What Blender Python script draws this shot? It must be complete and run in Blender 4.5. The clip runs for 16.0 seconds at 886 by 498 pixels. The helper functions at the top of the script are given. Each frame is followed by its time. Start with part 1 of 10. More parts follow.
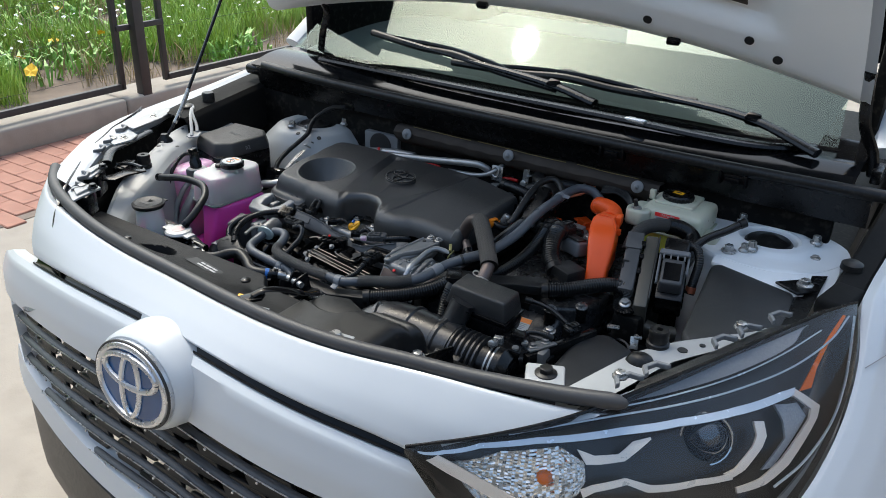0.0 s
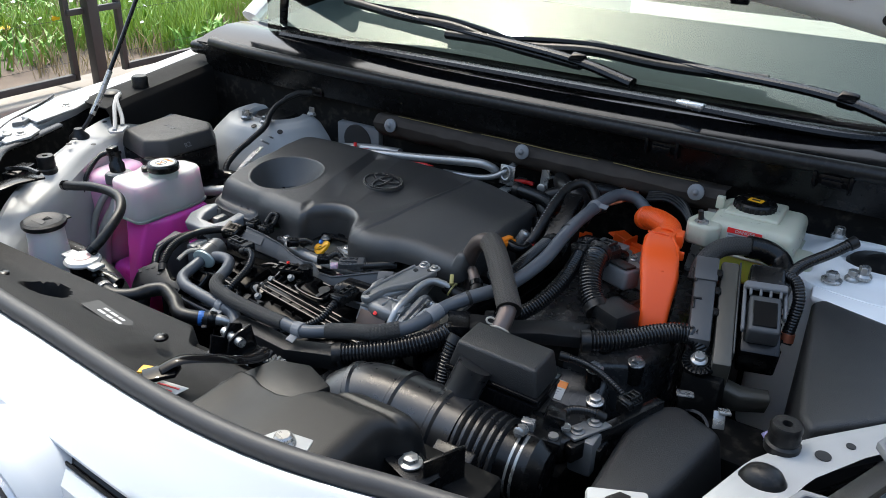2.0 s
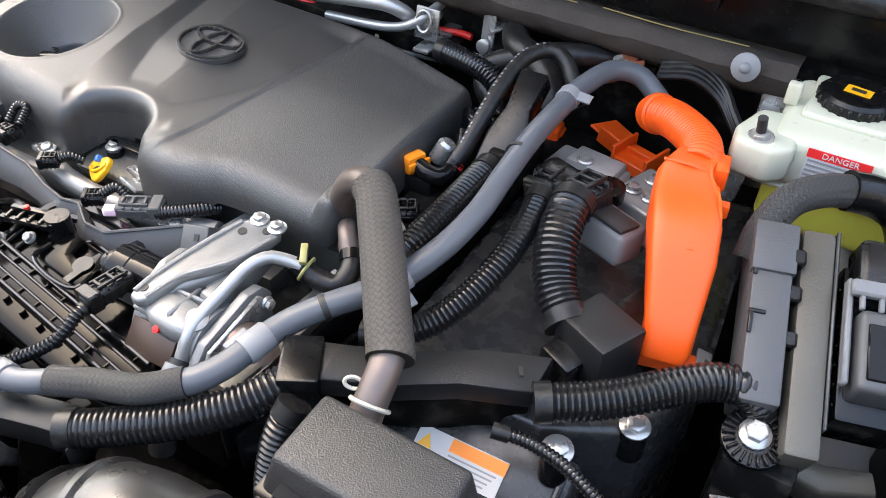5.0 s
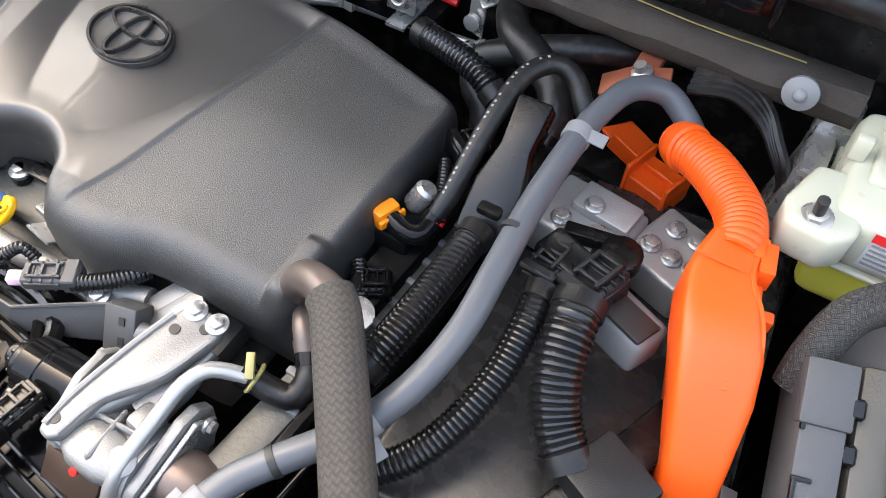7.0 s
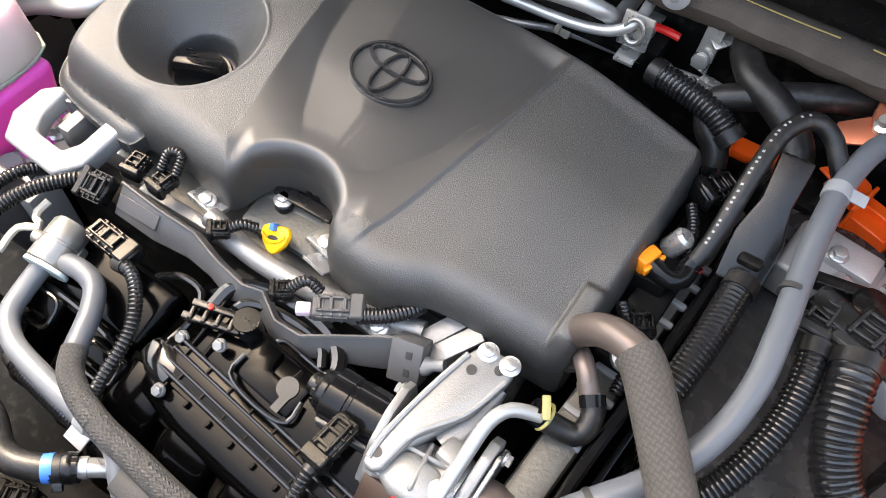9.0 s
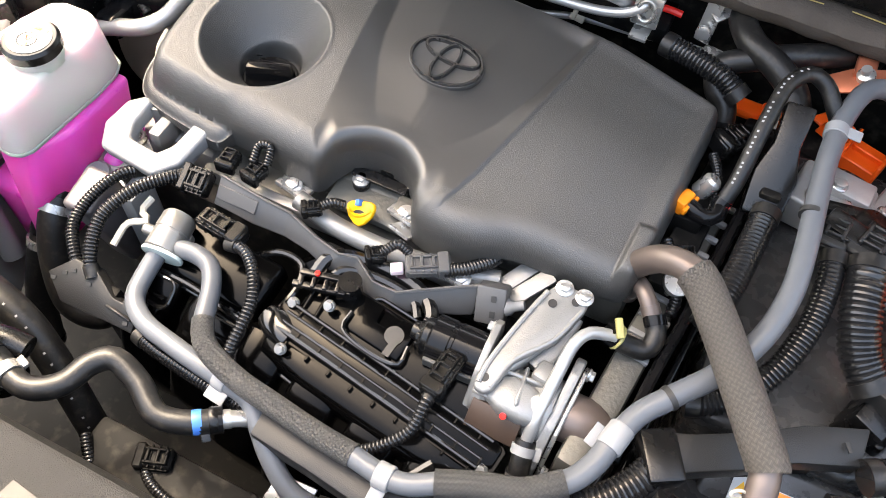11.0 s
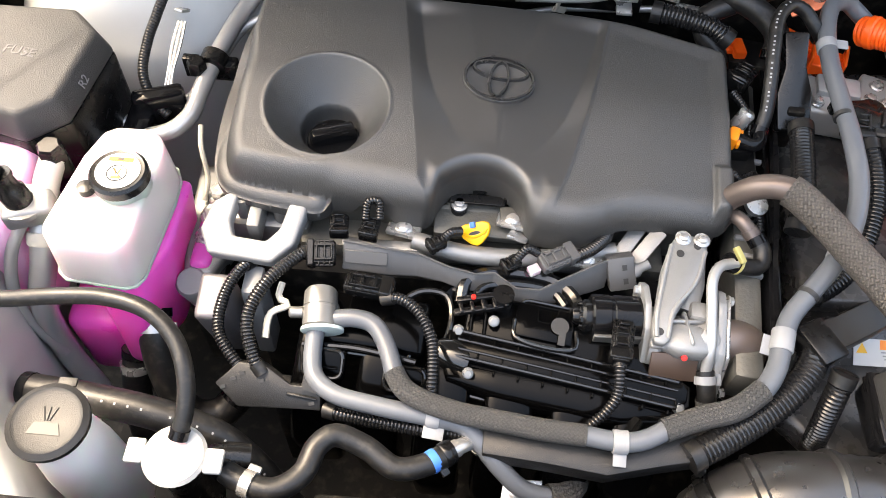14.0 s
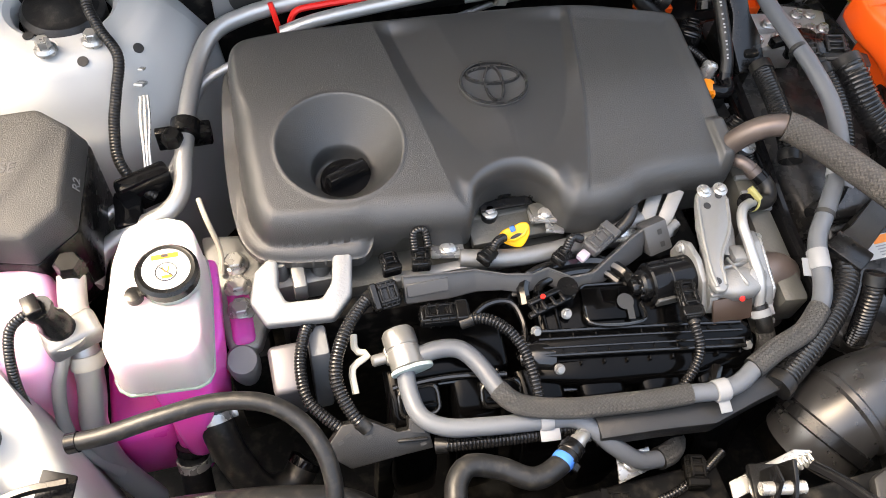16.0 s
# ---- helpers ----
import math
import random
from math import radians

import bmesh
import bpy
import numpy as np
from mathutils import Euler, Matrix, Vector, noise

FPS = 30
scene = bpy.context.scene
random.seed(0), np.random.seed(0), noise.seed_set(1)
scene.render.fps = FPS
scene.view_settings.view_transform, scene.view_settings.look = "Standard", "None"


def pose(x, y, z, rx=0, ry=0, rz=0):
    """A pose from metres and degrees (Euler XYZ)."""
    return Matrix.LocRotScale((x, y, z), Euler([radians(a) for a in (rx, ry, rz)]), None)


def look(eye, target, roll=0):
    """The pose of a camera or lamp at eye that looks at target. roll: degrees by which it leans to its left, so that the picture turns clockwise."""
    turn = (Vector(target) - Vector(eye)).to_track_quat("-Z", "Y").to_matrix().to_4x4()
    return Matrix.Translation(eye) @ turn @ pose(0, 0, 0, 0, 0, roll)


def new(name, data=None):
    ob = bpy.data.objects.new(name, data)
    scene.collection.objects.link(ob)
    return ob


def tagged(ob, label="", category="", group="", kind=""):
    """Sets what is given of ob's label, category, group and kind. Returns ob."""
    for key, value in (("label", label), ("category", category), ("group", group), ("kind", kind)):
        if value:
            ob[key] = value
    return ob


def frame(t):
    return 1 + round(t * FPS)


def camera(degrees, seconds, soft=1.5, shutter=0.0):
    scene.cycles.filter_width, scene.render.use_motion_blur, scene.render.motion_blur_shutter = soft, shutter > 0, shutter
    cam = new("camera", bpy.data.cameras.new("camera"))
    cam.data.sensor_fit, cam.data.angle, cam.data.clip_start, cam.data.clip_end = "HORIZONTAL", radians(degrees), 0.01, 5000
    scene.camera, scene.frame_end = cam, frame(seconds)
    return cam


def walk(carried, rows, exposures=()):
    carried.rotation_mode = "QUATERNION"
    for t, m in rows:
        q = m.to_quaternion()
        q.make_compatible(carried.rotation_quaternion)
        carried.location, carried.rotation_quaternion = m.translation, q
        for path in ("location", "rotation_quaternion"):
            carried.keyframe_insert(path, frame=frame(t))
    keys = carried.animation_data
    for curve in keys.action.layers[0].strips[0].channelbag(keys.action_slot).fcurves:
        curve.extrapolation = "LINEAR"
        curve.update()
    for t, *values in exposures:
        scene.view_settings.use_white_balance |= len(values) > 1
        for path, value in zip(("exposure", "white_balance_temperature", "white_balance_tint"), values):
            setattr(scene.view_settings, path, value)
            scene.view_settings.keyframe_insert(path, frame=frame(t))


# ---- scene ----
cam = camera(56.9, 16.0, 0.9)
PATH = [
    (0, (0.964, -0.622, 1.604), (-0.016, 0.89, 0.737), 1.7),
    (0.5, (0.897, -0.558, 1.579), (-0.076, 0.96, 0.714), 1.6),
    (1, (0.836, -0.487, 1.555), (-0.13, 1.036, 0.69), 1.6),
    (1.5, (0.773, -0.391, 1.518), (-0.184, 1.135, 0.65), 1.5),
    (2, (0.72, -0.284, 1.468), (-0.225, 1.242, 0.585), 1.5),
    (2.5, (0.679, -0.181, 1.427), (-0.247, 1.335, 0.508), 1.6),
    (3, (0.648, -0.09, 1.389), (-0.253, 1.404, 0.411), 1.6),
    (3.5, (0.623, -0.013, 1.37), (-0.248, 1.445, 0.314), 1.5),
    (4, (0.585, 0.078, 1.35), (-0.24, 1.5, 0.21), 1.8),
    (4.5, (0.545, 0.167, 1.331), (-0.24, 1.545, 0.113), 2.0),
    (7, (0.397, 0.452, 1.383), (-0.137, 1.509, -0.229), 4.0),
    (7.5, (0.351, 0.473, 1.402), (-0.171, 1.477, -0.247), 4.1),
    (8, (0.295, 0.463, 1.422), (-0.217, 1.426, -0.254), 4.3),
    (8.5, (0.241, 0.43, 1.442), (-0.261, 1.374, -0.249), 4.7),
    (9, (0.206, 0.386, 1.454), (-0.291, 1.323, -0.241), 4.8),
    (9.5, (0.185, 0.349, 1.479), (-0.302, 1.289, -0.218), 4.9),
    (12, (0.111, 0.211, 1.528), (-0.198, 1.256, -0.149), 3.9),
    (12.5, (0.07, 0.195, 1.534), (-0.173, 1.258, -0.142), 3.6),
    (13, (0.023, 0.179, 1.535), (-0.134, 1.262, -0.139), 4.4),
    (13.5, (-0.056, 0.172, 1.556), (-0.151, 1.254, -0.123), 3.9),
    (14, (-0.12, 0.156, 1.582), (-0.126, 1.241, -0.098), 4.6),
    (14.5, (-0.163, 0.161, 1.586), (-0.073, 1.241, -0.095), 5.3),
    (15, (-0.23, 0.188, 1.597), (-0.034, 1.244, -0.09), 6.5),
    (15.5, (-0.282, 0.202, 1.594), (0.016, 1.24, -0.089), 7.4),
    (16, (-0.346, 0.203, 1.595), (0.056, 1.213, -0.084), 8.2),
]
EXPOSURES = [(0.0, 1.08, 6200, 3), (1.5, 1.22, 6200, 3), (2.0, 1.5, 6250, 4), (2.5, 1.95, 6450, 8), (4.0, 2.9, 7000, 10), (7.0, 3.2, 7500, 10), (9.0, 3.37, 7800, 10), (12.0, 3.42, 8000, 10), (16.0, 3.03, 8000, 10)]
walk(cam, [(t, look(eye, target, roll)) for t, eye, target, roll in PATH], EXPOSURES)

# ---- world and sun ----
SUN_DIR = Vector((-0.46, 0.265, 0.85)).normalized()
world = bpy.data.worlds.new("sky")
scene.world = world
world.use_nodes = True
wn = world.node_tree.nodes
sky = wn.new("ShaderNodeTexSky")
sky.sky_type = 'NISHITA'
sky.sun_disc = False
sky.sun_elevation = math.asin(SUN_DIR.z)
sky.sun_rotation = math.atan2(SUN_DIR.x, SUN_DIR.y)
sky.air_density, sky.dust_density, sky.ozone_density = 1.3, 5.0, 1.0
world.node_tree.links.new(sky.outputs[0], wn["Background"].inputs[0])
wn["Background"].inputs[1].default_value = 0.15
sun_lamp = bpy.data.lights.new("sun", 'SUN')
sun_lamp.energy, sun_lamp.angle, sun_lamp.color = 0.7, radians(2.0), (1.0, 0.95, 0.88)
sun = new("sun", sun_lamp)
sun.matrix_world = look(SUN_DIR * 20, (0, 0, 0))


# ---- building helpers ----
def thing(name, label, category, group="", at=(0, 0, 0), kind=""):
    ob = new(name)
    ob.location = at
    ob.empty_display_size = 0.05
    return tagged(ob, label, category, group, kind)


def part(name, bm, material, parent, label="", sharp=38, normals=True):
    me = bpy.data.meshes.new(name)
    if normals:
        bmesh.ops.recalc_face_normals(bm, faces=bm.faces)
    bm.to_mesh(me)
    bm.free()
    me.materials.append(material)
    me.polygons.foreach_set("use_smooth", [True] * len(me.polygons))
    me.set_sharp_from_angle(angle=radians(sharp))
    ob = new(name, me)
    if parent:
        ob.parent = parent
        if parent.parent is None:
            ob.matrix_parent_inverse = Matrix.Translation(-Vector(parent.location))
    if label:
        tagged(ob, label)
    return ob


def solo(name, bm, material, label, category, group="", kind="", sharp=38, normals=True):
    return tagged(part(name, bm, material, None, "", sharp, normals), label, category, group, kind)


def join(*bms):
    out = bms[0]
    for b in bms[1:]:
        me = bpy.data.meshes.new("tmp")
        b.to_mesh(me)
        b.free()
        out.from_mesh(me)
        bpy.data.meshes.remove(me)
    return out


def box(sx, sy, sz, m=None, bevel=0.003, segs=2, taper=1.0):
    """A bevelled box that stands on its local z = 0; taper narrows the top."""
    bm = bmesh.new()
    k = []
    for z, f in ((0, 1.0), (sz, taper)):
        for x, y in ((-1, -1), (1, -1), (1, 1), (-1, 1)):
            k.append(bm.verts.new((x * sx / 2 * f, y * sy / 2 * f, z)))
    for q in ((3, 2, 1, 0), (4, 5, 6, 7), (0, 1, 5, 4), (1, 2, 6, 5), (2, 3, 7, 6), (3, 0, 4, 7)):
        bm.faces.new([k[i] for i in q])
    if bevel:
        bmesh.ops.bevel(bm, geom=bm.edges[:], offset=min(bevel, 0.45 * min(sx, sy, sz)), segments=segs, profile=0.5, affect='EDGES')
    if m is not None:
        bm.transform(m)
    return bm


def prism(poly, h, m=None, bevel=0.002, segs=2, top=None):
    """A polygon of (x, y) raised by h; top may give another outline for the upper end."""
    bm = bmesh.new()
    a = [bm.verts.new((x, y, 0)) for x, y in poly]
    b = [bm.verts.new((x, y, h)) for x, y in (top or poly)]
    n = len(a)
    bm.faces.new(a[::-1])
    bm.faces.new(b)
    for i in range(n):
        bm.faces.new((a[i], a[(i + 1) % n], b[(i + 1) % n], b[i]))
    bmesh.ops.recalc_face_normals(bm, faces=bm.faces)
    if bevel:
        bmesh.ops.bevel(bm, geom=bm.edges[:], offset=bevel, segments=segs, profile=0.5, affect='EDGES', clamp_overlap=True)
    if m is not None:
        bm.transform(m)
    return bm


def lathe(profile, m=None, n=24, squash=1.0):
    """(radius, height) pairs turned about local z."""
    bm = bmesh.new()
    rings = []
    for r, z in profile:
        if r < 1e-6:
            rings.append([bm.verts.new((0, 0, z))])
        else:
            rings.append([bm.verts.new((r * math.cos(a), r * squash * math.sin(a), z)) for a in [2 * math.pi * i / n for i in range(n)]])
    for p, q in zip(rings, rings[1:]):
        for i in range(n):
            j = (i + 1) % n
            ring = [p[i % len(p)], p[j % len(p)], q[j % len(q)], q[i % len(q)]]
            f = []
            for v in ring:
                if v not in f:
                    f.append(v)
            if len(f) > 2:
                bm.faces.new(f)
    if len(rings[0]) > 1:
        bm.faces.new(rings[0][::-1])
    if len(rings[-1]) > 1:
        bm.faces.new(rings[-1])
    if m is not None:
        bm.transform(m)
    return bm


def spline(pts, step=0.004):
    """Points at even steps along a Catmull-Rom curve through pts."""
    p = [Vector(q) for q in pts]
    p = [p[0] * 2 - p[1]] + p + [p[-1] * 2 - p[-2]]
    fine = []
    for i in range(1, len(p) - 2):
        a, b, c, d = p[i - 1:i + 3]
        ta = max((b - a).length, 1e-4) ** 0.5
        tb = max((c - b).length, 1e-4) ** 0.5
        tc = max((d - c).length, 1e-4) ** 0.5
        m1 = (c - b + tb * ((b - a) / ta - (c - a) / (ta + tb)))
        m2 = (c - b + tb * ((d - c) / tc - (d - b) / (tb + tc)))
        for k in range(24):
            t = k / 24
            fine.append((2 * t**3 - 3 * t**2 + 1) * b + (t**3 - 2 * t**2 + t) * m1 + (-2 * t**3 + 3 * t**2) * c + (t**3 - t**2) * m2)
    fine.append(p[-2])
    d = [0.0]
    for a, b in zip(fine, fine[1:]):
        d.append(d[-1] + (b - a).length)
    n = max(2, int(d[-1] / step))
    out, j = [], 0
    for i in range(n + 1):
        s = d[-1] * i / n
        while j < len(d) - 2 and d[j + 1] < s:
            j += 1
        f = (s - d[j]) / max(d[j + 1] - d[j], 1e-9)
        out.append(fine[j].lerp(fine[j + 1], min(max(f, 0), 1)))
    return out


def tube(pts, r, n=12, step=0.006, ribs=0.0, pitch=0.005, flat=1.0, caps=True, raw=False):
    """A hose along pts; r is a radius or (start, end). ribs: depth of corrugation with that pitch."""
    if ribs:
        step = pitch / 3
    path = [Vector(q) for q in pts] if raw else spline(pts, step)
    bm = bmesh.new()
    uv = bm.loops.layers.uv.new("UVMap")
    ra, rb = (r, r) if not isinstance(r, tuple) else r
    t0 = (path[1] - path[0]).normalized()
    side = t0.cross(Vector((0, 0, 1)) if abs(t0.z) < 0.9 else Vector((0, 1, 0))).normalized()
    rings, at, s = [], [], 0.0
    for i, p in enumerate(path):
        t = (path[min(i + 1, len(path) - 1)] - path[max(i - 1, 0)]).normalized()
        side = (side - t * side.dot(t)).normalized()
        up = t.cross(side)
        if i:
            s += (p - path[i - 1]).length
        f = i / (len(path) - 1)
        rr = ra + (rb - ra) * f
        if ribs and i % 3 == 0:
            rr -= ribs
        rings.append([bm.verts.new(p + (side * math.cos(a) + up * math.sin(a) * flat) * rr) for a in [2 * math.pi * k / n for k in range(n)]])
        at.append(s)
    for i in range(len(rings) - 1):
        for k in range(n):
            j = (k + 1) % n
            f = bm.faces.new((rings[i][k], rings[i][j], rings[i + 1][j], rings[i + 1][k]))
            for loop, (u, v) in zip(f.loops, ((at[i], k / n), (at[i], (k + 1) / n), (at[i + 1], (k + 1) / n), (at[i + 1], k / n))):
                loop[uv].uv = (u, v)
    if caps:
        bm.faces.new(rings[0][::-1])
        bm.faces.new(rings[-1])
    return bm


def sheet(nu, nv, f, thick=0.0):
    """A grid f(u, v) with u, v from 0 to 1; thick gives it depth along its normals."""
    bm = bmesh.new()
    v = [[bm.verts.new(f(i / nu, j / nv)) for j in range(nv + 1)] for i in range(nu + 1)]
    for i in range(nu):
        for j in range(nv):
            bm.faces.new((v[i][j], v[i + 1][j], v[i + 1][j + 1], v[i][j + 1]))
    if thick:
        bm.normal_update()
        bmesh.ops.solidify(bm, geom=bm.faces[:], thickness=thick)
    return bm


def axis(at, z=(0, 0, 1), x=(1, 0, 0)):
    """A pose at a point whose local z and (nearly) local x point as given."""
    z = Vector(z).normalized()
    x = Vector(x)
    x = x - z * x.dot(z)
    if x.length < 1e-5:
        x = z.orthogonal()
    x.normalize()
    y = z.cross(x)
    m = Matrix((x, y, z)).transposed().to_4x4()
    m.translation = Vector(at)
    return m


def hexbolt(at, r=0.006, z=(0, 0, 1), h=0.006, flange=1.5):
    m = axis(at, z)
    a = lathe([(r * flange, 0), (r * flange, h * 0.22), (r * 1.15, h * 0.4)], m, 18)
    b = lathe([(r, h * 0.2), (r, h * 0.92), (r * 0.86, h)], m, 6)
    return join(a, b)


def plug(name, sx, sy, sz, m, material, parent, latch=True):
    """A moulded connector: body, with collar, ribs and a latch frame as its parts."""
    k = min(sx, sy, sz)
    body = part(name, box(sx, sy * 0.86, sz * 0.8, m, k * 0.1, 1), material, parent)
    part("collar", box(sx * 0.26, sy, sz * 0.94, m @ pose(-sx * 0.34, 0, -sz * 0.03), k * 0.08, 1), material, body)
    for q in (-1, 1):
        part("side_rib", box(sx * 0.6, sy * 0.09, sz * 0.22, m @ pose(sx * 0.12, q * sy * 0.44, sz * 0.45), k * 0.02, 1), material, body)
    for q in (-0.06, 0.12, 0.3):
        part("band", box(sx * 0.05, sy * 0.9, sz * 0.86, m @ pose(sx * q, 0, -sz * 0.01), k * 0.02, 1), material, body)
    if latch:
        for q in (-1, 1):
            part("latch_bar", box(sx * 0.62, sy * 0.1, sz * 0.16, m @ pose(sx * 0.1, q * sy * 0.26, sz * 0.84), k * 0.03, 1), material, body)
        for q in (-0.12, 0.14, 0.37):
            part("latch_bar", box(sx * 0.07, sy * 0.6, sz * 0.15, m @ pose(sx * q, 0, sz * 0.85), k * 0.03, 1), material, body)
    return body


def mix(a, b, f):
    return tuple(p + (q - p) * f for p, q in zip(a, b))


def smooth01(x, lo, hi):
    t = min(max((x - lo) / (hi - lo), 0), 1)
    return t * t * (3 - 2 * t)


def along(pts, u):
    """The point at u (0 to 1) on a curve through pts."""
    p = spline(pts, 0.01)
    k = u * (len(p) - 1)
    i = min(int(k), len(p) - 2)
    return p[i].lerp(p[i + 1], k - i)


def quarter(d, r):
    k = min(max(d / r, 0), 1)
    return math.sqrt(max(0, 1 - (1 - k) ** 2))


# ---- materials ----
def mat(name, color, rough=0.5, metal=0.0, var=0.12, scale=18.0, bump=0.0, bscale=900.0, coat=0.0, spec=0.5, fleck=0.0, fscale=60.0, sss=0.0, trans=0.0, ior=1.45, rvar=0.08, deep=1.0):
    """A surface with colour variation at two scales, uneven gloss and fine relief."""
    m = bpy.data.materials.new(name)
    m.use_nodes = True
    nt = m.node_tree
    N, L = nt.nodes, nt.links
    p = N["Principled BSDF"]
    tc = N.new("ShaderNodeTexCoord")
    big = N.new("ShaderNodeTexNoise")
    big.inputs["Scale"].default_value, big.inputs["Detail"].default_value = scale, 5.0
    L.new(tc.outputs["Object"], big.inputs["Vector"])
    ramp = N.new("ShaderNodeMix")
    ramp.data_type = 'RGBA'
    c = (*color[:3], 1.0)
    ramp.inputs[6].default_value = tuple(min(1, v * (1 - var)) for v in c[:3]) + (1,)
    ramp.inputs[7].default_value = tuple(min(1, v * (1 + var)) for v in c[:3]) + (1,)
    L.new(big.outputs[0], ramp.inputs[0])
    last = ramp.outputs[2]
    if fleck:
        fn = N.new("ShaderNodeTexNoise")
        fn.inputs["Scale"].default_value, fn.inputs["Detail"].default_value = fscale, 8.0
        L.new(tc.outputs["Object"], fn.inputs["Vector"])
        cr = N.new("ShaderNodeValToRGB")
        cr.color_ramp.elements[0].position, cr.color_ramp.elements[1].position = 0.52, 0.75
        L.new(fn.outputs[0], cr.inputs[0])
        mul = N.new("ShaderNodeMath")
        mul.operation = 'MULTIPLY'
        mul.inputs[1].default_value = fleck
        L.new(cr.outputs[0], mul.inputs[0])
        dm = N.new("ShaderNodeMix")
        dm.data_type = 'RGBA'
        dm.inputs[7].default_value = (0.18, 0.16, 0.13, 1)
        L.new(mul.outputs[0], dm.inputs[0])
        L.new(last, dm.inputs[6])
        last = dm.outputs[2]
    L.new(last, p.inputs["Base Color"])
    rm = N.new("ShaderNodeMapRange")
    rm.inputs[3].default_value, rm.inputs[4].default_value = max(0.02, rough - rvar), min(1, rough + rvar)
    rn = N.new("ShaderNodeTexNoise")
    rn.inputs["Scale"].default_value, rn.inputs["Detail"].default_value = scale * 4, 6.0
    L.new(tc.outputs["Object"], rn.inputs["Vector"])
    L.new(rn.outputs[0], rm.inputs[0])
    L.new(rm.outputs[0], p.inputs["Roughness"])
    p.inputs["Metallic"].default_value = metal
    p.inputs["Coat Weight"].default_value = coat
    p.inputs["Coat Roughness"].default_value = 0.06
    p.inputs["Specular IOR Level"].default_value = spec
    p.inputs["Transmission Weight"].default_value = trans
    p.inputs["IOR"].default_value = ior
    if sss:
        p.inputs["Subsurface Weight"].default_value = sss
        p.inputs["Subsurface Radius"].default_value = (0.02, 0.012, 0.016)
        p.inputs["Subsurface Scale"].default_value = deep
    if bump:
        bn = N.new("ShaderNodeTexNoise")
        bn.inputs["Scale"].default_value, bn.inputs["Detail"].default_value = bscale, 3.0
        L.new(tc.outputs["Object"], bn.inputs["Vector"])
        b = N.new("ShaderNodeBump")
        b.inputs["Strength"].default_value, b.inputs["Distance"].default_value = bump, 0.001
        L.new(bn.outputs[0], b.inputs["Height"])
        L.new(b.outputs[0], p.inputs["Normal"])
    return m


def braid_mat(name, dark, light, strands=26, pitch=330.0, rough=0.5, strength=0.9):
    """Woven sleeving: two crossed sets of strands by the hose's own length and girth."""
    m = bpy.data.materials.new(name)
    m.use_nodes = True
    N, L = m.node_tree.nodes, m.node_tree.links
    p = N["Principled BSDF"]
    uv = N.new("ShaderNodeUVMap")
    sep = N.new("ShaderNodeSeparateXYZ")
    L.new(uv.outputs[0], sep.inputs[0])

    def op(kind, a, b=None):
        n = N.new("ShaderNodeMath")
        n.operation = kind
        for i, v in enumerate((a, b)):
            if v is None:
                continue
            if isinstance(v, (int, float)):
                n.inputs[i].default_value = v
            else:
                L.new(v, n.inputs[i])
        return n.outputs[0]

    u = op('MULTIPLY', sep.outputs[0], pitch)
    v = op('MULTIPLY', sep.outputs[1], strands)
    a, b = op('ADD', u, v), op('SUBTRACT', u, v)
    over = op('MODULO', op('ADD', op('ADD', op('FLOOR', a), op('FLOOR', b)), 1000.0), 2.0)

    def ridge(t):
        big = op('SUBTRACT', 1.0, op('ABSOLUTE', op('SUBTRACT', op('MULTIPLY', op('FRACT', t), 2.0), 1.0)))
        fine = op('ABSOLUTE', op('SINE', op('MULTIPLY', t, 3 * math.pi)))
        return op('MULTIPLY', op('POWER', big, 0.4), op('ADD', op('MULTIPLY', fine, 0.6), 0.4))
    h = op('ADD', op('MULTIPLY', ridge(a), over), op('MULTIPLY', ridge(b), op('SUBTRACT', 1.0, over)))
    c = N.new("ShaderNodeMix")
    c.data_type = 'RGBA'
    c.inputs[6].default_value, c.inputs[7].default_value = (*dark, 1), (*light, 1)
    L.new(h, c.inputs[0])
    L.new(c.outputs[2], p.inputs["Base Color"])
    b = N.new("ShaderNodeBump")
    b.inputs["Strength"].default_value, b.inputs["Distance"].default_value = strength, 0.0012
    L.new(h, b.inputs["Height"])
    L.new(b.outputs[0], p.inputs["Normal"])
    p.inputs["Roughness"].default_value = rough
    return m


M_BEAD = mat("polished black edge", (0.006, 0.006, 0.006), 0.12, spec=0.6, var=0.1)
# lighter copy of the grained black: sunlight on the fuse lid as colour
M_LID = mat("grained black lid with sunlight in its colour", (0.032, 0.032, 0.032), 0.5, bump=0.8, bscale=1100, var=0.15, spec=0.5)
M_MANI = mat("glossy black manifold plastic", (0.0012, 0.0012, 0.0013), 0.13, spec=0.10, var=0.2)
M_COVSM = mat("smooth cover plastic", (0.023, 0.023, 0.023), 0.41, bump=0.08, bscale=900, var=0.1, scale=9, rvar=0.05, spec=1.0)
M_EMBLEM = mat("satin black emblem plastic", (0.016, 0.016, 0.0165), 0.26, spec=0.9, var=0.1)
M_COVER = mat("moulded cover plastic", (0.028, 0.028, 0.0275), 0.42, bump=0.6, bscale=1200, var=0.1, scale=9, rvar=0.05, spec=1.0)
M_BLACK = mat("black plastic", (0.004, 0.004, 0.0042), 0.26, spec=0.4, bump=0.12, bscale=900, var=0.2)
M_GRAIN = mat("grained black plastic", (0.020, 0.020, 0.020), 0.42, spec=0.7, bump=0.8, bscale=900, var=0.15)
M_DULL = mat("dull dark steel", (0.10, 0.10, 0.098), 0.45, metal=0.6, var=0.3)
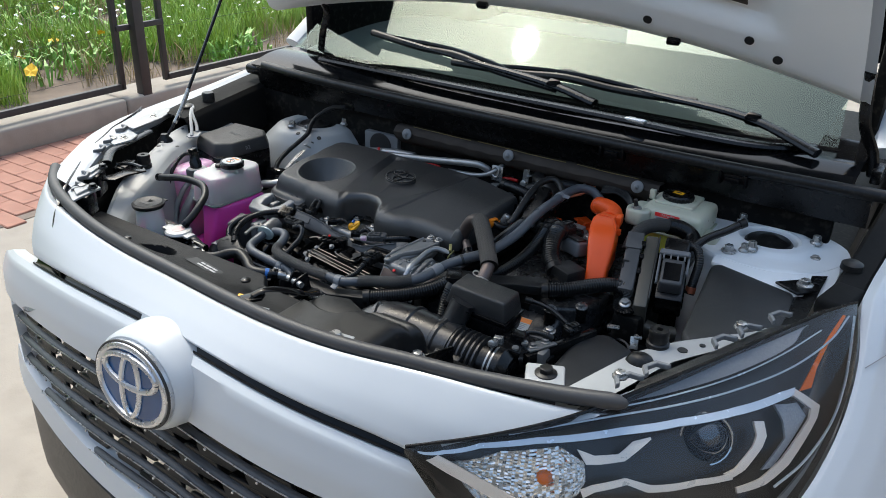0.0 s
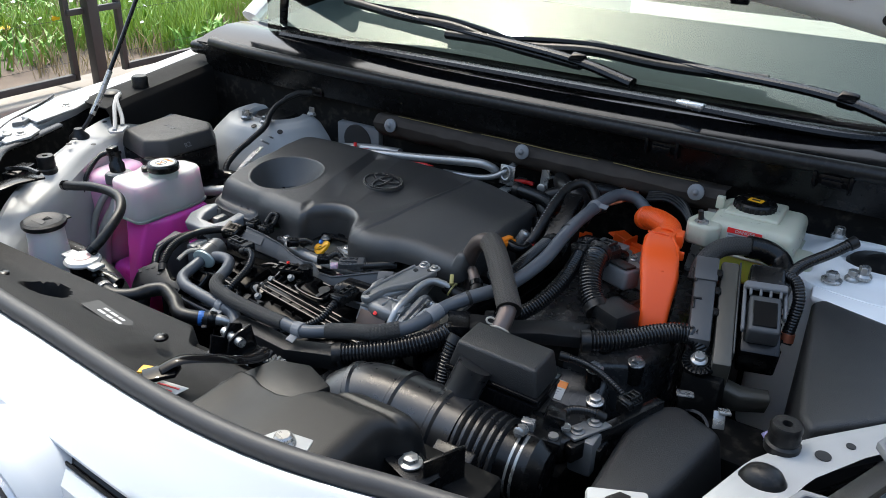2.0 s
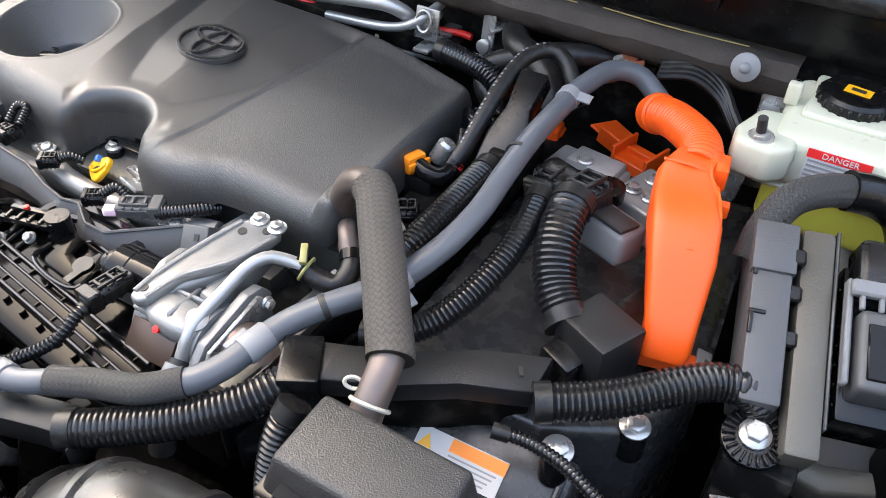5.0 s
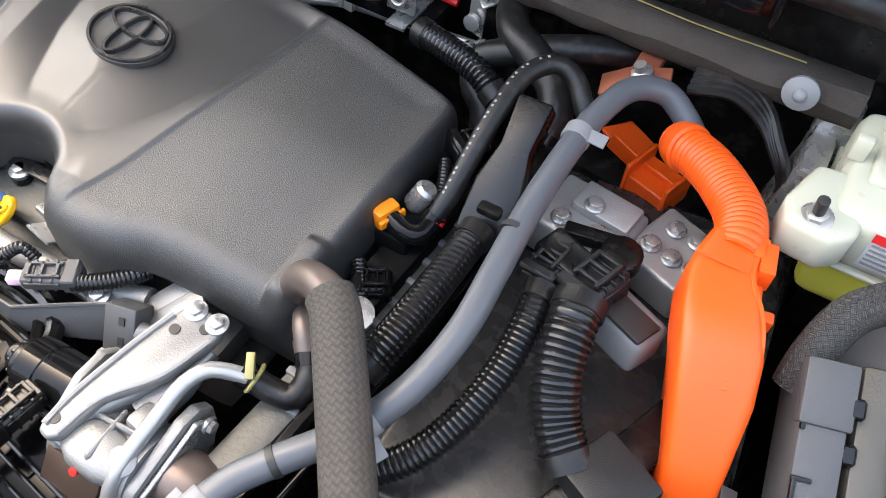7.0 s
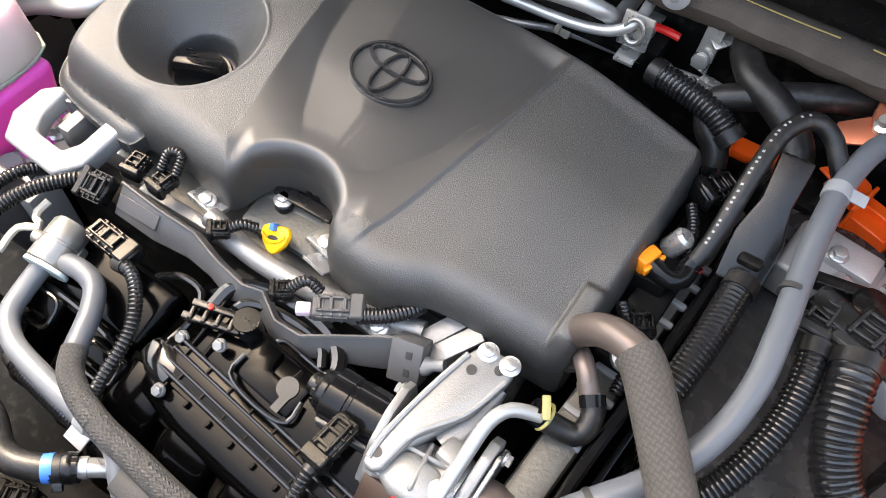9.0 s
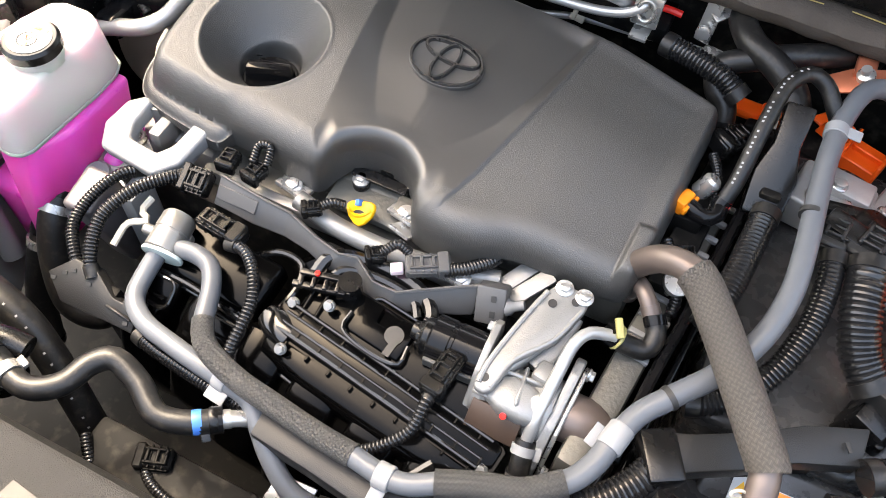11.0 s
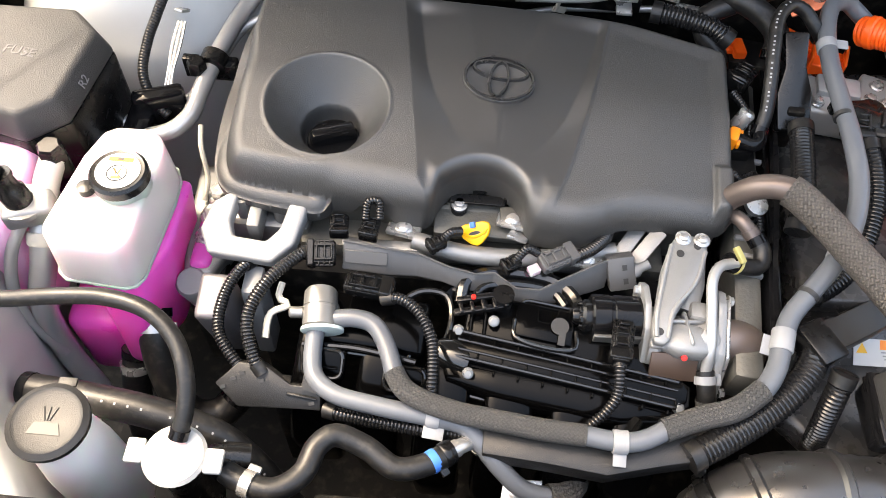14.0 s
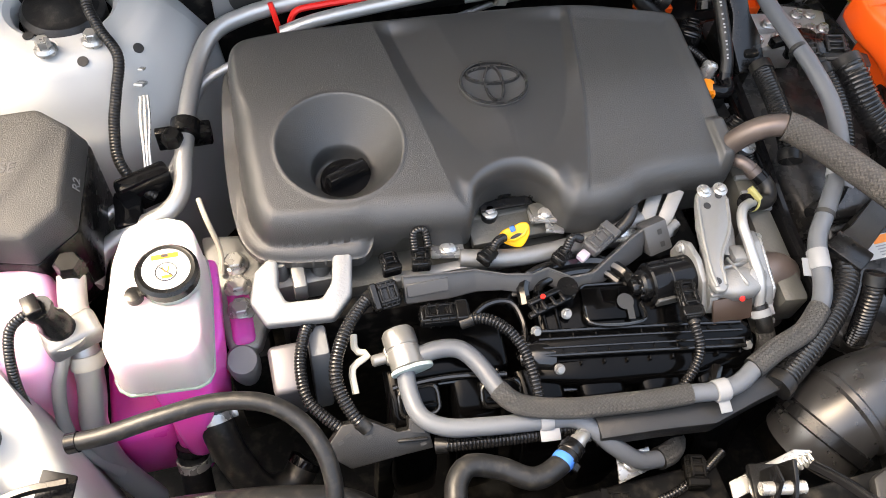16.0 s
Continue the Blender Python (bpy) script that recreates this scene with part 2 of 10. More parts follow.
M_SNOUT = mat("matt black intake plastic", (0.0105, 0.0105, 0.0107), 0.42, spec=0.42, bump=0.25, bscale=1500, var=0.12)
M_DUCT = mat("satin black duct plastic", (0.016, 0.016, 0.0165), 0.30, spec=0.8, bump=0.05, bscale=400, var=0.15, rvar=0.1)
M_GLOSS = mat("shiny black plastic", (0.005, 0.005, 0.0055), 0.08, spec=0.22, var=0.2)
M_RUBBER = mat("black rubber", (0.007, 0.007, 0.0073), 0.40, spec=0.4, bump=0.15, bscale=500, var=0.25, fleck=0.12, fscale=120)
M_RIBBED = mat("convoluted conduit", (0.009, 0.009, 0.0095), 0.22, spec=0.55, var=0.2)
M_SEAL = mat("weathered grey rubber", (0.042, 0.042, 0.044), 0.5, spec=0.5, var=0.15, bump=0.1, bscale=500)
# filler for gaps and depths: deep shade is put into this near-black
M_DARK = mat("bay shade black", (0.003, 0.003, 0.003), 0.6, spec=0.15, var=0.3, fleck=0.15)
M_FELT = mat("dash insulator felt", (0.056, 0.048, 0.042), 0.9, spec=0.1, bump=0.9, bscale=450, var=0.3, scale=40)
M_WHITE = mat("pearl white paint", (0.495, 0.52, 0.543), 0.38, coat=0.15, var=0.015, scale=3, rvar=0.03)
# same white paint as M_APRON, lightened for panels that stand in shade
M_WHITE_LIFT = mat("white paint lightened against shade", (0.78, 0.79, 0.79), 0.4, var=0.03, scale=4)
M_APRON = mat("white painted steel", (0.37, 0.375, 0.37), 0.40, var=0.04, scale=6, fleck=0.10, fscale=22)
M_ALU = mat("cast aluminium", (0.22, 0.22, 0.217), 0.45, metal=0.6, var=0.2, bump=0.35, bscale=800, fleck=0.3, fscale=90)
M_STEEL = mat("zinc plated steel", (0.40, 0.395, 0.38), 0.28, metal=0.7, var=0.2, bump=0.1, bscale=300)
M_BROWN = mat("bare steel pipe", (0.13, 0.103, 0.092), 0.42, metal=0.55, var=0.3, scale=40)
M_PIPE = mat("bright alloy pipe", (0.37, 0.37, 0.365), 0.36, metal=0.6, var=0.06, bump=0.1, bscale=200)
M_GREYHOSE = mat("grey coolant pipe", (0.082, 0.09, 0.102), 0.36, var=0.07, bump=0.05, bscale=200, fleck=0.05)
M_BRAID = braid_mat("woven sleeve", (0.003, 0.003, 0.0028), (0.105, 0.092, 0.08), 20, 180)
M_BRAIDS = braid_mat("fine woven sleeve", (0.003, 0.003, 0.003), (0.068, 0.066, 0.063), 16, 230)
M_ORANGE = mat("high voltage orange plastic", (0.80, 0.09, 0.009), 0.4, var=0.05, bump=0.06, bscale=400, sss=0.05)
M_RAILBLK = mat("matt black rail", (0.008, 0.008, 0.008), 0.75, spec=0.15, var=0.2, bump=0.2, bscale=600)
M_TANK = mat("translucent white tank", (0.52, 0.49, 0.48), 0.32, var=0.03, sss=0.9, deep=3.5)
M_PINK = mat("pink coolant in tank", (1.0, 0.085, 0.46), 0.3, var=0.06, scale=8, sss=0.7, deep=3.0)
M_PALEPINK = mat("pale pink tank", (0.72, 0.42, 0.60), 0.35, var=0.08, scale=10, sss=0.3)
for m_soft in (M_TANK, M_PINK, M_PALEPINK):
    for nd in m_soft.node_tree.nodes:
        if nd.type == 'BSDF_PRINCIPLED':
            nd.inputs["Subsurface Weight"].default_value = 0.9
            nd.inputs["Subsurface Scale"].default_value = 3.0
M_FLUID = mat("yellow fluid in tank", (0.70, 0.66, 0.10), 0.3, var=0.08, sss=0.3)
M_YELLOW = mat("yellow plastic", (0.80, 0.40, 0.012), 0.35, var=0.05)
M_TAPE = mat("white tape", (0.20, 0.206, 0.214), 0.5, var=0.04)
M_CREAM = mat("cream plastic", (0.42, 0.39, 0.33), 0.45, var=0.05)
M_RED = mat("red sleeve", (0.72, 0.02, 0.015), 0.35, var=0.08)
M_BLUE = mat("blue paint mark", (0.03, 0.14, 0.45), 0.4)
M_CLIPY = mat("clamp orange plastic", (0.78, 0.22, 0.012), 0.35)
M_LABELW = mat("white label", (0.52, 0.52, 0.51), 0.4, var=0.03)
M_INK = mat("black print", (0.02, 0.02, 0.02), 0.5)
M_GREYINK = mat("grey print", (0.25, 0.25, 0.26), 0.5)
M_LABELO = mat("orange label band", (0.9, 0.25, 0.02), 0.4)
M_REDP = mat("red print", (0.75, 0.03, 0.03), 0.4)
M_CHROME = mat("chrome", (0.55, 0.56, 0.58), 0.1, metal=1.0, var=0.02)
M_SILVER = mat("satin silver", (0.62, 0.63, 0.65), 0.28, metal=0.9, var=0.04)
M_BLUEBADGE = mat("blue badge enamel", (0.010, 0.060, 0.17), 0.15, coat=0.2, var=0.3)
M_GRILLE = mat("satin grille plastic", (0.055, 0.056, 0.06), 0.35, var=0.1)
M_BRAKE = mat("yellowed translucent plastic", (0.49, 0.49, 0.385), 0.3, var=0.04, sss=0.2)
M_GREYPL = mat("grey plastic connector", (0.17, 0.175, 0.18), 0.42, var=0.1)
M_DGREY = mat("dark grey plastic", (0.010, 0.010, 0.0102), 0.42, spec=0.42, var=0.15, bump=0.3, bscale=1300)
M_CAST = mat("bright cast alloy", (0.235, 0.235, 0.23), 0.46, metal=0.5, var=0.12, bump=0.3, bscale=700, fleck=0.12, fscale=90)
M_STRIP = mat("grey-black moulded bracket", (0.060, 0.060, 0.061), 0.45, spec=0.6, var=0.12, bump=0.3, bscale=1300)
M_JUNC = mat("bare machined aluminium", (0.36, 0.355, 0.345), 0.42, metal=0.5, var=0.15, bump=0.3, bscale=700, fleck=0.15, fscale=90)
M_HOUSEBR = mat("brown anodised plate", (0.075, 0.05, 0.038), 0.35, metal=0.4, var=0.2)
M_CASE = mat("bronze casting", (0.095, 0.086, 0.070), 0.45, metal=0.35, var=0.2, bump=0.3, bscale=500)
M_LEVER = mat("mid grey lever plastic", (0.15, 0.152, 0.156), 0.42, var=0.1)
M_LIDBLK = mat("satin black lid", (0.025, 0.025, 0.0255), 0.27, spec=0.55, bump=0.08, bscale=600, var=0.2, rvar=0.1)
M_CORD = mat("cream cord", (0.26, 0.20, 0.07), 0.6, var=0.15)
M_COPPER = mat("copper bus bar", (0.5, 0.16, 0.09), 0.4, metal=0.7, var=0.2)
M_PURPLE = mat("lilac plastic", (0.45, 0.4, 0.62), 0.4)
M_OLIVE = mat("bare dark casting", (0.10, 0.098, 0.088), 0.5, metal=0.5, var=0.2, bump=0.4, bscale=300)

# ---- the ground, kerb and planted bed ----
M_CONC = mat("weathered concrete", (0.33, 0.295, 0.25), 0.85, bump=0.8, bscale=160, var=0.25, scale=5, fleck=0.25, fscale=9)
M_BRICK = mat("red clay paver", (0.36, 0.185, 0.135), 0.85, bump=0.7, bscale=220, var=0.3, scale=9, fleck=0.3, fscale=25)
M_JOINT = mat("sand joint", (0.2, 0.16, 0.13), 0.95, bump=0.8, bscale=300, var=0.3)
M_SOIL = mat("dry soil", (0.17, 0.13, 0.1), 0.95, bump=1.0, bscale=90, var=0.4, scale=8, fleck=0.4, fscale=14)
M_IRON = mat("dark painted iron", (0.035, 0.033, 0.034), 0.5, bump=0.2, bscale=200, var=0.2)
M_GRASS = mat("grass blades", (0.30, 0.42, 0.075), 0.55, var=0.45, scale=2.5)
M_HERB = mat("broad weed leaves", (0.2, 0.38, 0.06), 0.5, var=0.4, scale=3.5)
M_FLOWERW = mat("small white flowers", (0.78, 0.78, 0.74), 0.6)
M_FLOWERY = mat("yellow flowers", (0.85, 0.5, 0.02), 0.6)
M_PLASTER = mat("grey render", (0.22, 0.21, 0.2), 0.9, var=0.2, scale=2, bump=0.4, bscale=40)
KERB = -3.5
ground = solo("ground", box(160, 160, 0.2, pose(0, 0, -0.206), 0), M_CONC, "pale worn concrete paving under the car", "ground", kind="structure")
kerb = solo("kerb", join(*[box(0.32, 1.0, 0.157, pose(KERB - 0.17, -3 + i * 1.006, -0.006), 0.018, 3) for i in range(14)]), M_CONC, "weathered pale concrete kerb beside the planted bed", "kerb", kind="structure")
bed = solo("planted_bed", sheet(60, 60, lambda u, v: (KERB - 0.3 - 14 * u, -6 + 18 * v, 0.10 + 0.06 * noise.noise((u * 30, v * 40, 0)))), M_SOIL, "dry brown soil of a weedy planted bed", "soil", kind="structure")

# ---- the car's outer body ----
car = thing("car", "white hybrid car with its bonnet propped open beside a kerb", "car")


def nose_y(x):
    lean = 0.012 - 0.038 * smooth01(x, -0.12, 0.34) + 0.026 * smooth01(x, 0.5, 0.68)
    return 0.125 + 0.27 * x * x + 0.9 * max(0, abs(x) - 0.55) ** 2 + lean


def lerp_table(table, x):
    if x <= table[0][0]:
        return table[0][1]
    for (a, p), (b, q) in zip(table, table[1:]):
        if x <= b:
            return p + (q - p) * (x - a) / (b - a)
    return table[-1][1]


TUCK = ((0.40, 0.0), (0.47, 0.005), (0.51, 0.011), (0.55, 0.021), (0.59, 0.037), (0.63, 0.056), (0.66, 0.068), (0.70, 0.079))


def nose(rows, nx=48, pinch=0.62, tuck=0.0):
    """White skin from rows of (half width, y offset, z at centre, z at the ends)."""
    def f(u, v):
        k = v * (len(rows) - 1)
        i = min(int(k), len(rows) - 2)
        w, dy, zc, ze = mix(rows[i], rows[i + 1], k - i)
        s = 2 * u - 1
        x = s * w
        return (x if x > -0.5 else -0.5 + pinch * (x + 0.5), nose_y(x) - tuck * lerp_table(TUCK, x) + dy, zc + (ze - zc) * s * s)
    return sheet(nx, (len(rows) - 1) * 4, f)


upper = nose([(0.685, 0.01, 0.953, 0.973), (0.68, 0.0, 0.961, 0.977), (0.675, -0.004, 0.961, 0.974), (0.617, -0.019, 0.9515, 0.952), (0.543, -0.041, 0.9385, 0.922), (0.475, -0.0625, 0.9245, 0.8865), (0.47, -0.063, 0.922, 0.884), (0.464, -0.061, 0.919, 0.880), (0.462, -0.035, 0.917, 0.878)], tuck=1.0)
part("nose_panel", upper, M_WHITE, car)
for s in (1, -1):
    part("grille_slit", sheet(30, 6, lambda u, v, s=s: (s * (0.06 + 0.42 * u), nose_y(s * (0.06 + 0.42 * u)) - 0.052 - 0.012 * v * v, 0.920 - 0.016 * v - 0.19 * (0.06 + 0.42 * u) ** 2)), M_GLOSS, car, "glossy black strip in the white nose")
    part("slit_bead", tube([(s * (0.07 + 0.041 * i), nose_y(s * (0.07 + 0.041 * i)) - 0.064, 0.908 - 0.19 * (0.07 + 0.041 * i) ** 2) for i in range(11)], 0.0022, 6), M_RUBBER, car)
part("nose_bridge", sheet(12, 6, lambda u, v: (-0.062 + 0.124 * u, nose_y(0) - 0.058 - 0.013 * v, 0.924 - 0.024 * v)), M_WHITE, car)
lower = nose([(0.60, -0.045, 0.902, 0.834), (0.62, -0.068, 0.906, 0.833), (0.66, -0.08, 0.898, 0.815), (0.72, -0.097, 0.846, 0.76), (0.74, -0.1, 0.806, 0.715), (0.74, -0.09, 0.801, 0.708), (0.74, -0.04, 0.798, 0.705)], pinch=1.1)
part("bumper_band", lower, M_WHITE, car)
def ellipse_loop(a, b, m, n=40, off=(0, 0, 0)):
    return [m @ Vector((off[0] + a * math.cos(t), off[1] + b * math.sin(t), off[2])) for t in [2 * math.pi * i / n for i in range(n + 1)]]


# the boss that carries the badge
B_M = axis((0, 0.02, 0.852), (0, -1, 0.12), (1, 0, 0))
part("badge_boss", lathe([(0.125, -0.12), (0.105, -0.05), (0.099, 0.0), (0.096, 0.012), (0.09, 0.018), (0.0, 0.018)], B_M, 48, 0.82), M_WHITE, car)
badge = part("badge", lathe([(0.088, 0.015), (0.088, 0.024), (0.084, 0.028), (0.076, 0.026), (0.0, 0.026)], B_M, 48, 0.80), M_SILVER, car, "oval chrome emblem on blue enamel")
part("dark_gap", tube(ellipse_loop(0.0868, 0.0695, B_M, 56, (0, 0, 0.0265)), 0.0022, 6, raw=True, caps=False), M_INK, badge)
part("enamel", lathe([(0.077, 0.02), (0.077, 0.0268), (0.0, 0.029)], B_M, 48, 0.79), M_BLUEBADGE, badge)


part("ring", tube(ellipse_loop(0.06, 0.026, B_M, 40, (0, 0.022, 0.029)), 0.0052, 8, raw=True, caps=False), M_SILVER, badge)
part("ring", tube(ellipse_loop(0.021, 0.052, B_M, 40, (0, -0.002, 0.029)), 0.0048, 8, raw=True, caps=False), M_SILVER, badge)
part("ring", tube(ellipse_loop(0.079, 0.063, B_M, 48, (0, 0, 0.026)), 0.0062, 8, raw=True, caps=False), M_SILVER, badge)
# grille
part("grille_back", nose([(0.7, 0.03, 0.80, 0.73), (0.7, 0.03, 0.5, 0.5)], 30), M_DARK, car, "black grille opening")
for k in range(5):
    z = 0.776 - k * 0.052

    def slat(u, v, z=z):
        x = -0.60 + 1.10 * u
        a = 2 * math.pi * v
        return (x, nose_y(x) - 0.091 + 0.007 * math.cos(a), z - 0.2 * x * x + 0.0026 * math.sin(a) + 0.003 * math.cos(a))
    part("grille_bar", sheet(60, 8, slat), M_GRILLE, car)
    part("bar_edge", tube([(x, nose_y(x) - 0.0985, z - 0.2 * x * x + 0.0002) for x in [-0.60 + 0.05 * i for i in range(23)]], 0.0013, 6), M_SILVER, car, "thin satin silver bar edge")
    for i in range(10):
        x = -0.55 + 0.112 * i + (0.056 if k % 2 else 0)
        pl = part("grille_plate", prism([(-0.046, -0.008), (-0.034, -0.021), (0.034, -0.021), (0.046, -0.008), (0.046, 0.008), (0.034, 0.021), (-0.034, 0.021), (-0.046, 0.008)], 0.008, axis((x, nose_y(x) - 0.070, z - 0.026 - 0.2 * x * x), (0.54 * x, -1, 0.25), (1, 0.54 * x, -0.4 * x)), 0.002, 1), M_DGREY, car)
        part("plate_stud", lathe([(0.0022, 0), (0.0022, 0.002), (0.0, 0.003)], axis((x, nose_y(x) - 0.100, z - 0.2 * x * x - 0.003), (0.54 * x, -1, 0.2)), 8), M_SILVER, pl)
part("grille_surround", sheet(10, 16, lambda u, v: (-0.70 + 0.10 * u, nose_y(-0.70 + 0.10 * u) - 0.098 + 0.03 * (u > 0.95), 0.79 - 0.2 * (-0.70 + 0.10 * u) ** 2 + 0.01 - 0.24 * v), 0.004), M_WHITE, car)
part("bumper_trim", nose([(0.62, -0.06, 0.56, 0.6), (0.66, -0.1, 0.545, 0.59), (0.7, -0.11, 0.50, 0.53), (0.7, -0.06, 0.49, 0.52)], 30, 1.1), M_WHITE, car)
part("lower_bumper", nose([(0.78, -0.05, 0.51, 0.56), (0.8, -0.10, 0.47, 0.5), (0.82, -0.10, 0.3, 0.3), (0.82, -0.02, 0.2, 0.2)], 30, 1.1), M_DGREY, car, "dark grey lower bumper")

def narrow(s, y):
    """The right-hand front corner draws in a little more than the left."""
    return 1 if s > 0 else 1 - 0.12 * (1 - smooth01(y, 0.2, 1.2))


FEND_E = ((0.24, 0.50), (0.29, 0.53), (0.39, 0.62), (0.47, 0.685), (0.55, 0.71), (0.68, 0.765), (0.76, 0.80), (0.9, 0.82), (1.18, 0.865), (1.6, 0.90), (2.1, 0.92))
FEND_C = ((0.2, 0.525), (0.28, 0.607), (0.364, 0.676), (0.464, 0.756), (0.583, 0.815), (0.69, 0.842), (0.8, 0.857), (0.9, 0.865), (1.18, 0.905), (1.6, 0.94), (2.1, 0.96))
APR_O = ((0.21, 0.41), (0.279, 0.467), (0.36, 0.541), (0.439, 0.601), (0.50, 0.622), (0.556, 0.642), (0.63, 0.69), (0.74, 0.73), (0.9, 0.76))
APR_Z = ((0.21, 0.88), (0.279, 0.888), (0.36, 0.905), (0.439, 0.925), (0.52, 0.942), (0.62, 0.954), (0.9, 0.956))
APR_F = ((0.21, 0.37), (0.337, 0.468), (0.40, 0.515), (0.454, 0.54), (0.521, 0.56), (0.587, 0.61), (0.68, 0.635), (0.74, 0.68), (0.9, 0.70))


def soft(table, y, w=0.04):
    return sum(lerp_table(table, y + w * k) for k in (-1, -0.5, 0, 0.5, 1)) / 5


FEND_X = ((0.155, 0.826), (0.20, 0.858), (0.25, 0.887), (0.30, 0.904), (0.36, 0.920), (0.42, 0.928), (0.47, 0.931), (0.53, 0.929), (0.58, 0.924), (0.66, 0.9065), (0.70, 0.902), (0.78, 0.905), (0.89, 0.912), (1.2, 0.925), (2.1, 0.93))
FEND_Z = ((0.155, 0.79), (0.20, 0.803), (0.25, 0.826), (0.30, 0.847), (0.36, 0.876), (0.42, 0.900), (0.47, 0.920), (0.53, 0.942), (0.58, 0.958), (0.66, 0.986), (0.70, 0.996), (0.78, 0.998), (0.89, 1.0), (1.2, 1.02), (2.1, 1.05))


def fender_r(u, v):
    y = 0.262 + 1.85 * u ** 1.4
    e, c = soft(FEND_E, y), soft(FEND_C, y)
    k, z0 = smooth01(y, 0.56, 0.72), 0.982 + 0.045 * smooth01(y, 0.6, 1.7)
    prof = [(e - 0.004, z0 - 0.035), (e, z0 - 0.008), (e + 0.008, z0 - 0.004), (c - 0.02, z0 + 0.003), (c - 0.004, z0 + 0.001), (c + 0.008 + 0.01 * k, z0 - 0.010), (c + 0.014 + 0.04 * k, z0 - 0.028 - 0.06 * k), (c + 0.014 + 0.06 * k, z0 - 0.05 - 0.2 * k), (c + 0.010 + 0.06 * k, z0 - 0.06 - 0.46 * k)]
    i = min(int(v * 8), 7)
    x, z = mix(prof[i], prof[i + 1], v * 8 - i)
    return (-x, y, z)


def gutter_r(u, v):
    """Black channel between the fender edge and the apron."""
    y = 0.25 + 0.62 * u
    e, o = soft(FEND_E, y), soft(APR_O, y)
    prof = [(e - 0.002, 0.962), (e - 0.016, 0.965), (e - 0.024, 0.935), ((e + o) / 2 - 0.01, soft(APR_Z, y) - 0.045), (o + 0.012, soft(APR_Z, y) - 0.04), (o + 0.002, soft(APR_Z, y) - 0.012)]
    i = min(int(v * 5), 4)
    x, z = mix(prof[i], prof[i + 1], v * 5 - i)
    return (-x, y, z + 0.004 * noise.noise((y * 14, v * 5, 1)))


for sgn, side in ((1, "l"), (-1, "r")):
    # fender: crown, shoulder and flank
    def fender(u, v):
        y = 0.20 + 1.9 * u ** 1.3
        ex, ez = lerp_table(FEND_X, y), lerp_table(FEND_Z, y)
        k = smooth01(y, 0.56, 0.70)
        prof = [(ex - 0.003, ez - 0.03), (ex + 0.001, ez - 0.005), (ex + 0.008 + 0.008 * k, ez - 0.006 + 0.006 * k), (ex + 0.026 + 0.016 * k, ez - 0.018 + 0.010 * k), (ex + 0.055 + 0.012 * k, ez - 0.046), (ex + 0.090, ez - 0.10), (ex + 0.115, ez - 0.22), (ex + 0.115, 0.45)]
        i = min(int(v * 7), 6)
        x, z = mix(prof[i], prof[i + 1], v * 7 - i)
        return (x, y, z)
    part("fender", sheet(70, 42, fender) if sgn > 0 else sheet(80, 32, fender_r), M_WHITE, car)
    # black rail inside the fender edge
    def rail(u, v, s=sgn):
        y = (0.66 + u * 0.75) if s > 0 else (0.70 + u * 0.67)
        g = soft(FEND_E, y)
        f = lerp_table(FEND_X, y)
        prof = [(g - 0.001, 0.978), (g - 0.02, 0.982), (g - 0.085, 0.980), (g - 0.095, 0.968), (g - 0.10, 0.86)] if s < 0 else [(f - 0.002, 0.968), (f - 0.006, 0.976), (f - 0.044, 0.976), (f - 0.052, 0.966), (f - 0.056, 0.90)]
        k = v * 4
        i = min(int(k), 3)
        x, z = mix(prof[i], prof[i + 1], k - i)
        return (s * x, y, z + 0.03 * smooth01(y, 0.6, 1.4))
    part("fender_rail", sheet(24, 12, rail, 0.003), M_RAILBLK, car, "black plastic rail inside the fender edge")
part("fender_seam", tube([(0.937, 0.56, 0.9475), (0.960, 0.62, 0.950), (0.985, 0.70, 0.954), (1.0, 0.76, 0.950)], 0.0008, 6), M_GREYINK, car)
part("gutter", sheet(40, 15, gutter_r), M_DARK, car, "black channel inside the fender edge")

# front and cowl seals
part("bonnet_seal", tube([(x * (1 if x > -0.3 else 1 - 0.25 * (-x - 0.3)), nose_y(x) - lerp_table(TUCK, x) + 0.014, 0.965 + 0.03 * x * x + 0.012 * smooth01(x, 0.45, 0.7)) for x in [-0.7 + 0.05 * i for i in range(28)] + [0.685]], 0.0112, 12, 0.01), M_SEAL, car, "grey-black rubber seal along the nose")
part("seal_tip", lathe([(0.0112, -0.004), (0.0112, 0.0), (0.0098, 0.010), (0.006, 0.019), (0.0, 0.023)], axis((0.685, nose_y(0.685) - lerp_table(TUCK, 0.685) + 0.014, 0.965 + 0.03 * 0.685 ** 2 + 0.0118), (1, 0.22, 0.05)), 14), M_SEAL, car)
part("cowl_seal", tube([(-0.735, 1.035, 1.053), (-0.6, 1.012, 1.054), (-0.3, 0.992, 1.055), (0.1, 0.985, 1.056), (0.5, 0.985, 1.057), (0.75, 0.988, 1.06), (0.9, 1.0, 1.06)], 0.0125, 10, 0.01), M_RUBBER, car, "round black rubber seal along the cowl")

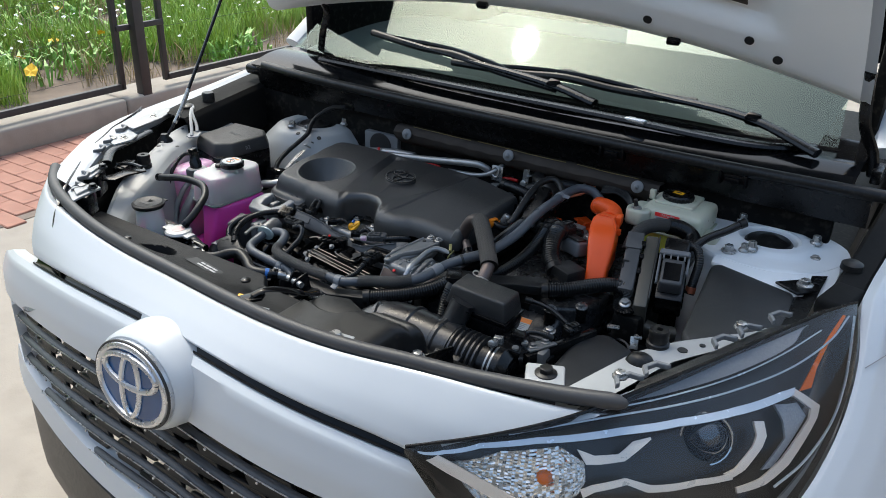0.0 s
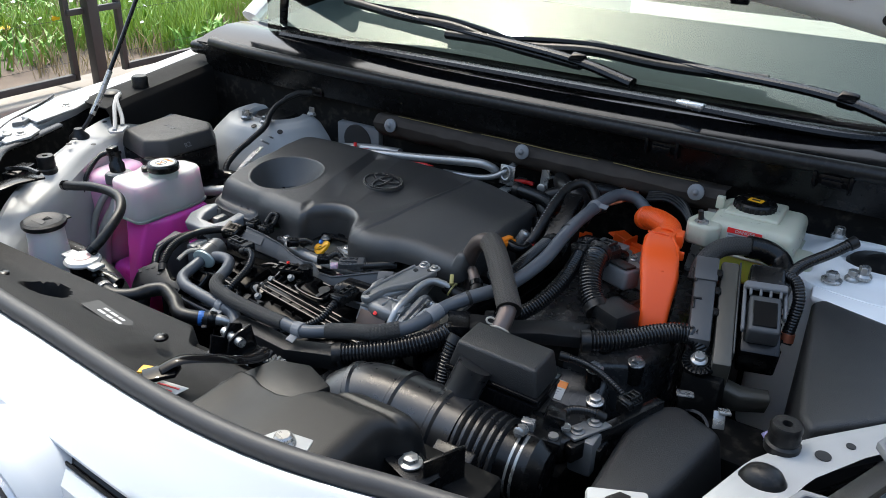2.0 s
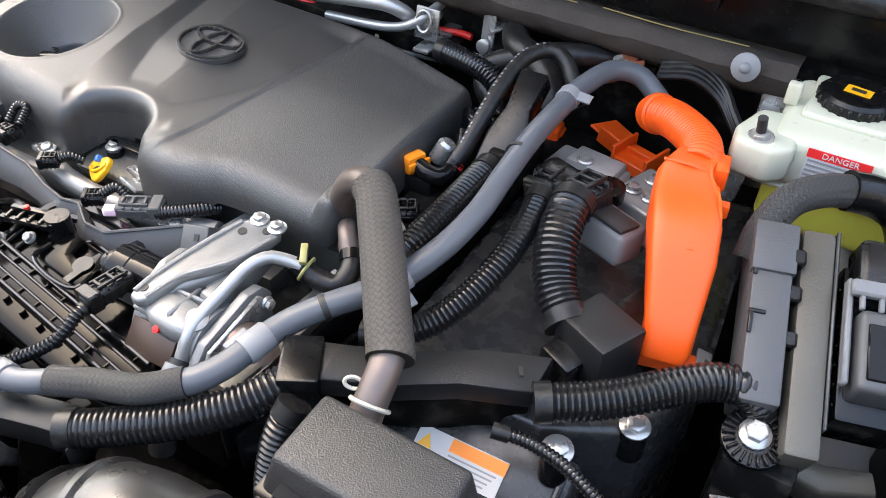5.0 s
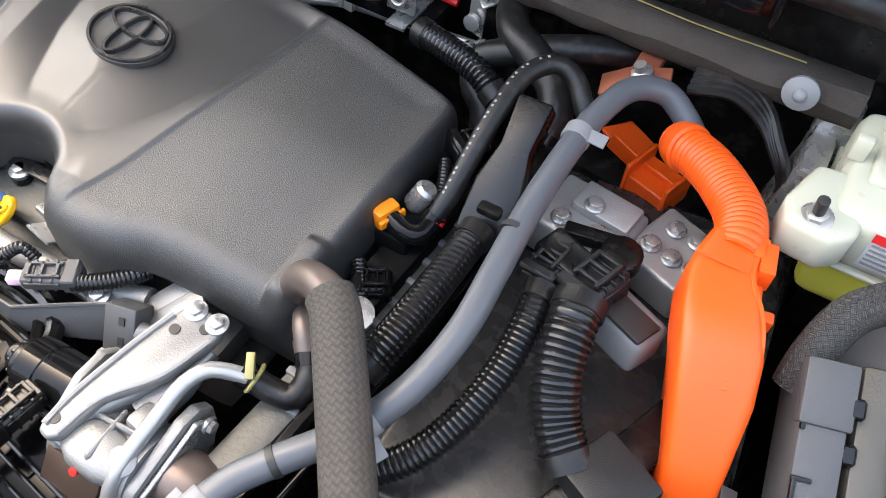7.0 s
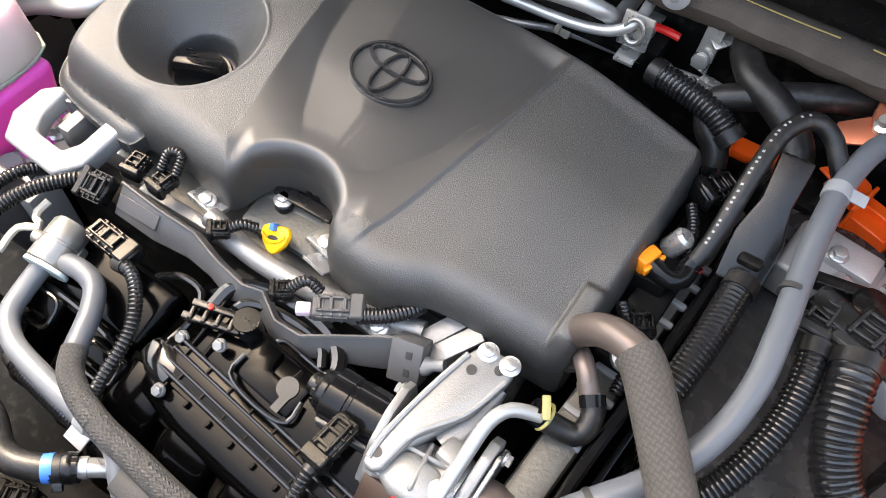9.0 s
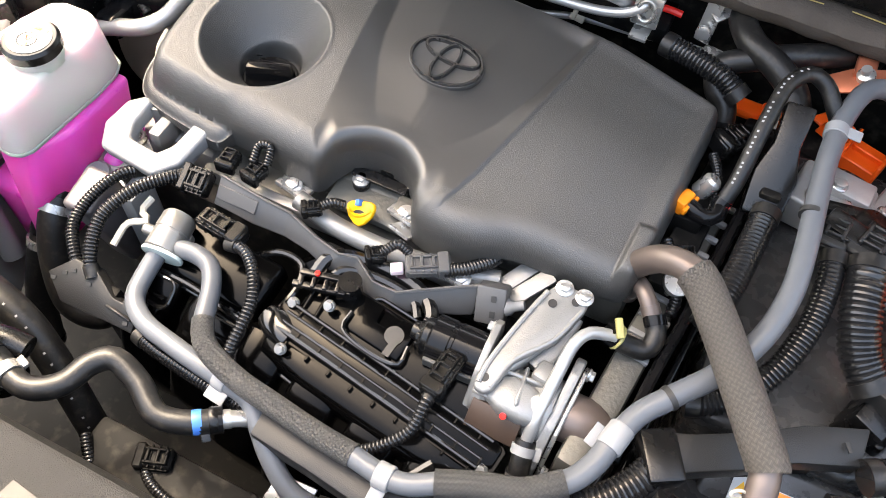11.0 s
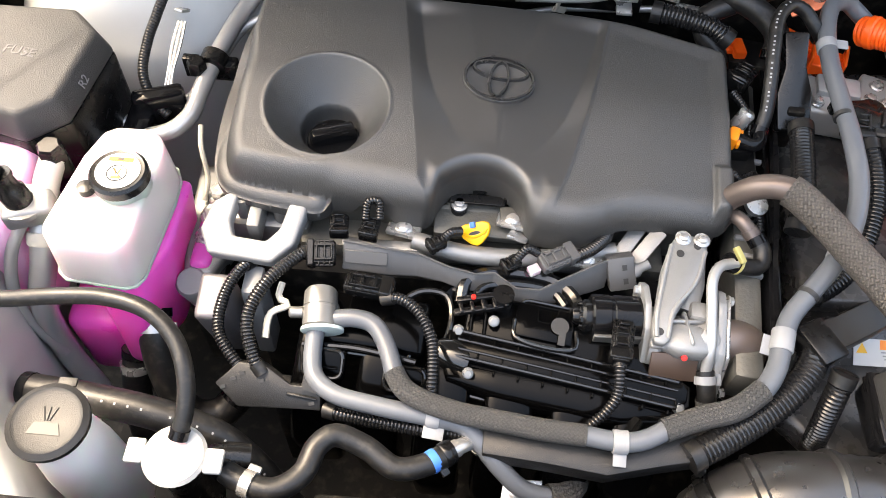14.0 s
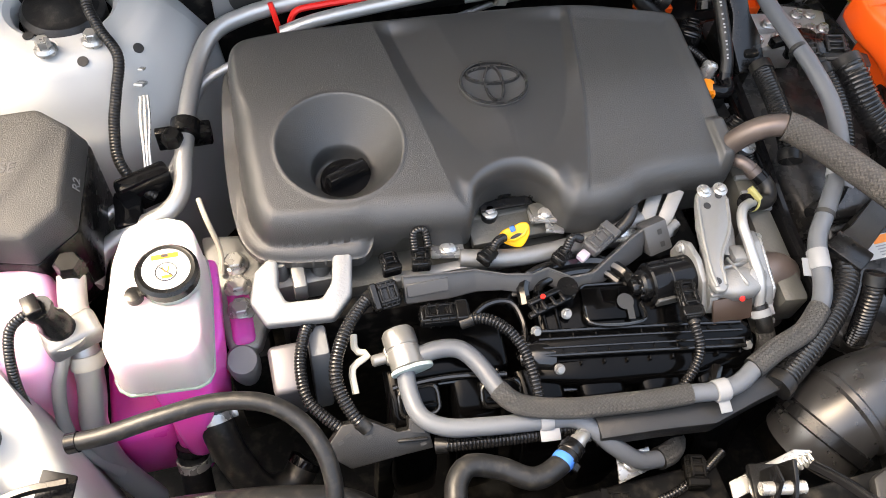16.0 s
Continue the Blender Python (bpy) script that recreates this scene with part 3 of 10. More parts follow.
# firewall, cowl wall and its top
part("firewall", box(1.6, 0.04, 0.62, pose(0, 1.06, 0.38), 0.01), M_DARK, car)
part("cowl_wall", sheet(40, 6, lambda u, v: (-0.76 + 1.62 * u, 0.996 + 0.03 * (1 - 2 * u if u < 0.5 else 0) ** 2 + 0.016 * (1 - v), 0.986 + 0.062 * v), 0.004), M_BLACK, car)
part("cowl_top", sheet(50, 8, lambda u, v: (-0.78 + 1.6 * u, 1.0 + 0.3 * v + 0.03 * (1 - v) * abs(1 - 2 * u) , 1.052 + 0.012 * math.sin(v * 5) + 0.03 * v), 0.004), M_GLOSS, car, "shiny black plastic cowl panel")
part("cowl_lip", tube([(-0.6, 1.13, 1.075), (-0.2, 1.085, 1.085), (0.3, 1.08, 1.085), (0.62, 1.1, 1.078), (0.72, 1.16, 1.08)], 0.016, 8, 0.02, flat=0.5), M_BLACK, car)
FELT = ((0.0, 1.034, 0.978), (0.15, 1.010, 0.982), (0.3, 0.996, 0.980), (0.45, 0.988, 0.968), (0.65, 0.995, 0.950), (0.85, 1.02, 0.932), (1.0, 1.05, 0.920))
part("dash_insulator", sheet(90, 18, lambda u, v: (-0.24 + 0.70 * u, lerp_table([(a, b) for a, b, _ in FELT], v) - 0.004 * abs(noise.noise((u * 14, v * 3, 2))), lerp_table([(a, c) for a, _, c in FELT], v) + 0.003 * noise.noise((u * 20, v * 5, 7)))), M_FELT, car, "brown-black felt insulator along the firewall")
for x0, x1 in ((-0.19, -0.02), (0.0, 0.235), (0.262, 0.41)):
    part("insulator_piping", tube([(x0 + (x1 - x0) * k / 6, 1.006 + 0.0012 * math.sin(9 * x0 + k), 0.9838 + 0.0008 * math.cos(7 * k)) for k in range(7)], 0.0007, 6, 0.01), M_CORD, car, "cream cord along the felt")
for x, y, z in ((-0.195, 0.984, 0.970), (0.097, 0.985, 0.976), (0.4155, 0.984, 0.974)):
    part("insulator_clip", lathe([(0.0135, -0.001), (0.0135, 0.002), (0.010, 0.004), (0.0055, 0.005), (0.0045, 0.008), (0.0, 0.011)], axis((x, y, z), (0, -1, 0.25)), 20), M_TAPE, car, "round white plastic clip")
for x in (0.352, 0.61):
    part("cowl_clip", join(box(0.05, 0.016, 0.022, pose(x, 0.986, 1.026), 0.003), box(0.03, 0.01, 0.012, pose(x, 0.974, 1.031), 0.002), box(0.006, 0.02, 0.028, pose(x - 0.025, 0.98, 1.024), 0.002), box(0.006, 0.02, 0.028, pose(x + 0.025, 0.98, 1.024), 0.002)), M_GLOSS, car)

# bay floor and front wall, near black in place of shade, and aprons
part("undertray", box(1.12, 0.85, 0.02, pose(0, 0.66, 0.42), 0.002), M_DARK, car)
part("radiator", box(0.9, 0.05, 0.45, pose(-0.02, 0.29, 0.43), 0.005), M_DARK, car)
for s in (1, -1):
    def apron(u, v, s=s):
        y = 0.26 + u * 0.62 if s > 0 else 0.21 + u * 0.67
        out = 0.80 - 0.2 * (1 - smooth01(y, 0.2, 0.6)) if s > 0 else 0.775 - 0.22 * (1 - smooth01(y, 0.22, 0.66))
        w = 0.02 if s > 0 else 0.085 - 0.02 * smooth01(y, 0.5, 0.85)
        prof = [(out + 0.03, 0.93), (out, 0.922), (out - w * 0.5, 0.915), (out - w, 0.908), (out - w - 0.012, 0.895), (out - w - 0.02, 0.80), (out - w - 0.03, 0.55)]
        if s < 0:
            o, f = soft(APR_O, y), soft(APR_F, y)
            dz = soft(APR_Z, y) - 0.956 - 0.02 * smooth01(y, 0.72, 0.8)
            prof = [(o + 0.002, 0.91 + dz), (o, 0.954 + dz), (o - 0.012, 0.956 + dz), (f + 0.012, 0.944 + dz), (f - 0.002, 0.930 + dz), (f - 0.012, 0.80), (f - 0.016, 0.55)]
        k = v * 6
        i = min(int(k), 5)
        x, z = mix(prof[i], prof[i + 1], k - i)
        return (s * x, y, z + 0.004 * noise.noise((y * 9, v * 6, s)))
    # left apron is white steel too; its shade is put in as black
    part("apron", sheet(36, 18, apron), M_APRON if s < 0 else M_BLACK, car, "white painted inner apron" if s < 0 else "inner apron coloured black for the shade there")
    # strut tower
    tx, ty = (0.70, 0.985) if s > 0 else (-0.53, 1.015)
    def tower(u, v, s=s, tx=tx, ty=ty):
        a = 2 * math.pi * u
        prof = [(0.047, 0.905), (0.05, 0.924), (0.056, 0.93), (0.082, 0.929), (0.1, 0.92), (0.122, 0.892), (0.15, 0.84), (0.17, 0.6)] if s < 0 else [(0.047, 0.915), (0.05, 0.930), (0.054, 0.934), (0.072, 0.933), (0.088, 0.926), (0.13, 0.924), (0.135, 0.915), (0.136, 0.6)]
        k = v * 7
        i = min(int(k), 6)
        r, z = mix(prof[i], prof[i + 1], k - i)
        lump = 1 + 0.09 * noise.noise((math.cos(a) * 1.5, math.sin(a) * 1.5, v * 2 + s)) * smooth01(v, 0.3, 0.8)
        return (tx + r * lump * 1.12 * math.cos(a), ty + r * lump * math.sin(a), z)
    # one paint on both towers; the shaded left one takes the lightened copy
    part("strut_tower", sheet(48, 28, tower), M_APRON if s < 0 else M_WHITE_LIFT, car, "white painted strut tower")
    part("strut_cap", lathe([(0.0475, -0.03), (0.0475, -0.004), (0.042, 0.002), (0.024, 0.004), (0.015, 0.010), (0.0, 0.011)], pose(tx, ty, 0.926), 28), M_RUBBER, car)
    for a in (20, 140, 260):
        part("tower_nut", hexbolt((tx + 0.088 * math.cos(radians(a)), ty + 0.078 * math.sin(radians(a)), 0.932), 0.008, h=0.018), M_STEEL, car)

part("tower_plate", prism([(0.632, 0.83), (0.622, 0.90), (0.64, 0.99), (0.84, 1.0), (0.852, 0.80), (0.805, 0.78)], 0.012, pose(0, 0, 0.911), 0.004, 2), M_WHITE_LIFT, car, "white painted plate round the strut tower")
part("plate_bracket", prism([(0.755, 0.80), (0.79, 0.835), (0.822, 0.835), (0.83, 0.81), (0.80, 0.775)], 0.005, pose(0, 0, 0.926), 0.0015, 1), M_BLACK, car)
part("bracket_nut", hexbolt((0.803, 0.815, 0.931), 0.009, h=0.012, flange=1.6), M_STEEL, car)
part("tower_nut", hexbolt((0.648, 0.885, 0.926), 0.009, h=0.014, flange=1.6), M_STEEL, car)
part("tower_nut", hexbolt((0.672, 0.905, 0.926), 0.007, h=0.016, flange=1.5), M_STEEL, car)
part("rail_knob", lathe([(0.019, -0.004), (0.018, 0.006), (0.012, 0.010), (0, 0.010)], pose(0.868, 0.82, 0.986), 20), M_RUBBER, car)
part("rail_end", box(0.05, 0.09, 0.03, pose(0.872, 0.70, 0.958, 0, 0, -12), 0.008, 3), M_RAILBLK, car)

# bonnet, open
H_ANG = radians(62)


def hood_pt(x, d, h):
    """x across, d along the panel from its rear edge, h in front of its inner face."""
    e = Vector((0, -math.cos(H_ANG), math.sin(H_ANG)))
    nrm = Vector((0, -math.sin(H_ANG), -math.cos(H_ANG)))
    return Vector((x, 1.165, 1.262 - 0.115 * x * x)) + e * d + nrm * h


def hood_skin(u, v):
    s = 2 * u - 1
    x = s * (0.80 - 0.10 * v * v)
    return hood_pt(x, -0.012 + 1.02 * v - 0.10 * s * s * v, -0.05 + 0.045 * s * s + 0.03 * v * v)


part("bonnet", sheet(24, 20, hood_skin), M_WHITE, car, "open white bonnet")


def hood_inner(u, v):
    s = 2 * u - 1
    x = s * (0.785 - 0.10 * v * v)
    rim = max(smooth01(abs(s), 0.74, 0.8), 1 - smooth01(v, 0.10, 0.14), smooth01(v, 0.86, 0.9))
    lip = 0.02 * (1 - smooth01(v, 0.0, 0.03))
    return hood_pt(x, 0.99 * v - 0.10 * s * s * v, -0.035 + 0.04 * s * s + 0.03 * rim - lip)


# frame uses the white lightened against the shade under the bonnet
part("bonnet_frame", sheet(56, 60, hood_inner), M_WHITE_LIFT, car, "white painted inner frame of the bonnet")
part("bonnet_pad", sheet(40, 30, lambda u, v: hood_pt((2 * u - 1) * (0.55 - 0.06 * v), 0.15 + 0.68 * v, -0.012 + 0.02 * (2 * u - 1) ** 2 + 0.006 * quarter(min(u, 1 - u, v, 1 - v), 0.05)), 0.004), M_FELT, car, "black felt pad under the bonnet")
for x, d in ((0.335, 0.055), (0.56, 0.075), (0.62, 0.05), (-0.3, 0.055)):
    part("frame_hole", lathe([(0.010, 0), (0.010, 0.0015), (0.0, 0.0015)], axis(hood_pt(x, d, -0.0035 + 0.04 * (x / 0.785) ** 2), (0, -math.sin(H_ANG), -math.cos(H_ANG))), 16), M_INK, car)
for x in (0.392, -0.1):
    part("frame_clip", box(0.03, 0.014, 0.014, axis(hood_pt(x, 0.012, -0.014 + 0.04 * (x / 0.785) ** 2), (0, -math.sin(H_ANG), -math.cos(H_ANG))), 0.003), M_BLACK, car)

# ---- engine: block, head and moulded cover ----
engine = thing("engine", "transverse petrol engine, black and cast aluminium, under a moulded cover", "engine", at=(-0.05, 0.7, 0.43))
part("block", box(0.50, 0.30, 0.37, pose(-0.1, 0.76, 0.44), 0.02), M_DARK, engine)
part("head", box(0.53, 0.24, 0.06, pose(-0.09, 0.79, 0.80), 0.012), M_OLIVE, engine)
part("front_ledge", box(0.40, 0.05, 0.03, pose(-0.08, 0.66, 0.80), 0.006), M_OLIVE, engine)


def lin(table, x):
    if x <= table[0][0]:
        return table[0][1]
    for (a, p), (b, q) in zip(table, table[1:]):
        if x <= b:
            return p + (q - p) * (x - a) / (b - a)
    return table[-1][1]


# plan outlines: the main body, and the lower flange round its near corner
BODY_OUT = [(-0.345, 0.918), (-0.357, 0.905), (-0.361, 0.86), (-0.364, 0.80), (-0.365, 0.73), (-0.362, 0.695), (-0.350, 0.672), (-0.325, 0.664), (-0.28, 0.659), (-0.243, 0.656), (-0.20, 0.652), (-0.162, 0.648), (-0.143, 0.648), (-0.1375, 0.654), (-0.132, 0.668), (-0.121, 0.681), (-0.104, 0.690), (-0.087, 0.6925), (-0.069, 0.689), (-0.054, 0.678), (-0.045, 0.664), (-0.039, 0.648), (-0.032, 0.640), (-0.018, 0.636), (0.01, 0.634), (0.038, 0.640), (0.056, 0.648), (0.085, 0.652), (0.13, 0.653), (0.156, 0.655), (0.170, 0.661), (0.1765, 0.675), (0.180, 0.72), (0.184, 0.79), (0.1865, 0.84), (0.188, 0.872), (0.1855, 0.883), (0.177, 0.889), (0.10, 0.905), (0.04, 0.915), (-0.06, 0.922), (-0.20, 0.926), (-0.31, 0.925)]
FLANGE_OUT = [(-0.345, 0.912), (-0.362, 0.90), (-0.373, 0.85), (-0.379, 0.79), (-0.3795, 0.72), (-0.374, 0.685), (-0.360, 0.664), (-0.335, 0.654), (-0.285, 0.646), (-0.262, 0.6435), (-0.252, 0.646), (-0.246, 0.652), (-0.243, 0.664), (-0.246, 0.70), (-0.30, 0.80)]
SKIRT = ((-0.379, 0.866), (-0.262, 0.860), (-0.244, 0.864), (-0.222, 0.868), (-0.212, 0.884), (-0.193, 0.884), (-0.178, 0.862), (-0.138, 0.857), (-0.12, 0.868), (-0.055, 0.868), (-0.036, 0.857), (0.01, 0.860), (0.04, 0.866), (0.056, 0.882), (0.13, 0.885), (0.145, 0.879), (0.187, 0.886))
SHIELD_L = ((0.688, -0.083), (0.707, -0.105), (0.727, -0.1195), (0.751, -0.131), (0.782, -0.1455), (0.8155, -0.156), (0.887, -0.1685), (0.93, -0.175))
SHIELD_R = ((0.688, -0.083), (0.699, -0.06), (0.713, -0.034), (0.733, -0.018), (0.757, -0.004), (0.809, 0.015), (0.869, 0.030), (0.93, 0.0415))
CREASE_R = ((0.63, -0.022), (0.654, -0.0137), (0.696, 0.001), (0.768, 0.020), (0.838, 0.0346), (0.904, 0.0465), (0.93, 0.051))


def closed(pts, step):
    """Even points round a closed smooth outline."""
    n = len(pts)
    line = spline([(x, y, 0) for x, y in pts[-3:] + pts + pts[:4]], step)
    i0 = min(range(len(line) // 2), key=lambda i: (line[i] - Vector((*pts[0], 0))).length)
    i1 = min(range(len(line) // 2, len(line)), key=lambda i: (line[i] - Vector((*pts[0], 0))).length)
    return np.array([(p.x, p.y) for p in line[i0:i1]])


def inside_by(ring, P):
    """How far each point of P lies inside the outline (negative: outside), and its nearest outline point."""
    a, b = ring, np.roll(ring, -1, 0)
    best, near, odd = np.full(len(P), 9.0), P.copy(), np.zeros(len(P), bool)
    for p, q in zip(a, b):
        d = q - p
        t = np.clip(((P - p) @ d) / max(d @ d, 1e-12), 0, 1)
        c = p + t[:, None] * d
        r = np.hypot(*(P - c).T)
        m = r < best
        best[m], near[m] = r[m], c[m]
        if p[1] != q[1]:
            cross = ((p[1] > P[:, 1]) != (q[1] > P[:, 1])) & (P[:, 0] < (q[0] - p[0]) * (P[:, 1] - p[1]) / (q[1] - p[1]) + p[0])
            odd ^= cross
    return np.where(odd, best, -best), near


def ramp01(x, lo, hi):
    t = np.clip((x - lo) / (hi - lo), 0, 1)
    return t * t * (3 - 2 * t)


def lut(table, x):
    return np.interp(x, [k for k, _ in table], [v for _, v in table])


def rolled(d, r):
    """Rise of a rounded shoulder of radius r at depth d inside the edge."""
    k = 1 - np.clip(d / r, 0, 1)
    return 1 - np.sqrt(np.clip(1 - k * k, 0, 1))


def cover_top(x, y, d_body, d_flange):
    zt = 0.920 + 0.014 * ramp01(y, 0.655, 0.80) + 0.004 * ramp01(y, 0.80, 0.92) - 0.009 * ramp01(x, 0.06, 0.185)
    arch = ramp01(x, -0.150, -0.134) * (1 - ramp01(x, -0.042, -0.024)) * ramp01(y, 0.645, 0.662)
    rear = ramp01(y, 0.80, 0.86)
    side = ramp01(x, 0.15, 0.172)
    r = 0.030 - 0.017 * arch - 0.019 * np.maximum(rear, side) * (1 - arch)
    near = (1 - ramp01(x, -0.256, -0.236)) * (1 - rear)
    r = r - 0.008 * near
    drop = 0.034 - 0.012 * arch + 0.012 * near
    z = zt - drop * rolled(d_body, r)
    # bands that slope down to the shield's edges, and the lower right-hand field
    sl, sr, cr = lut(SHIELD_L, y), lut(SHIELD_R, y), lut(CREASE_R, y)
    cl = -0.154 - 0.148 * (y - 0.666)
    ins = ramp01(d_body, 0.006, 0.03)
    dip = 0.0092 * ramp01(y, 0.672, 0.79) * ins
    tipped = y > 0.688
    wl, wr = np.where(tipped, sl, -0.083), np.where(tipped, sr, -0.083)
    lf = np.clip((x - cl) / np.maximum(wl - cl, 0.004), 0, 1)
    rf = np.clip((cr - x) / np.maximum(cr - wr, 0.004), 0, 1)
    z = z - np.where(x < wl, dip * lf, 0) - np.where(x > wr, 0.8 * dip * rf, 0)
    inner = (x >= wl) & (x <= wr)
    up = np.minimum(np.clip((x - wl) / 0.055, 0, 1), np.clip((wr - x) / 0.07, 0, 1))
    z = np.where(inner, z - dip * np.where(x - wl < wr - x, 1.0, 0.8) * (1 - up), z)
    z = z - 0.0026 * ramp01(x - cr, -0.0005, 0.0035) * ins
    # flange round the left end and the near corner
    zf = 0.8845 - 0.016 * rolled(d_flange, 0.008) - 0.003 * (1 - ramp01(d_flange, 0.004, 0.012))
    z = np.where(d_flange > 0, np.maximum(z, zf), z)
    # filler bowl
    d = np.hypot(x + 0.259, y - 0.752)
    bowl = 0.046 * (1 - np.clip((d - 0.032) / 0.034, 0, 1) ** 1.2) + 0.022 * (1 - ramp01(d, 0.029, 0.033))
    z = z - np.where(d < 0.066, bowl, 0) + 0.001 * np.exp(-((d - 0.0675) / 0.0018) ** 2)
    # tab at the corner
    q = np.maximum(np.abs(x - 0.166 - 0.05 * (y - 0.7)) / 0.0115, np.abs(y - 0.690) / 0.030)
    return z + 0.0075 * (1 - ramp01(q, 0.70, 1.06))


def cover_mesh(step=0.0016):
    body, flange = closed(BODY_OUT, 0.002), closed(FLANGE_OUT, 0.002)
    xs, ys = np.arange(-0.384, 0.192, step), np.arange(0.628, 0.932, step)
    X, Y = np.meshgrid(xs, ys, indexing='ij')
    P = np.stack([X.ravel(), Y.ravel()], 1)
    db, nb = inside_by(body, P)
    df, nf = inside_by(flange, P)
    d = np.maximum(db, df)
    near = np.where((db >= df)[:, None], nb, nf)
    keep = d > 0
    n = len(ys)
    cells = keep.reshape(X.shape)
    quad = cells[:-1, :-1] | cells[1:, :-1] | cells[1:, 1:] | cells[:-1, 1:]
    P = np.where(keep[:, None], P, near)
    db, _ = inside_by(body, P)
    df, _ = inside_by(flange, P)
    Z = cover_top(P[:, 0], P[:, 1], db, df)
    bm = bmesh.new()
    made = {}

    def at(i, j):
        k = i * n + j
        if k not in made:
            made[k] = bm.verts.new((P[k, 0], P[k, 1], Z[k]))
        return made[k]
    for i, j in zip(*np.nonzero(quad)):
        f = bm.faces.new((at(i, j), at(i + 1, j), at(i + 1, j + 1), at(i, j + 1)))
        x, y = xs[i] + step / 2, ys[j] + step / 2
        if y > 0.672 and -0.154 - 0.148 * (y - 0.666) < x < float(lut(CREASE_R, y)):
            f.material_index = 1
    rim = [e for e in bm.edges if len(e.link_faces) == 1]
    low = {}
    for e in rim:
        for v in e.verts:
            if v not in low:
                x, y, z = v.co
                zb = float(lut(SKIRT, x)) if y < 0.70 else 0.872 + 0.012 * smooth01(y, 0.70, 0.80)
                low[v] = bm.verts.new((x, y, min(zb, z - 0.004)))
    for e in rim:
        u, v = e.verts
        bm.faces.new((u, v, low[v], low[u]))
    return bm


cover = part("engine_cover", cover_mesh(), M_COVER, engine, "moulded matt black engine cover", sharp=75)
cover.data.materials.append(M_COVSM)


def oval_band(a, b, w, h, m, oy=0.0, n=56):
    """A raised flat-topped oval ring of width w."""
    bm = bmesh.new()
    rows = []
    for i in range(n):
        t = 2 * math.pi * i / n
        c, s_ = math.cos(t), math.sin(t)
        rows.append([bm.verts.new(m @ Vector(((a + o) * c, oy + (b + o) * s_, z))) for o, z in ((0, -0.001), (-0.0004, h * 0.8), (-w * 0.2, h), (-w * 0.8, h), (-w + 0.0004, h * 0.8), (-w, -0.001))])
    for i in range(n):
        p, q = rows[i], rows[(i + 1) % n]
        for k in range(5):
            bm.faces.new((p[k], q[k], q[k + 1], p[k + 1]))
    return bm


E_M = axis((-0.0775, 0.798, 0.9372), (0.0, -0.07, 1), (1, -0.13, 0))
part("emblem", lathe([(0.0392, -0.004), (0.0392, 0.0006), (0.0385, 0.001), (0.034, -0.0006), (0.0, -0.0006)], E_M, 48, 0.80), M_COVER, cover, "oval black moulded emblem")
for a, b, w, oy in ((0.0390, 0.0312, 0.0036, 0.0), (0.0315, 0.0135, 0.0036, 0.0112), (0.0118, 0.0255, 0.0034, -0.0012)):
    part("ring", oval_band(a, b, w, 0.0034, E_M, oy), M_EMBLEM, cover, "satin black raised ring")
filler = part("oil_filler_cap", join(lathe([(0.027, -0.01), (0.0295, 0.0), (0.0295, 0.005), (0.028, 0.007), (0.024, 0.0062), (0.0, 0.0062)], pose(-0.254, 0.742, 0.874), 32), box(0.014, 0.052, 0.019, pose(-0.254, 0.742, 0.879, 0, 0, -68), 0.003, 2, 0.9), *[box(0.0012, 0.006, 0.001, pose(-0.254 + 0.005 * k, 0.7425 - 0.002 * k, 0.8977, 0, 0, -68), 0) for k in (-3, -2, -1, 0, 1, 2, 3)]), M_GLOSS, engine, "black oil filler cap with a grip bar")
# breather outlet and braided hose
part("cover_outlet", tube([(0.160, 0.686, 0.880), (0.166, 0.684, 0.900), (0.174, 0.681, 0.919), (0.185, 0.677, 0.937), (0.198, 0.672, 0.948), (0.211, 0.667, 0.952), (0.222, 0.660, 0.951)], 0.0125, 16), M_BROWN, engine, "bare brown steel outlet pipe")
gas = thing("braided_hose", "thick hose in a black-brown woven sleeve over the engine", "hose", at=(0.26, 0.6, 0.94))
part("sleeve", tube([(0.2125, 0.666, 0.952), (0.221, 0.659, 0.952), (0.245, 0.629, 0.950), (0.275, 0.590, 0.944), (0.300, 0.557, 0.938), (0.3115, 0.542, 0.9345), (0.3135, 0.538, 0.933)], 0.0164, 20, 0.004), M_BRAID, gas)
part("steel_pipe", tube([(0.310, 0.544, 0.935), (0.3135, 0.530, 0.929), (0.3148, 0.518, 0.921), (0.315, 0.507, 0.911), (0.3145, 0.500, 0.893), (0.3145, 0.498, 0.875)], 0.0118, 14), M_BROWN, gas)
part("wire_clip", join(tube(ellipse_loop(0.0132, 0.0132, axis((0.315, 0.512, 0.916), (0.05, -0.75, -0.6))), 0.0016, 6, raw=True, caps=False), tube(ellipse_loop(0.006, 0.004, axis((0.300, 0.516, 0.924), (0.3, -0.5, 0.3))), 0.0014, 6, raw=True, caps=False)), M_CREAM, gas)

# ---- grey vacuum and coolant pipes in front of the engine ----
pipe_a = thing("grey_pipe", "long grey plastic pipe with woven sleeves and white tape bands", "pipe", at=(0.1, 0.44, 0.87))
part("pipe", tube([(-0.225, 0.53, 0.858), (-0.205, 0.531, 0.862), (-0.185, 0.526, 0.863), (-0.171, 0.508, 0.862), (-0.158, 0.476, 0.86), (-0.15, 0.463, 0.86)], 0.0092, 14), M_GREYHOSE, pipe_a)
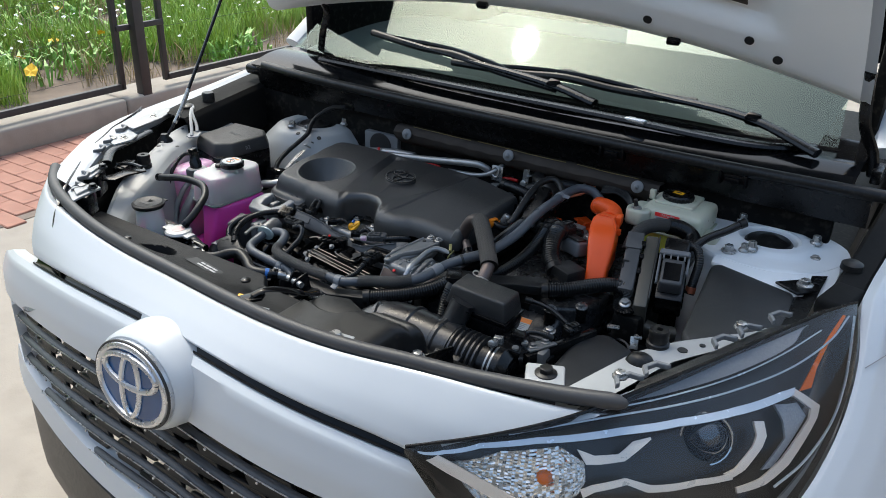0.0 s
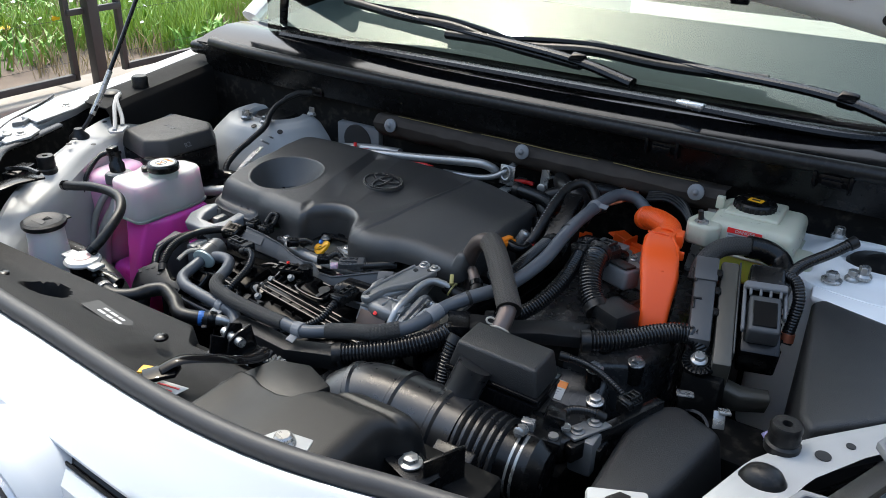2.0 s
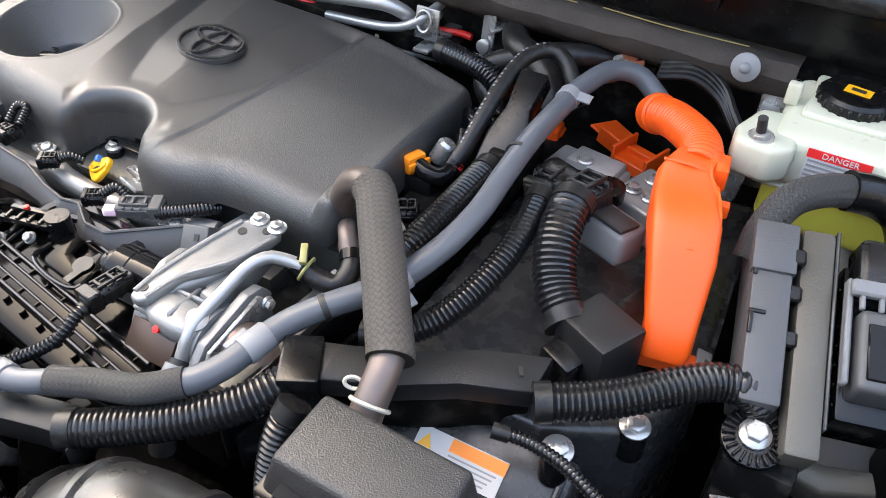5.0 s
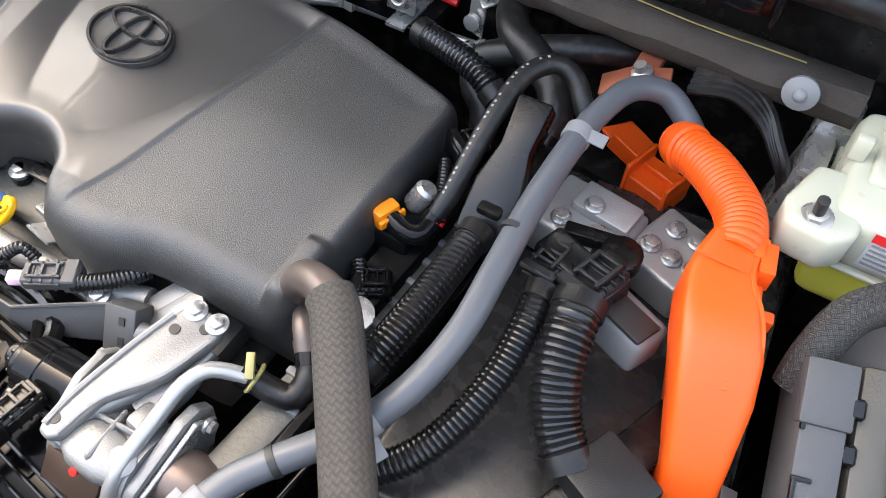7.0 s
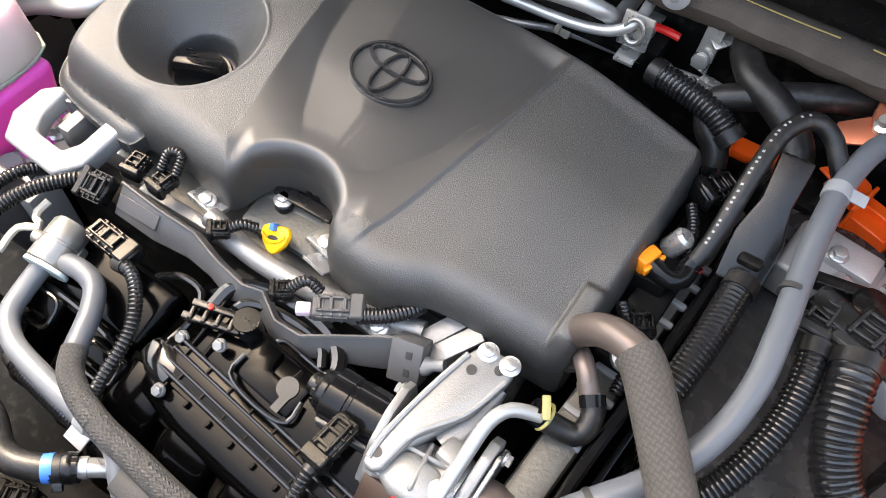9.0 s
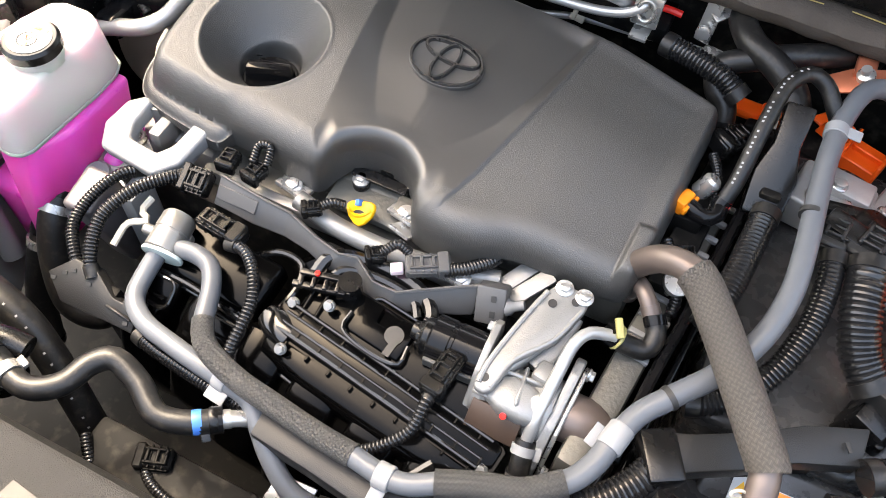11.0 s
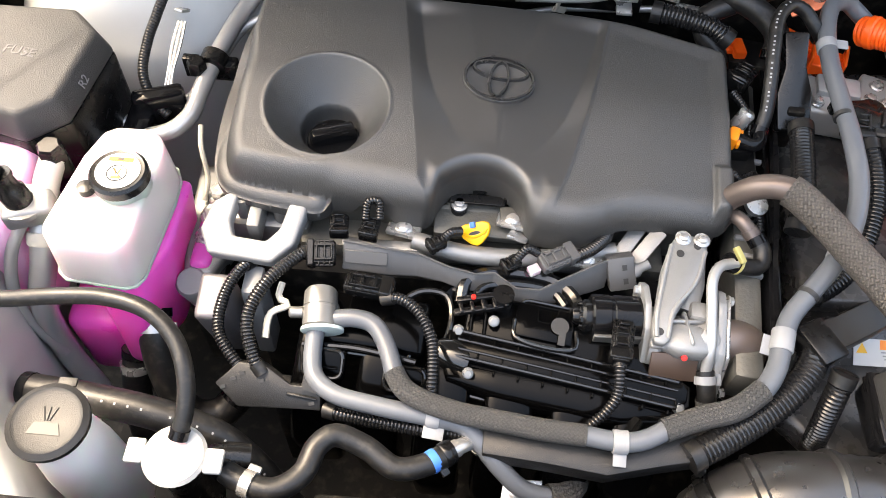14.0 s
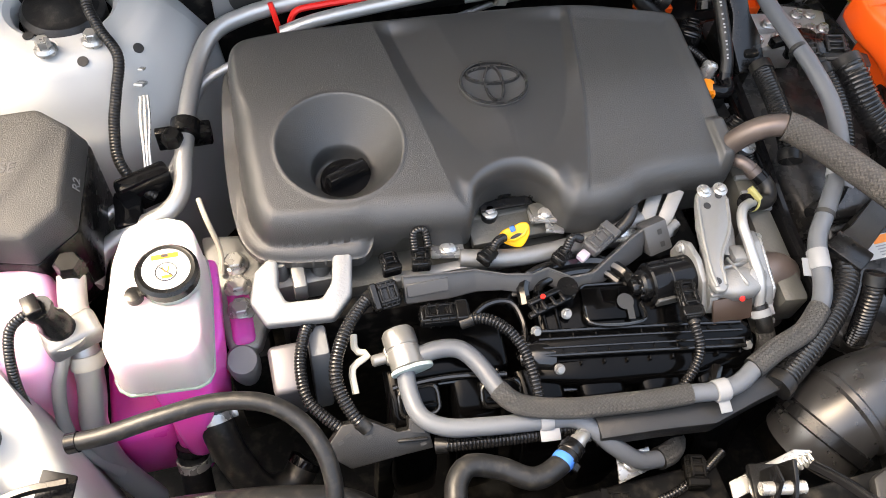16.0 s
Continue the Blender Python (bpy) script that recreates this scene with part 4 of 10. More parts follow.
part("sleeve", tube([(-0.159, 0.478, 0.86), (-0.150, 0.464, 0.86), (-0.137, 0.455, 0.86), (-0.1, 0.443, 0.862), (-0.064, 0.438, 0.862), (-0.012, 0.431, 0.865), (0.023, 0.428, 0.868)], 0.0104, 16), M_BRAIDS, pipe_a)
part("pipe", tube([(0.015, 0.429, 0.868), (0.053, 0.424, 0.87), (0.073, 0.426, 0.873), (0.1, 0.44, 0.877)], 0.0092, 14), M_GREYHOSE, pipe_a)
part("sleeve", tube([(0.092, 0.436, 0.876), (0.125, 0.449, 0.88), (0.158, 0.459, 0.885), (0.184, 0.478, 0.89)], 0.0112, 16), M_BRAIDS, pipe_a)
part("pipe", tube([(0.175, 0.471, 0.888), (0.188, 0.483, 0.89), (0.199, 0.502, 0.893), (0.206, 0.527, 0.897), (0.216, 0.552, 0.902), (0.233, 0.573, 0.909), (0.263, 0.61, 0.917), (0.283, 0.648, 0.93), (0.292, 0.692, 0.941), (0.291, 0.739, 0.949), (0.288, 0.79, 0.952), (0.287, 0.85, 0.952), (0.291, 0.9, 0.955), (0.304, 0.940, 0.957), (0.326, 0.957, 0.95), (0.345, 0.955, 0.938), (0.362, 0.945, 0.928)], 0.0098, 16), M_GREYHOSE, pipe_a)
for at, d, w in (((0.287, 0.772, 0.951), (0, 1, 0.05), 0.0025), ((0.233, 0.573, 0.909), (0.6, 0.75, 0.2), 0.0025)):
    part("band", lathe([(0.0105, -w), (0.0108, 0), (0.0105, w)], axis(at, d), 18), M_INK, pipe_a)
for at, d, w, tail in (((0.206, 0.527, 0.897), (0.25, 1, 0.15), 0.011, (-0.012, -0.004, -0.004)), ((0.268, 0.618, 0.919), (0.5, 0.85, 0.3), 0.008, (0.012, -0.010, -0.008)), ((0.053, 0.424, 0.87), (1, 0.0, 0.06), 0.007, (0.0, -0.013, -0.006)), ((0.287, 0.875, 0.953), (0, 1, 0.05), 0.006, (0.014, 0.0, 0.004))):
    part("tape_band", join(lathe([(0.0106, -w), (0.0112, -w * 0.9), (0.0112, w * 0.9), (0.0106, w)], axis(at, d), 18), box(0.016, 2 * w * 0.9, 0.002, axis(Vector(at) + Vector(tail), (0.1, -0.3, 1), Vector(d).cross(Vector((0, 0, 1)))), 0.0008)), M_TAPE, pipe_a)
pipe_b = thing("grey_pipe", "grey plastic pipe that dips under a harness tray", "pipe", at=(-0.1, 0.43, 0.82))
part("pipe", tube([(-0.241, 0.522, 0.853), (-0.2415, 0.498, 0.846), (-0.236, 0.474, 0.843), (-0.217, 0.459, 0.842), (-0.175, 0.45, 0.842), (-0.121, 0.443, 0.842), (-0.088, 0.438, 0.84), (-0.072, 0.425, 0.835), (-0.052, 0.408, 0.82), (-0.025, 0.394, 0.8), (0.005, 0.394, 0.785)], 0.0092, 14), M_GREYHOSE, pipe_b)
part("sleeve", tube([(0.0, 0.394, 0.787), (0.018, 0.399, 0.782), (0.03, 0.412, 0.775), (0.03, 0.425, 0.755)], 0.012, 16), M_BRAIDS, pipe_b)
part("tape_band", join(lathe([(0.0102, -0.0065), (0.0108, -0.005), (0.0108, 0.005), (0.0102, 0.0065)], axis((-0.118, 0.443, 0.842), (1, -0.1, 0)), 18), box(0.02, 0.012, 0.002, pose(-0.117, 0.429, 0.838, 20, 0, -6), 0.0008)), M_TAPE, pipe_b)
# purge valve with its flange
valve = thing("purge_valve", "stout metal cylinder valve with a pale blue flange", "valve", at=(-0.24, 0.535, 0.82))
M_VALVE = mat("ground steel", (0.24, 0.235, 0.225), 0.33, metal=0.65, var=0.25, bump=0.15, bscale=400)
V_M = axis((-0.2375, 0.519, 0.856), (-0.08, 0.97, 0.14), (1, 0.1, 0))
vb = part("body", lathe([(0.0150, 0.0), (0.0170, 0.002), (0.0170, 0.020), (0.0162, 0.0205), (0.0162, 0.0225), (0.0170, 0.023), (0.0168, 0.038), (0.0140, 0.042), (0.0, 0.042)], V_M, 30), M_VALVE, valve)
part("bracket_band", box(0.036, 0.012, 0.018, V_M @ pose(0, 0.010, 0.012), 0.003, 2), M_VALVE, vb)
part("stud", lathe([(0.006, 0.0), (0.006, 0.012), (0.004, 0.014), (0.0, 0.014)], V_M @ pose(-0.018, 0.008, 0.02, 0, -90, 0), 14), M_VALVE, vb)
part("flange", prism([(0.0215 * math.cos(a) + 0.003, 0.0155 * math.sin(a)) for a in [math.tau * i / 28 for i in range(28)]], 0.004, V_M @ pose(0, 0, -0.003), 0.001, 2), mat("pale blue passivated steel", (0.42, 0.50, 0.49), 0.35, metal=0.3), valve)
plug("connector", 0.050, 0.022, 0.02, pose(-0.192, 0.561, 0.866, 0, 0, 174), M_BLACK, valve)
part("support", box(0.02, 0.02, 0.04, pose(-0.24, 0.548, 0.81), 0.003), M_BLACK, valve)

# ---- conduits ----
def conduit(label, pts, r, pitch=0.0042, depth=0.0013):
    t = thing("conduit", label, "conduit", "corrugated wiring conduits", at=pts[len(pts) // 2])
    part("tube", tube(pts, r, 14, ribs=depth, pitch=pitch), M_RIBBED, t)
    path = spline(pts, 0.003)
    for end in (path[:5], path[-5:]):
        part("tape_end", tube(end, r + 0.0009, 14, raw=True), M_RUBBER, t)
    return t


for pts, r in (
    ([(-0.322, 0.6, 0.84), (-0.331, 0.58, 0.851), (-0.340, 0.548, 0.85), (-0.338, 0.513, 0.845), (-0.319, 0.488, 0.838), (-0.305, 0.476, 0.83)], 0.0062),
    ([(-0.255, 0.602, 0.87), (-0.27, 0.59, 0.872), (-0.295, 0.56, 0.87), (-0.309, 0.524, 0.86), (-0.299, 0.489, 0.845), (-0.288, 0.476, 0.835)], 0.0068),
    ([(-0.178, 0.549, 0.873), (-0.16, 0.547, 0.88), (-0.141, 0.534, 0.881), (-0.126, 0.509, 0.875), (-0.122, 0.468, 0.862), (-0.122, 0.45, 0.85)], 0.0058),
    ([(0.056, 0.508, 0.876), (0.055, 0.494, 0.875), (0.053, 0.469, 0.865), (0.029, 0.444, 0.852), (0.01, 0.435, 0.845)], 0.0055),
    ([(-0.225, 0.452, 0.815), (-0.2, 0.446, 0.820), (-0.12, 0.436, 0.825), (-0.06, 0.432, 0.828)], 0.0075),
):
    conduit("thin black corrugated wiring conduit at the engine front", pts, r, 0.0036, 0.0011)
conduit("thick black corrugated wiring conduit beside the harness tray", [(0.118, 0.418, 0.858), (0.15, 0.436, 0.863), (0.19, 0.462, 0.87), (0.222, 0.49, 0.879), (0.238, 0.513, 0.885), (0.246, 0.535, 0.885)], 0.0142, 0.0046, 0.0015)
conduit("black corrugated wiring conduit from a black channel", [(0.257, 0.785, 0.919), (0.255, 0.76, 0.917), (0.252, 0.72, 0.912), (0.246, 0.675, 0.904), (0.24, 0.655, 0.897)], 0.0128, 0.0042, 0.0014)
conduit("black corrugated conduit curving over the inverter lid", [(0.319, 0.757, 0.931), (0.322, 0.728, 0.925), (0.321, 0.69, 0.912), (0.31, 0.65, 0.895), (0.293, 0.622, 0.882), (0.268, 0.602, 0.873), (0.25, 0.595, 0.87)], 0.0112, 0.0042, 0.0013)
conduit("thick black corrugated conduit curving into a square duct", [(0.347, 0.757, 0.938), (0.349, 0.735, 0.934), (0.354, 0.71, 0.923), (0.367, 0.685, 0.906), (0.388, 0.665, 0.894)], 0.0175, 0.005, 0.0016)
conduit("thick black corrugated conduit from the harness bracket to the control unit", [(0.396, 0.590, 0.889), (0.4275, 0.609, 0.891), (0.452, 0.627, 0.894), (0.4785, 0.650, 0.898), (0.501, 0.667, 0.899), (0.518, 0.673, 0.897), (0.529, 0.676, 0.886), (0.533, 0.680, 0.865)], 0.0142, 0.0046, 0.0015)

# ---- harness brackets ----
hb = thing("harness_bracket", "zigzag black moulded harness bracket with plugs", "bracket", at=(-0.08, 0.6, 0.86))
def ribbon(top, depth, h, m=None, bevel=0.0015):
    """A bent strip: top-edge points extended forward by depth and down by h."""
    bm = bmesh.new()
    rows = []
    for p in top:
        p = Vector(p)
        rows.append([bm.verts.new(p), bm.verts.new(p + Vector((0, -depth, -0.004))), bm.verts.new(p + Vector((0, -depth, -h))), bm.verts.new(p + Vector((0, 0, -h)))])
    for a, b in zip(rows, rows[1:]):
        for i in range(4):
            j = (i + 1) % 4
            bm.faces.new((a[i], b[i], b[j], a[j]))
    bm.faces.new(rows[0])
    bm.faces.new(rows[-1][::-1])
    bmesh.ops.recalc_face_normals(bm, faces=bm.faces)
    bmesh.ops.bevel(bm, geom=bm.edges[:], offset=bevel, segments=2, profile=0.5, affect='EDGES', clamp_overlap=True)
    return bm


def slanted_strip(stations, thick):
    """A bent moulding whose broad face runs from a rear top edge to a front bottom edge."""
    bm = bmesh.new()
    rows = []
    for top, low in stations:
        top, low = Vector(top), Vector(low)
        back = Vector((0, 0.6, -0.8)) * thick
        rows.append([bm.verts.new(top), bm.verts.new(low), bm.verts.new(low + back), bm.verts.new(top + back)])
    for a, b in zip(rows, rows[1:]):
        for i in range(4):
            j = (i + 1) % 4
            bm.faces.new((a[i], b[i], b[j], a[j]))
    bm.faces.new(rows[0])
    bm.faces.new(rows[-1][::-1])
    bmesh.ops.recalc_face_normals(bm, faces=bm.faces)
    bmesh.ops.bevel(bm, geom=bm.edges[:], offset=0.0012, segments=2, profile=0.5, affect='EDGES', clamp_overlap=True)
    return bm


STRIP = [((-0.2242, 0.608, 0.882), (-0.2241, 0.588, 0.860)), ((-0.179, 0.604, 0.880), (-0.179, 0.586, 0.858)), ((-0.1475, 0.606, 0.872), (-0.147, 0.591, 0.852)), ((-0.115, 0.597, 0.866), (-0.120, 0.588, 0.850)), ((-0.086, 0.592, 0.864), (-0.094, 0.580, 0.848)), ((-0.068, 0.596, 0.864), (-0.070, 0.586, 0.847)), ((-0.045, 0.582, 0.860), (-0.046, 0.573, 0.842)), ((-0.020, 0.582, 0.860), (-0.025, 0.571, 0.840)), ((0.002, 0.594, 0.864), (0.005, 0.582, 0.842)), ((0.038, 0.612, 0.872), (0.036, 0.595, 0.843)), ((0.052, 0.617, 0.876), (0.050, 0.601, 0.845))]
strip = part("strip", slanted_strip(STRIP, 0.012), M_STRIP, hb)
part("edge_lip", tube([Vector(a) + Vector((0, -0.0005, 0.0006)) for a, b in STRIP], 0.0016, 6, raw=True), M_STRIP, strip)
part("pad", box(0.044, 0.014, 0.002, axis((-0.2, 0.597, 0.871), (0, -0.73, 0.68), (1, 0, 0)), 0.0006, 1), M_STRIP, strip)
plug("plug", 0.024, 0.020, 0.016, pose(-0.232, 0.630, 0.868, 0, 0, 95), M_BLACK, hb)
plug("plug", 0.024, 0.020, 0.016, pose(-0.200, 0.628, 0.870, 0, 0, 82), M_BLACK, hb)
plug("plug", 0.020, 0.016, 0.013, pose(-0.13, 0.618, 0.87, 0, 0, 35), M_BLACK, hb)
plug("plug", 0.020, 0.016, 0.013, pose(-0.052, 0.602, 0.868, 0, 0, 35), M_BLACK, hb)
plug("plug", 0.042, 0.022, 0.015, pose(-0.003, 0.613, 0.869, 0, 0, 210), M_STRIP, hb)
part("pink_lock", box(0.012, 0.010, 0.008, pose(-0.028, 0.599, 0.867, 0, 0, 30), 0.001, 1), M_PALEPINK, hb)
part("rail", box(0.30, 0.012, 0.02, pose(-0.08, 0.626, 0.835), 0.003), M_ALU, hb)
part("stay", box(0.02, 0.03, 0.03, pose(-0.1, 0.596, 0.815), 0.003), M_DGREY, hb)
E_M = axis((0.064, 0.613, 0.8605), (0.0, -0.76, 0.65), (1, 0.22, 0.12))
part("end_box", box(0.028, 0.036, 0.020, E_M @ pose(0, 0, -0.010), 0.002, 2), M_STRIP, hb)
for k in (-0.008, 0.007):
    part("slot", box(0.005, 0.006, 0.0008, E_M @ pose(0.003, k, 0.0102), 0), M_INK, hb)
plug("plug", 0.030, 0.028, 0.020, pose(-0.246, 0.598, 0.866, 20, 0, 6), M_BLACK, hb)

tray = thing("harness_tray", "black moulded harness tray across the engine front", "bracket", at=(0.03, 0.42, 0.83))
part("tray", ribbon([(-0.07, 0.436, 0.847), (-0.01, 0.43, 0.851), (0.045, 0.423, 0.853), (0.095, 0.434, 0.859), (0.127, 0.44, 0.863), (0.134, 0.43, 0.861)], 0.024, 0.028), M_DGREY, tray)
part("stay", box(0.03, 0.014, 0.2, pose(0.08, 0.425, 0.64), 0.003), M_DGREY, tray)
tri = thing("wiring_guide", "black triangular wiring guide plate with slots", "bracket", at=(-0.28, 0.465, 0.8))
W_M = axis((-0.285, 0.465, 0.832), (0, -0.55, 0.835), (1, -0.05, 0))
part("plate", prism([(-0.0484, -0.0037), (-0.0277, 0.0196), (-0.003, 0.0202), (0.0249, 0.0038), (0.036, 0.0038), (0.0367, 0.0155), (0.054, 0.0100), (0.0575, -0.0179), (0.03, -0.0195), (-0.0237, -0.0238)], 0.016, W_M @ pose(0, 0, -0.016), 0.0014, 2), M_DGREY, tri)
for a, b in ((-0.040, -0.006), (-0.031, 0.003), (-0.023, 0.009), (-0.003, 0.004), (0.048, -0.012)):
    part("slot", box(0.0055, 0.0035, 0.0008, W_M @ pose(a, b, 0.0002, 0, 0, 20), 0), M_INK, tri)
part("clip_window", box(0.013, 0.009, 0.0008, W_M @ pose(0.0455, 0.004, 0.0002, 0, 0, -14), 0), M_INK, tri)
part("fold", box(0.03, 0.003, 0.003, W_M @ pose(0.038, -0.006, 0.0005, 0, 0, -4), 0.001, 1), M_DGREY, tri)
part("stay", box(0.02, 0.02, 0.2, pose(-0.27, 0.47, 0.63), 0.003), M_DARK, tri)

# ---- coolant tank ----
tank = thing("coolant_tank", "translucent white tank half full of bright pink coolant", "reservoir", at=(-0.44, 0.62, 0.62))


def pod(x0, x1, y0, y1, z0, z1, r=0.02, m=None, taper=1.0):
    """A blow-moulded tank with rounded edges."""
    return box(x1 - x0, y1 - y0, z1 - z0, pose((x0 + x1) / 2, (y0 + y1) / 2, z0), r, 5, taper)


TK = [(-0.510, 0.568), (-0.506, 0.556), (-0.496, 0.548), (-0.436, 0.543), (-0.425, 0.547), (-0.419, 0.558), (-0.412, 0.65), (-0.413, 0.68), (-0.421, 0.697), (-0.438, 0.705), (-0.470, 0.704), (-0.484, 0.695), (-0.496, 0.66)]
part("upper_shell", prism(TK, 0.071, pose(0, 0, 0.853), 0.011, 4, top=[(-0.459 + 0.93 * (x + 0.459), 0.625 + 0.93 * (y - 0.625)) for x, y in TK]), M_TANK, tank)
part("weld_seam", prism([(-0.459 + 1.02 * (x + 0.459), 0.625 + 1.015 * (y - 0.625)) for x, y in TK], 0.004, pose(0, 0, 0.8575), 0.001, 1), M_TANK, tank)
part("lower_shell", prism([(-0.472, 0.536), (-0.452, 0.530), (-0.42, 0.59), (-0.414, 0.67), (-0.46, 0.68)], 0.153, pose(0, 0, 0.702), 0.008, 3, top=[(-0.486, 0.562), (-0.424, 0.556), (-0.407, 0.60), (-0.404, 0.69), (-0.474, 0.692)]), M_PINK, tank, "lower half filled with pink coolant")
part("neck", lathe([(0.027, 0), (0.024, 0.012), (0.024, 0.02)], pose(-0.442, 0.625, 0.92), 24), M_TANK, tank)
cap = part("cap", lathe([(0.0265, 0.0), (0.0285, 0.002), (0.0285, 0.011), (0.0255, 0.014), (0.023, 0.0135), (0.0, 0.0135)], pose(-0.442, 0.625, 0.932), 32), M_BLACK, tank, "round black cap with a warning label")
part("label", lathe([(0.0215, 0.0), (0.0215, 0.0005), (0.0, 0.0005)], pose(-0.442, 0.625, 0.9456), 32), M_LABELW, cap)

# ---- orange high-voltage cover ----
hv = thing("high_voltage_cover", "bright orange high-voltage cable cover with a ribbed elbow", "cover", at=(0.43, 0.77, 0.85))
part("elbow", tube([(0.352, 0.936, 0.927), (0.3585, 0.927, 0.934), (0.3773, 0.9112, 0.942), (0.398, 0.889, 0.948), (0.414, 0.866, 0.952), (0.421, 0.843, 0.953), (0.421, 0.832, 0.951)], 0.0178, 22, ribs=0.0011, pitch=0.0045), M_ORANGE, hv, "ribbed orange elbow")
part("collar", lathe([(0.0175, -0.004), (0.0195, -0.003), (0.0195, 0.004), (0.0175, 0.006)], axis((0.3585, 0.927, 0.934), (0.6, -0.55, 0.35)), 24), M_ORANGE, hv)


def loft(stations, side, n=20, power=3.5):
    """A shell through (centre, half width, half depth) with rounded-box sections."""
    bm = bmesh.new()
    rings = []
    pts = [Vector(c) for c, _, _ in stations]
    for i, (c, hw, hd) in enumerate(stations):
        t = (pts[min(i + 1, len(pts) - 1)] - pts[max(i - 1, 0)]).normalized()
        x = (Vector(side) - t * Vector(side).dot(t)).normalized()
        y = t.cross(x)
        ring = []
        for k in range(n):
            a = 2 * math.pi * k / n
            ca, sa = math.cos(a), math.sin(a)
            ring.append(bm.verts.new(pts[i] + x * hw * math.copysign(abs(ca) ** (2 / power), ca) + y * hd * math.copysign(abs(sa) ** (2 / power), sa)))
        rings.append(ring)
    for p, q in zip(rings, rings[1:]):
        for k in range(n):
            bm.faces.new((p[k], p[(k + 1) % n], q[(k + 1) % n], q[k]))
    bm.faces.new(rings[0][::-1])
    bm.faces.new(rings[-1])
    bmesh.ops.recalc_face_normals(bm, faces=bm.faces)
    return bm


part("shell", loft([((0.421, 0.843, 0.943), 0.0165, 0.018), ((0.4208, 0.838, 0.942), 0.0205, 0.0225), ((0.419, 0.820, 0.942), 0.0215, 0.0235), ((0.4185, 0.806, 0.942), 0.0228, 0.024), ((0.4265, 0.783, 0.941), 0.0250, 0.0245), ((0.436, 0.762, 0.935), 0.0266, 0.0245), ((0.4425, 0.745, 0.921), 0.0252, 0.0235), ((0.4510, 0.7165, 0.894), 0.0202, 0.020), ((0.4545, 0.702, 0.874), 0.0190, 0.019), ((0.455, 0.699, 0.869), 0.0170, 0.017)], (1, 0.25, 0), 40, 6.0), M_ORANGE, hv, sharp=26)
part("side_wall", loft([((0.438, 0.822, 0.926), 0.008, 0.026), ((0.444, 0.79, 0.922), 0.009, 0.027), ((0.4545, 0.765, 0.915), 0.010, 0.026), ((0.4575, 0.745, 0.902), 0.008, 0.024), ((0.460, 0.715, 0.876), 0.006, 0.018)], (1, 0.25, 0), 24, 6.0), M_ORANGE, hv, sharp=26)
part("rib", tube([(0.4345, 0.832, 0.9625), (0.436, 0.81, 0.9645), (0.4505, 0.786, 0.9615), (0.459, 0.764, 0.9525), (0.460, 0.748, 0.936), (0.463, 0.718, 0.904)], 0.0022, 6), M_ORANGE, hv)
part("flange_ear", box(0.011, 0.026, 0.02, pose(0.441, 0.830, 0.946, 0, 0, 10), 0.002), M_ORANGE, hv)
part("flange_ear", box(0.014, 0.009, 0.012, pose(0.452, 0.796, 0.94, 0, 0, 10), 0.0015), M_ORANGE, hv)
part("hinge_tab", box(0.01, 0.018, 0.006, pose(0.4345, 0.836, 0.960, 0, 0, 10), 0.002), M_ORANGE, hv)
part("seam", tube([(0.398, 0.812, 0.9645), (0.418, 0.8095, 0.9675), (0.436, 0.812, 0.9645)], 0.0014, 6), M_ORANGE, hv)
L_M = axis((0.4425, 0.7495, 0.9495), (0.02, -0.5, 0.86), (1, 0.25, 0))
part("latch", prism([(-0.006, -0.009), (0.004, -0.009), (0.007, 0.0), (0.004, 0.009), (-0.006, 0.009), (-0.009, 0.0)], 0.0025, L_M, 0.0008, 1), M_ORANGE, hv)
part("latch_loop", tube([L_M @ Vector(q) for q in ((-0.012, 0.004, 0.001), (-0.012, -0.013, 0.001), (0.004, -0.013, 0.001))], 0.0012, 6), M_ORANGE, hv)
part("foot_lip", box(0.05, 0.012, 0.012, pose(0.456, 0.696, 0.862, 0, 0, 16), 0.002), M_ORANGE, hv)
part("foot_bolt_plate", box(0.012, 0.03, 0.004, pose(0.484, 0.704, 0.868, 0, 15, 10), 0.001), M_STEEL, hv)
part("base", box(0.036, 0.08, 0.05, pose(0.436, 0.772, 0.862, 0, 0, 15), 0.004), M_ORANGE, hv)

# ---- brake fluid reservoir ----
brk = thing("brake_reservoir", "translucent brake fluid reservoir with a black cap and warning label", "reservoir", at=(0.52, 0.96, 0.8))
part("upper_shell", pod(0.462, 0.590, 0.882, 1.0, 0.926, 0.976, 0.013), M_BRAKE, brk)
part("top_step", pod(0.478, 0.558, 0.918, 0.998, 0.972, 0.981, 0.006), M_BRAKE, brk)
part("lower_shell", pod(0.468, 0.582, 0.888, 0.995, 0.878, 0.928, 0.012), M_FLUID, brk, "lower half showing yellow fluid")
part("weld_seam", pod(0.4605, 0.5915, 0.8805, 1.0015, 0.925, 0.929, 0.002), M_BRAKE, brk)
part("corner_post", box(0.012, 0.010, 0.02, pose(0.466, 0.94, 0.974), 0.002), M_BRAKE, brk)
part("side_lug", prism([(0.434, 0.884), (0.440, 0.862), (0.472, 0.858), (0.486, 0.872), (0.486, 0.93), (0.446, 0.925)], 0.034, pose(0, 0, 0.938), 0.006, 3), M_BRAKE, brk)
part("side_lug", pod(0.582, 0.618, 0.895, 0.945, 0.905, 0.94, 0.01), M_BRAKE, brk)
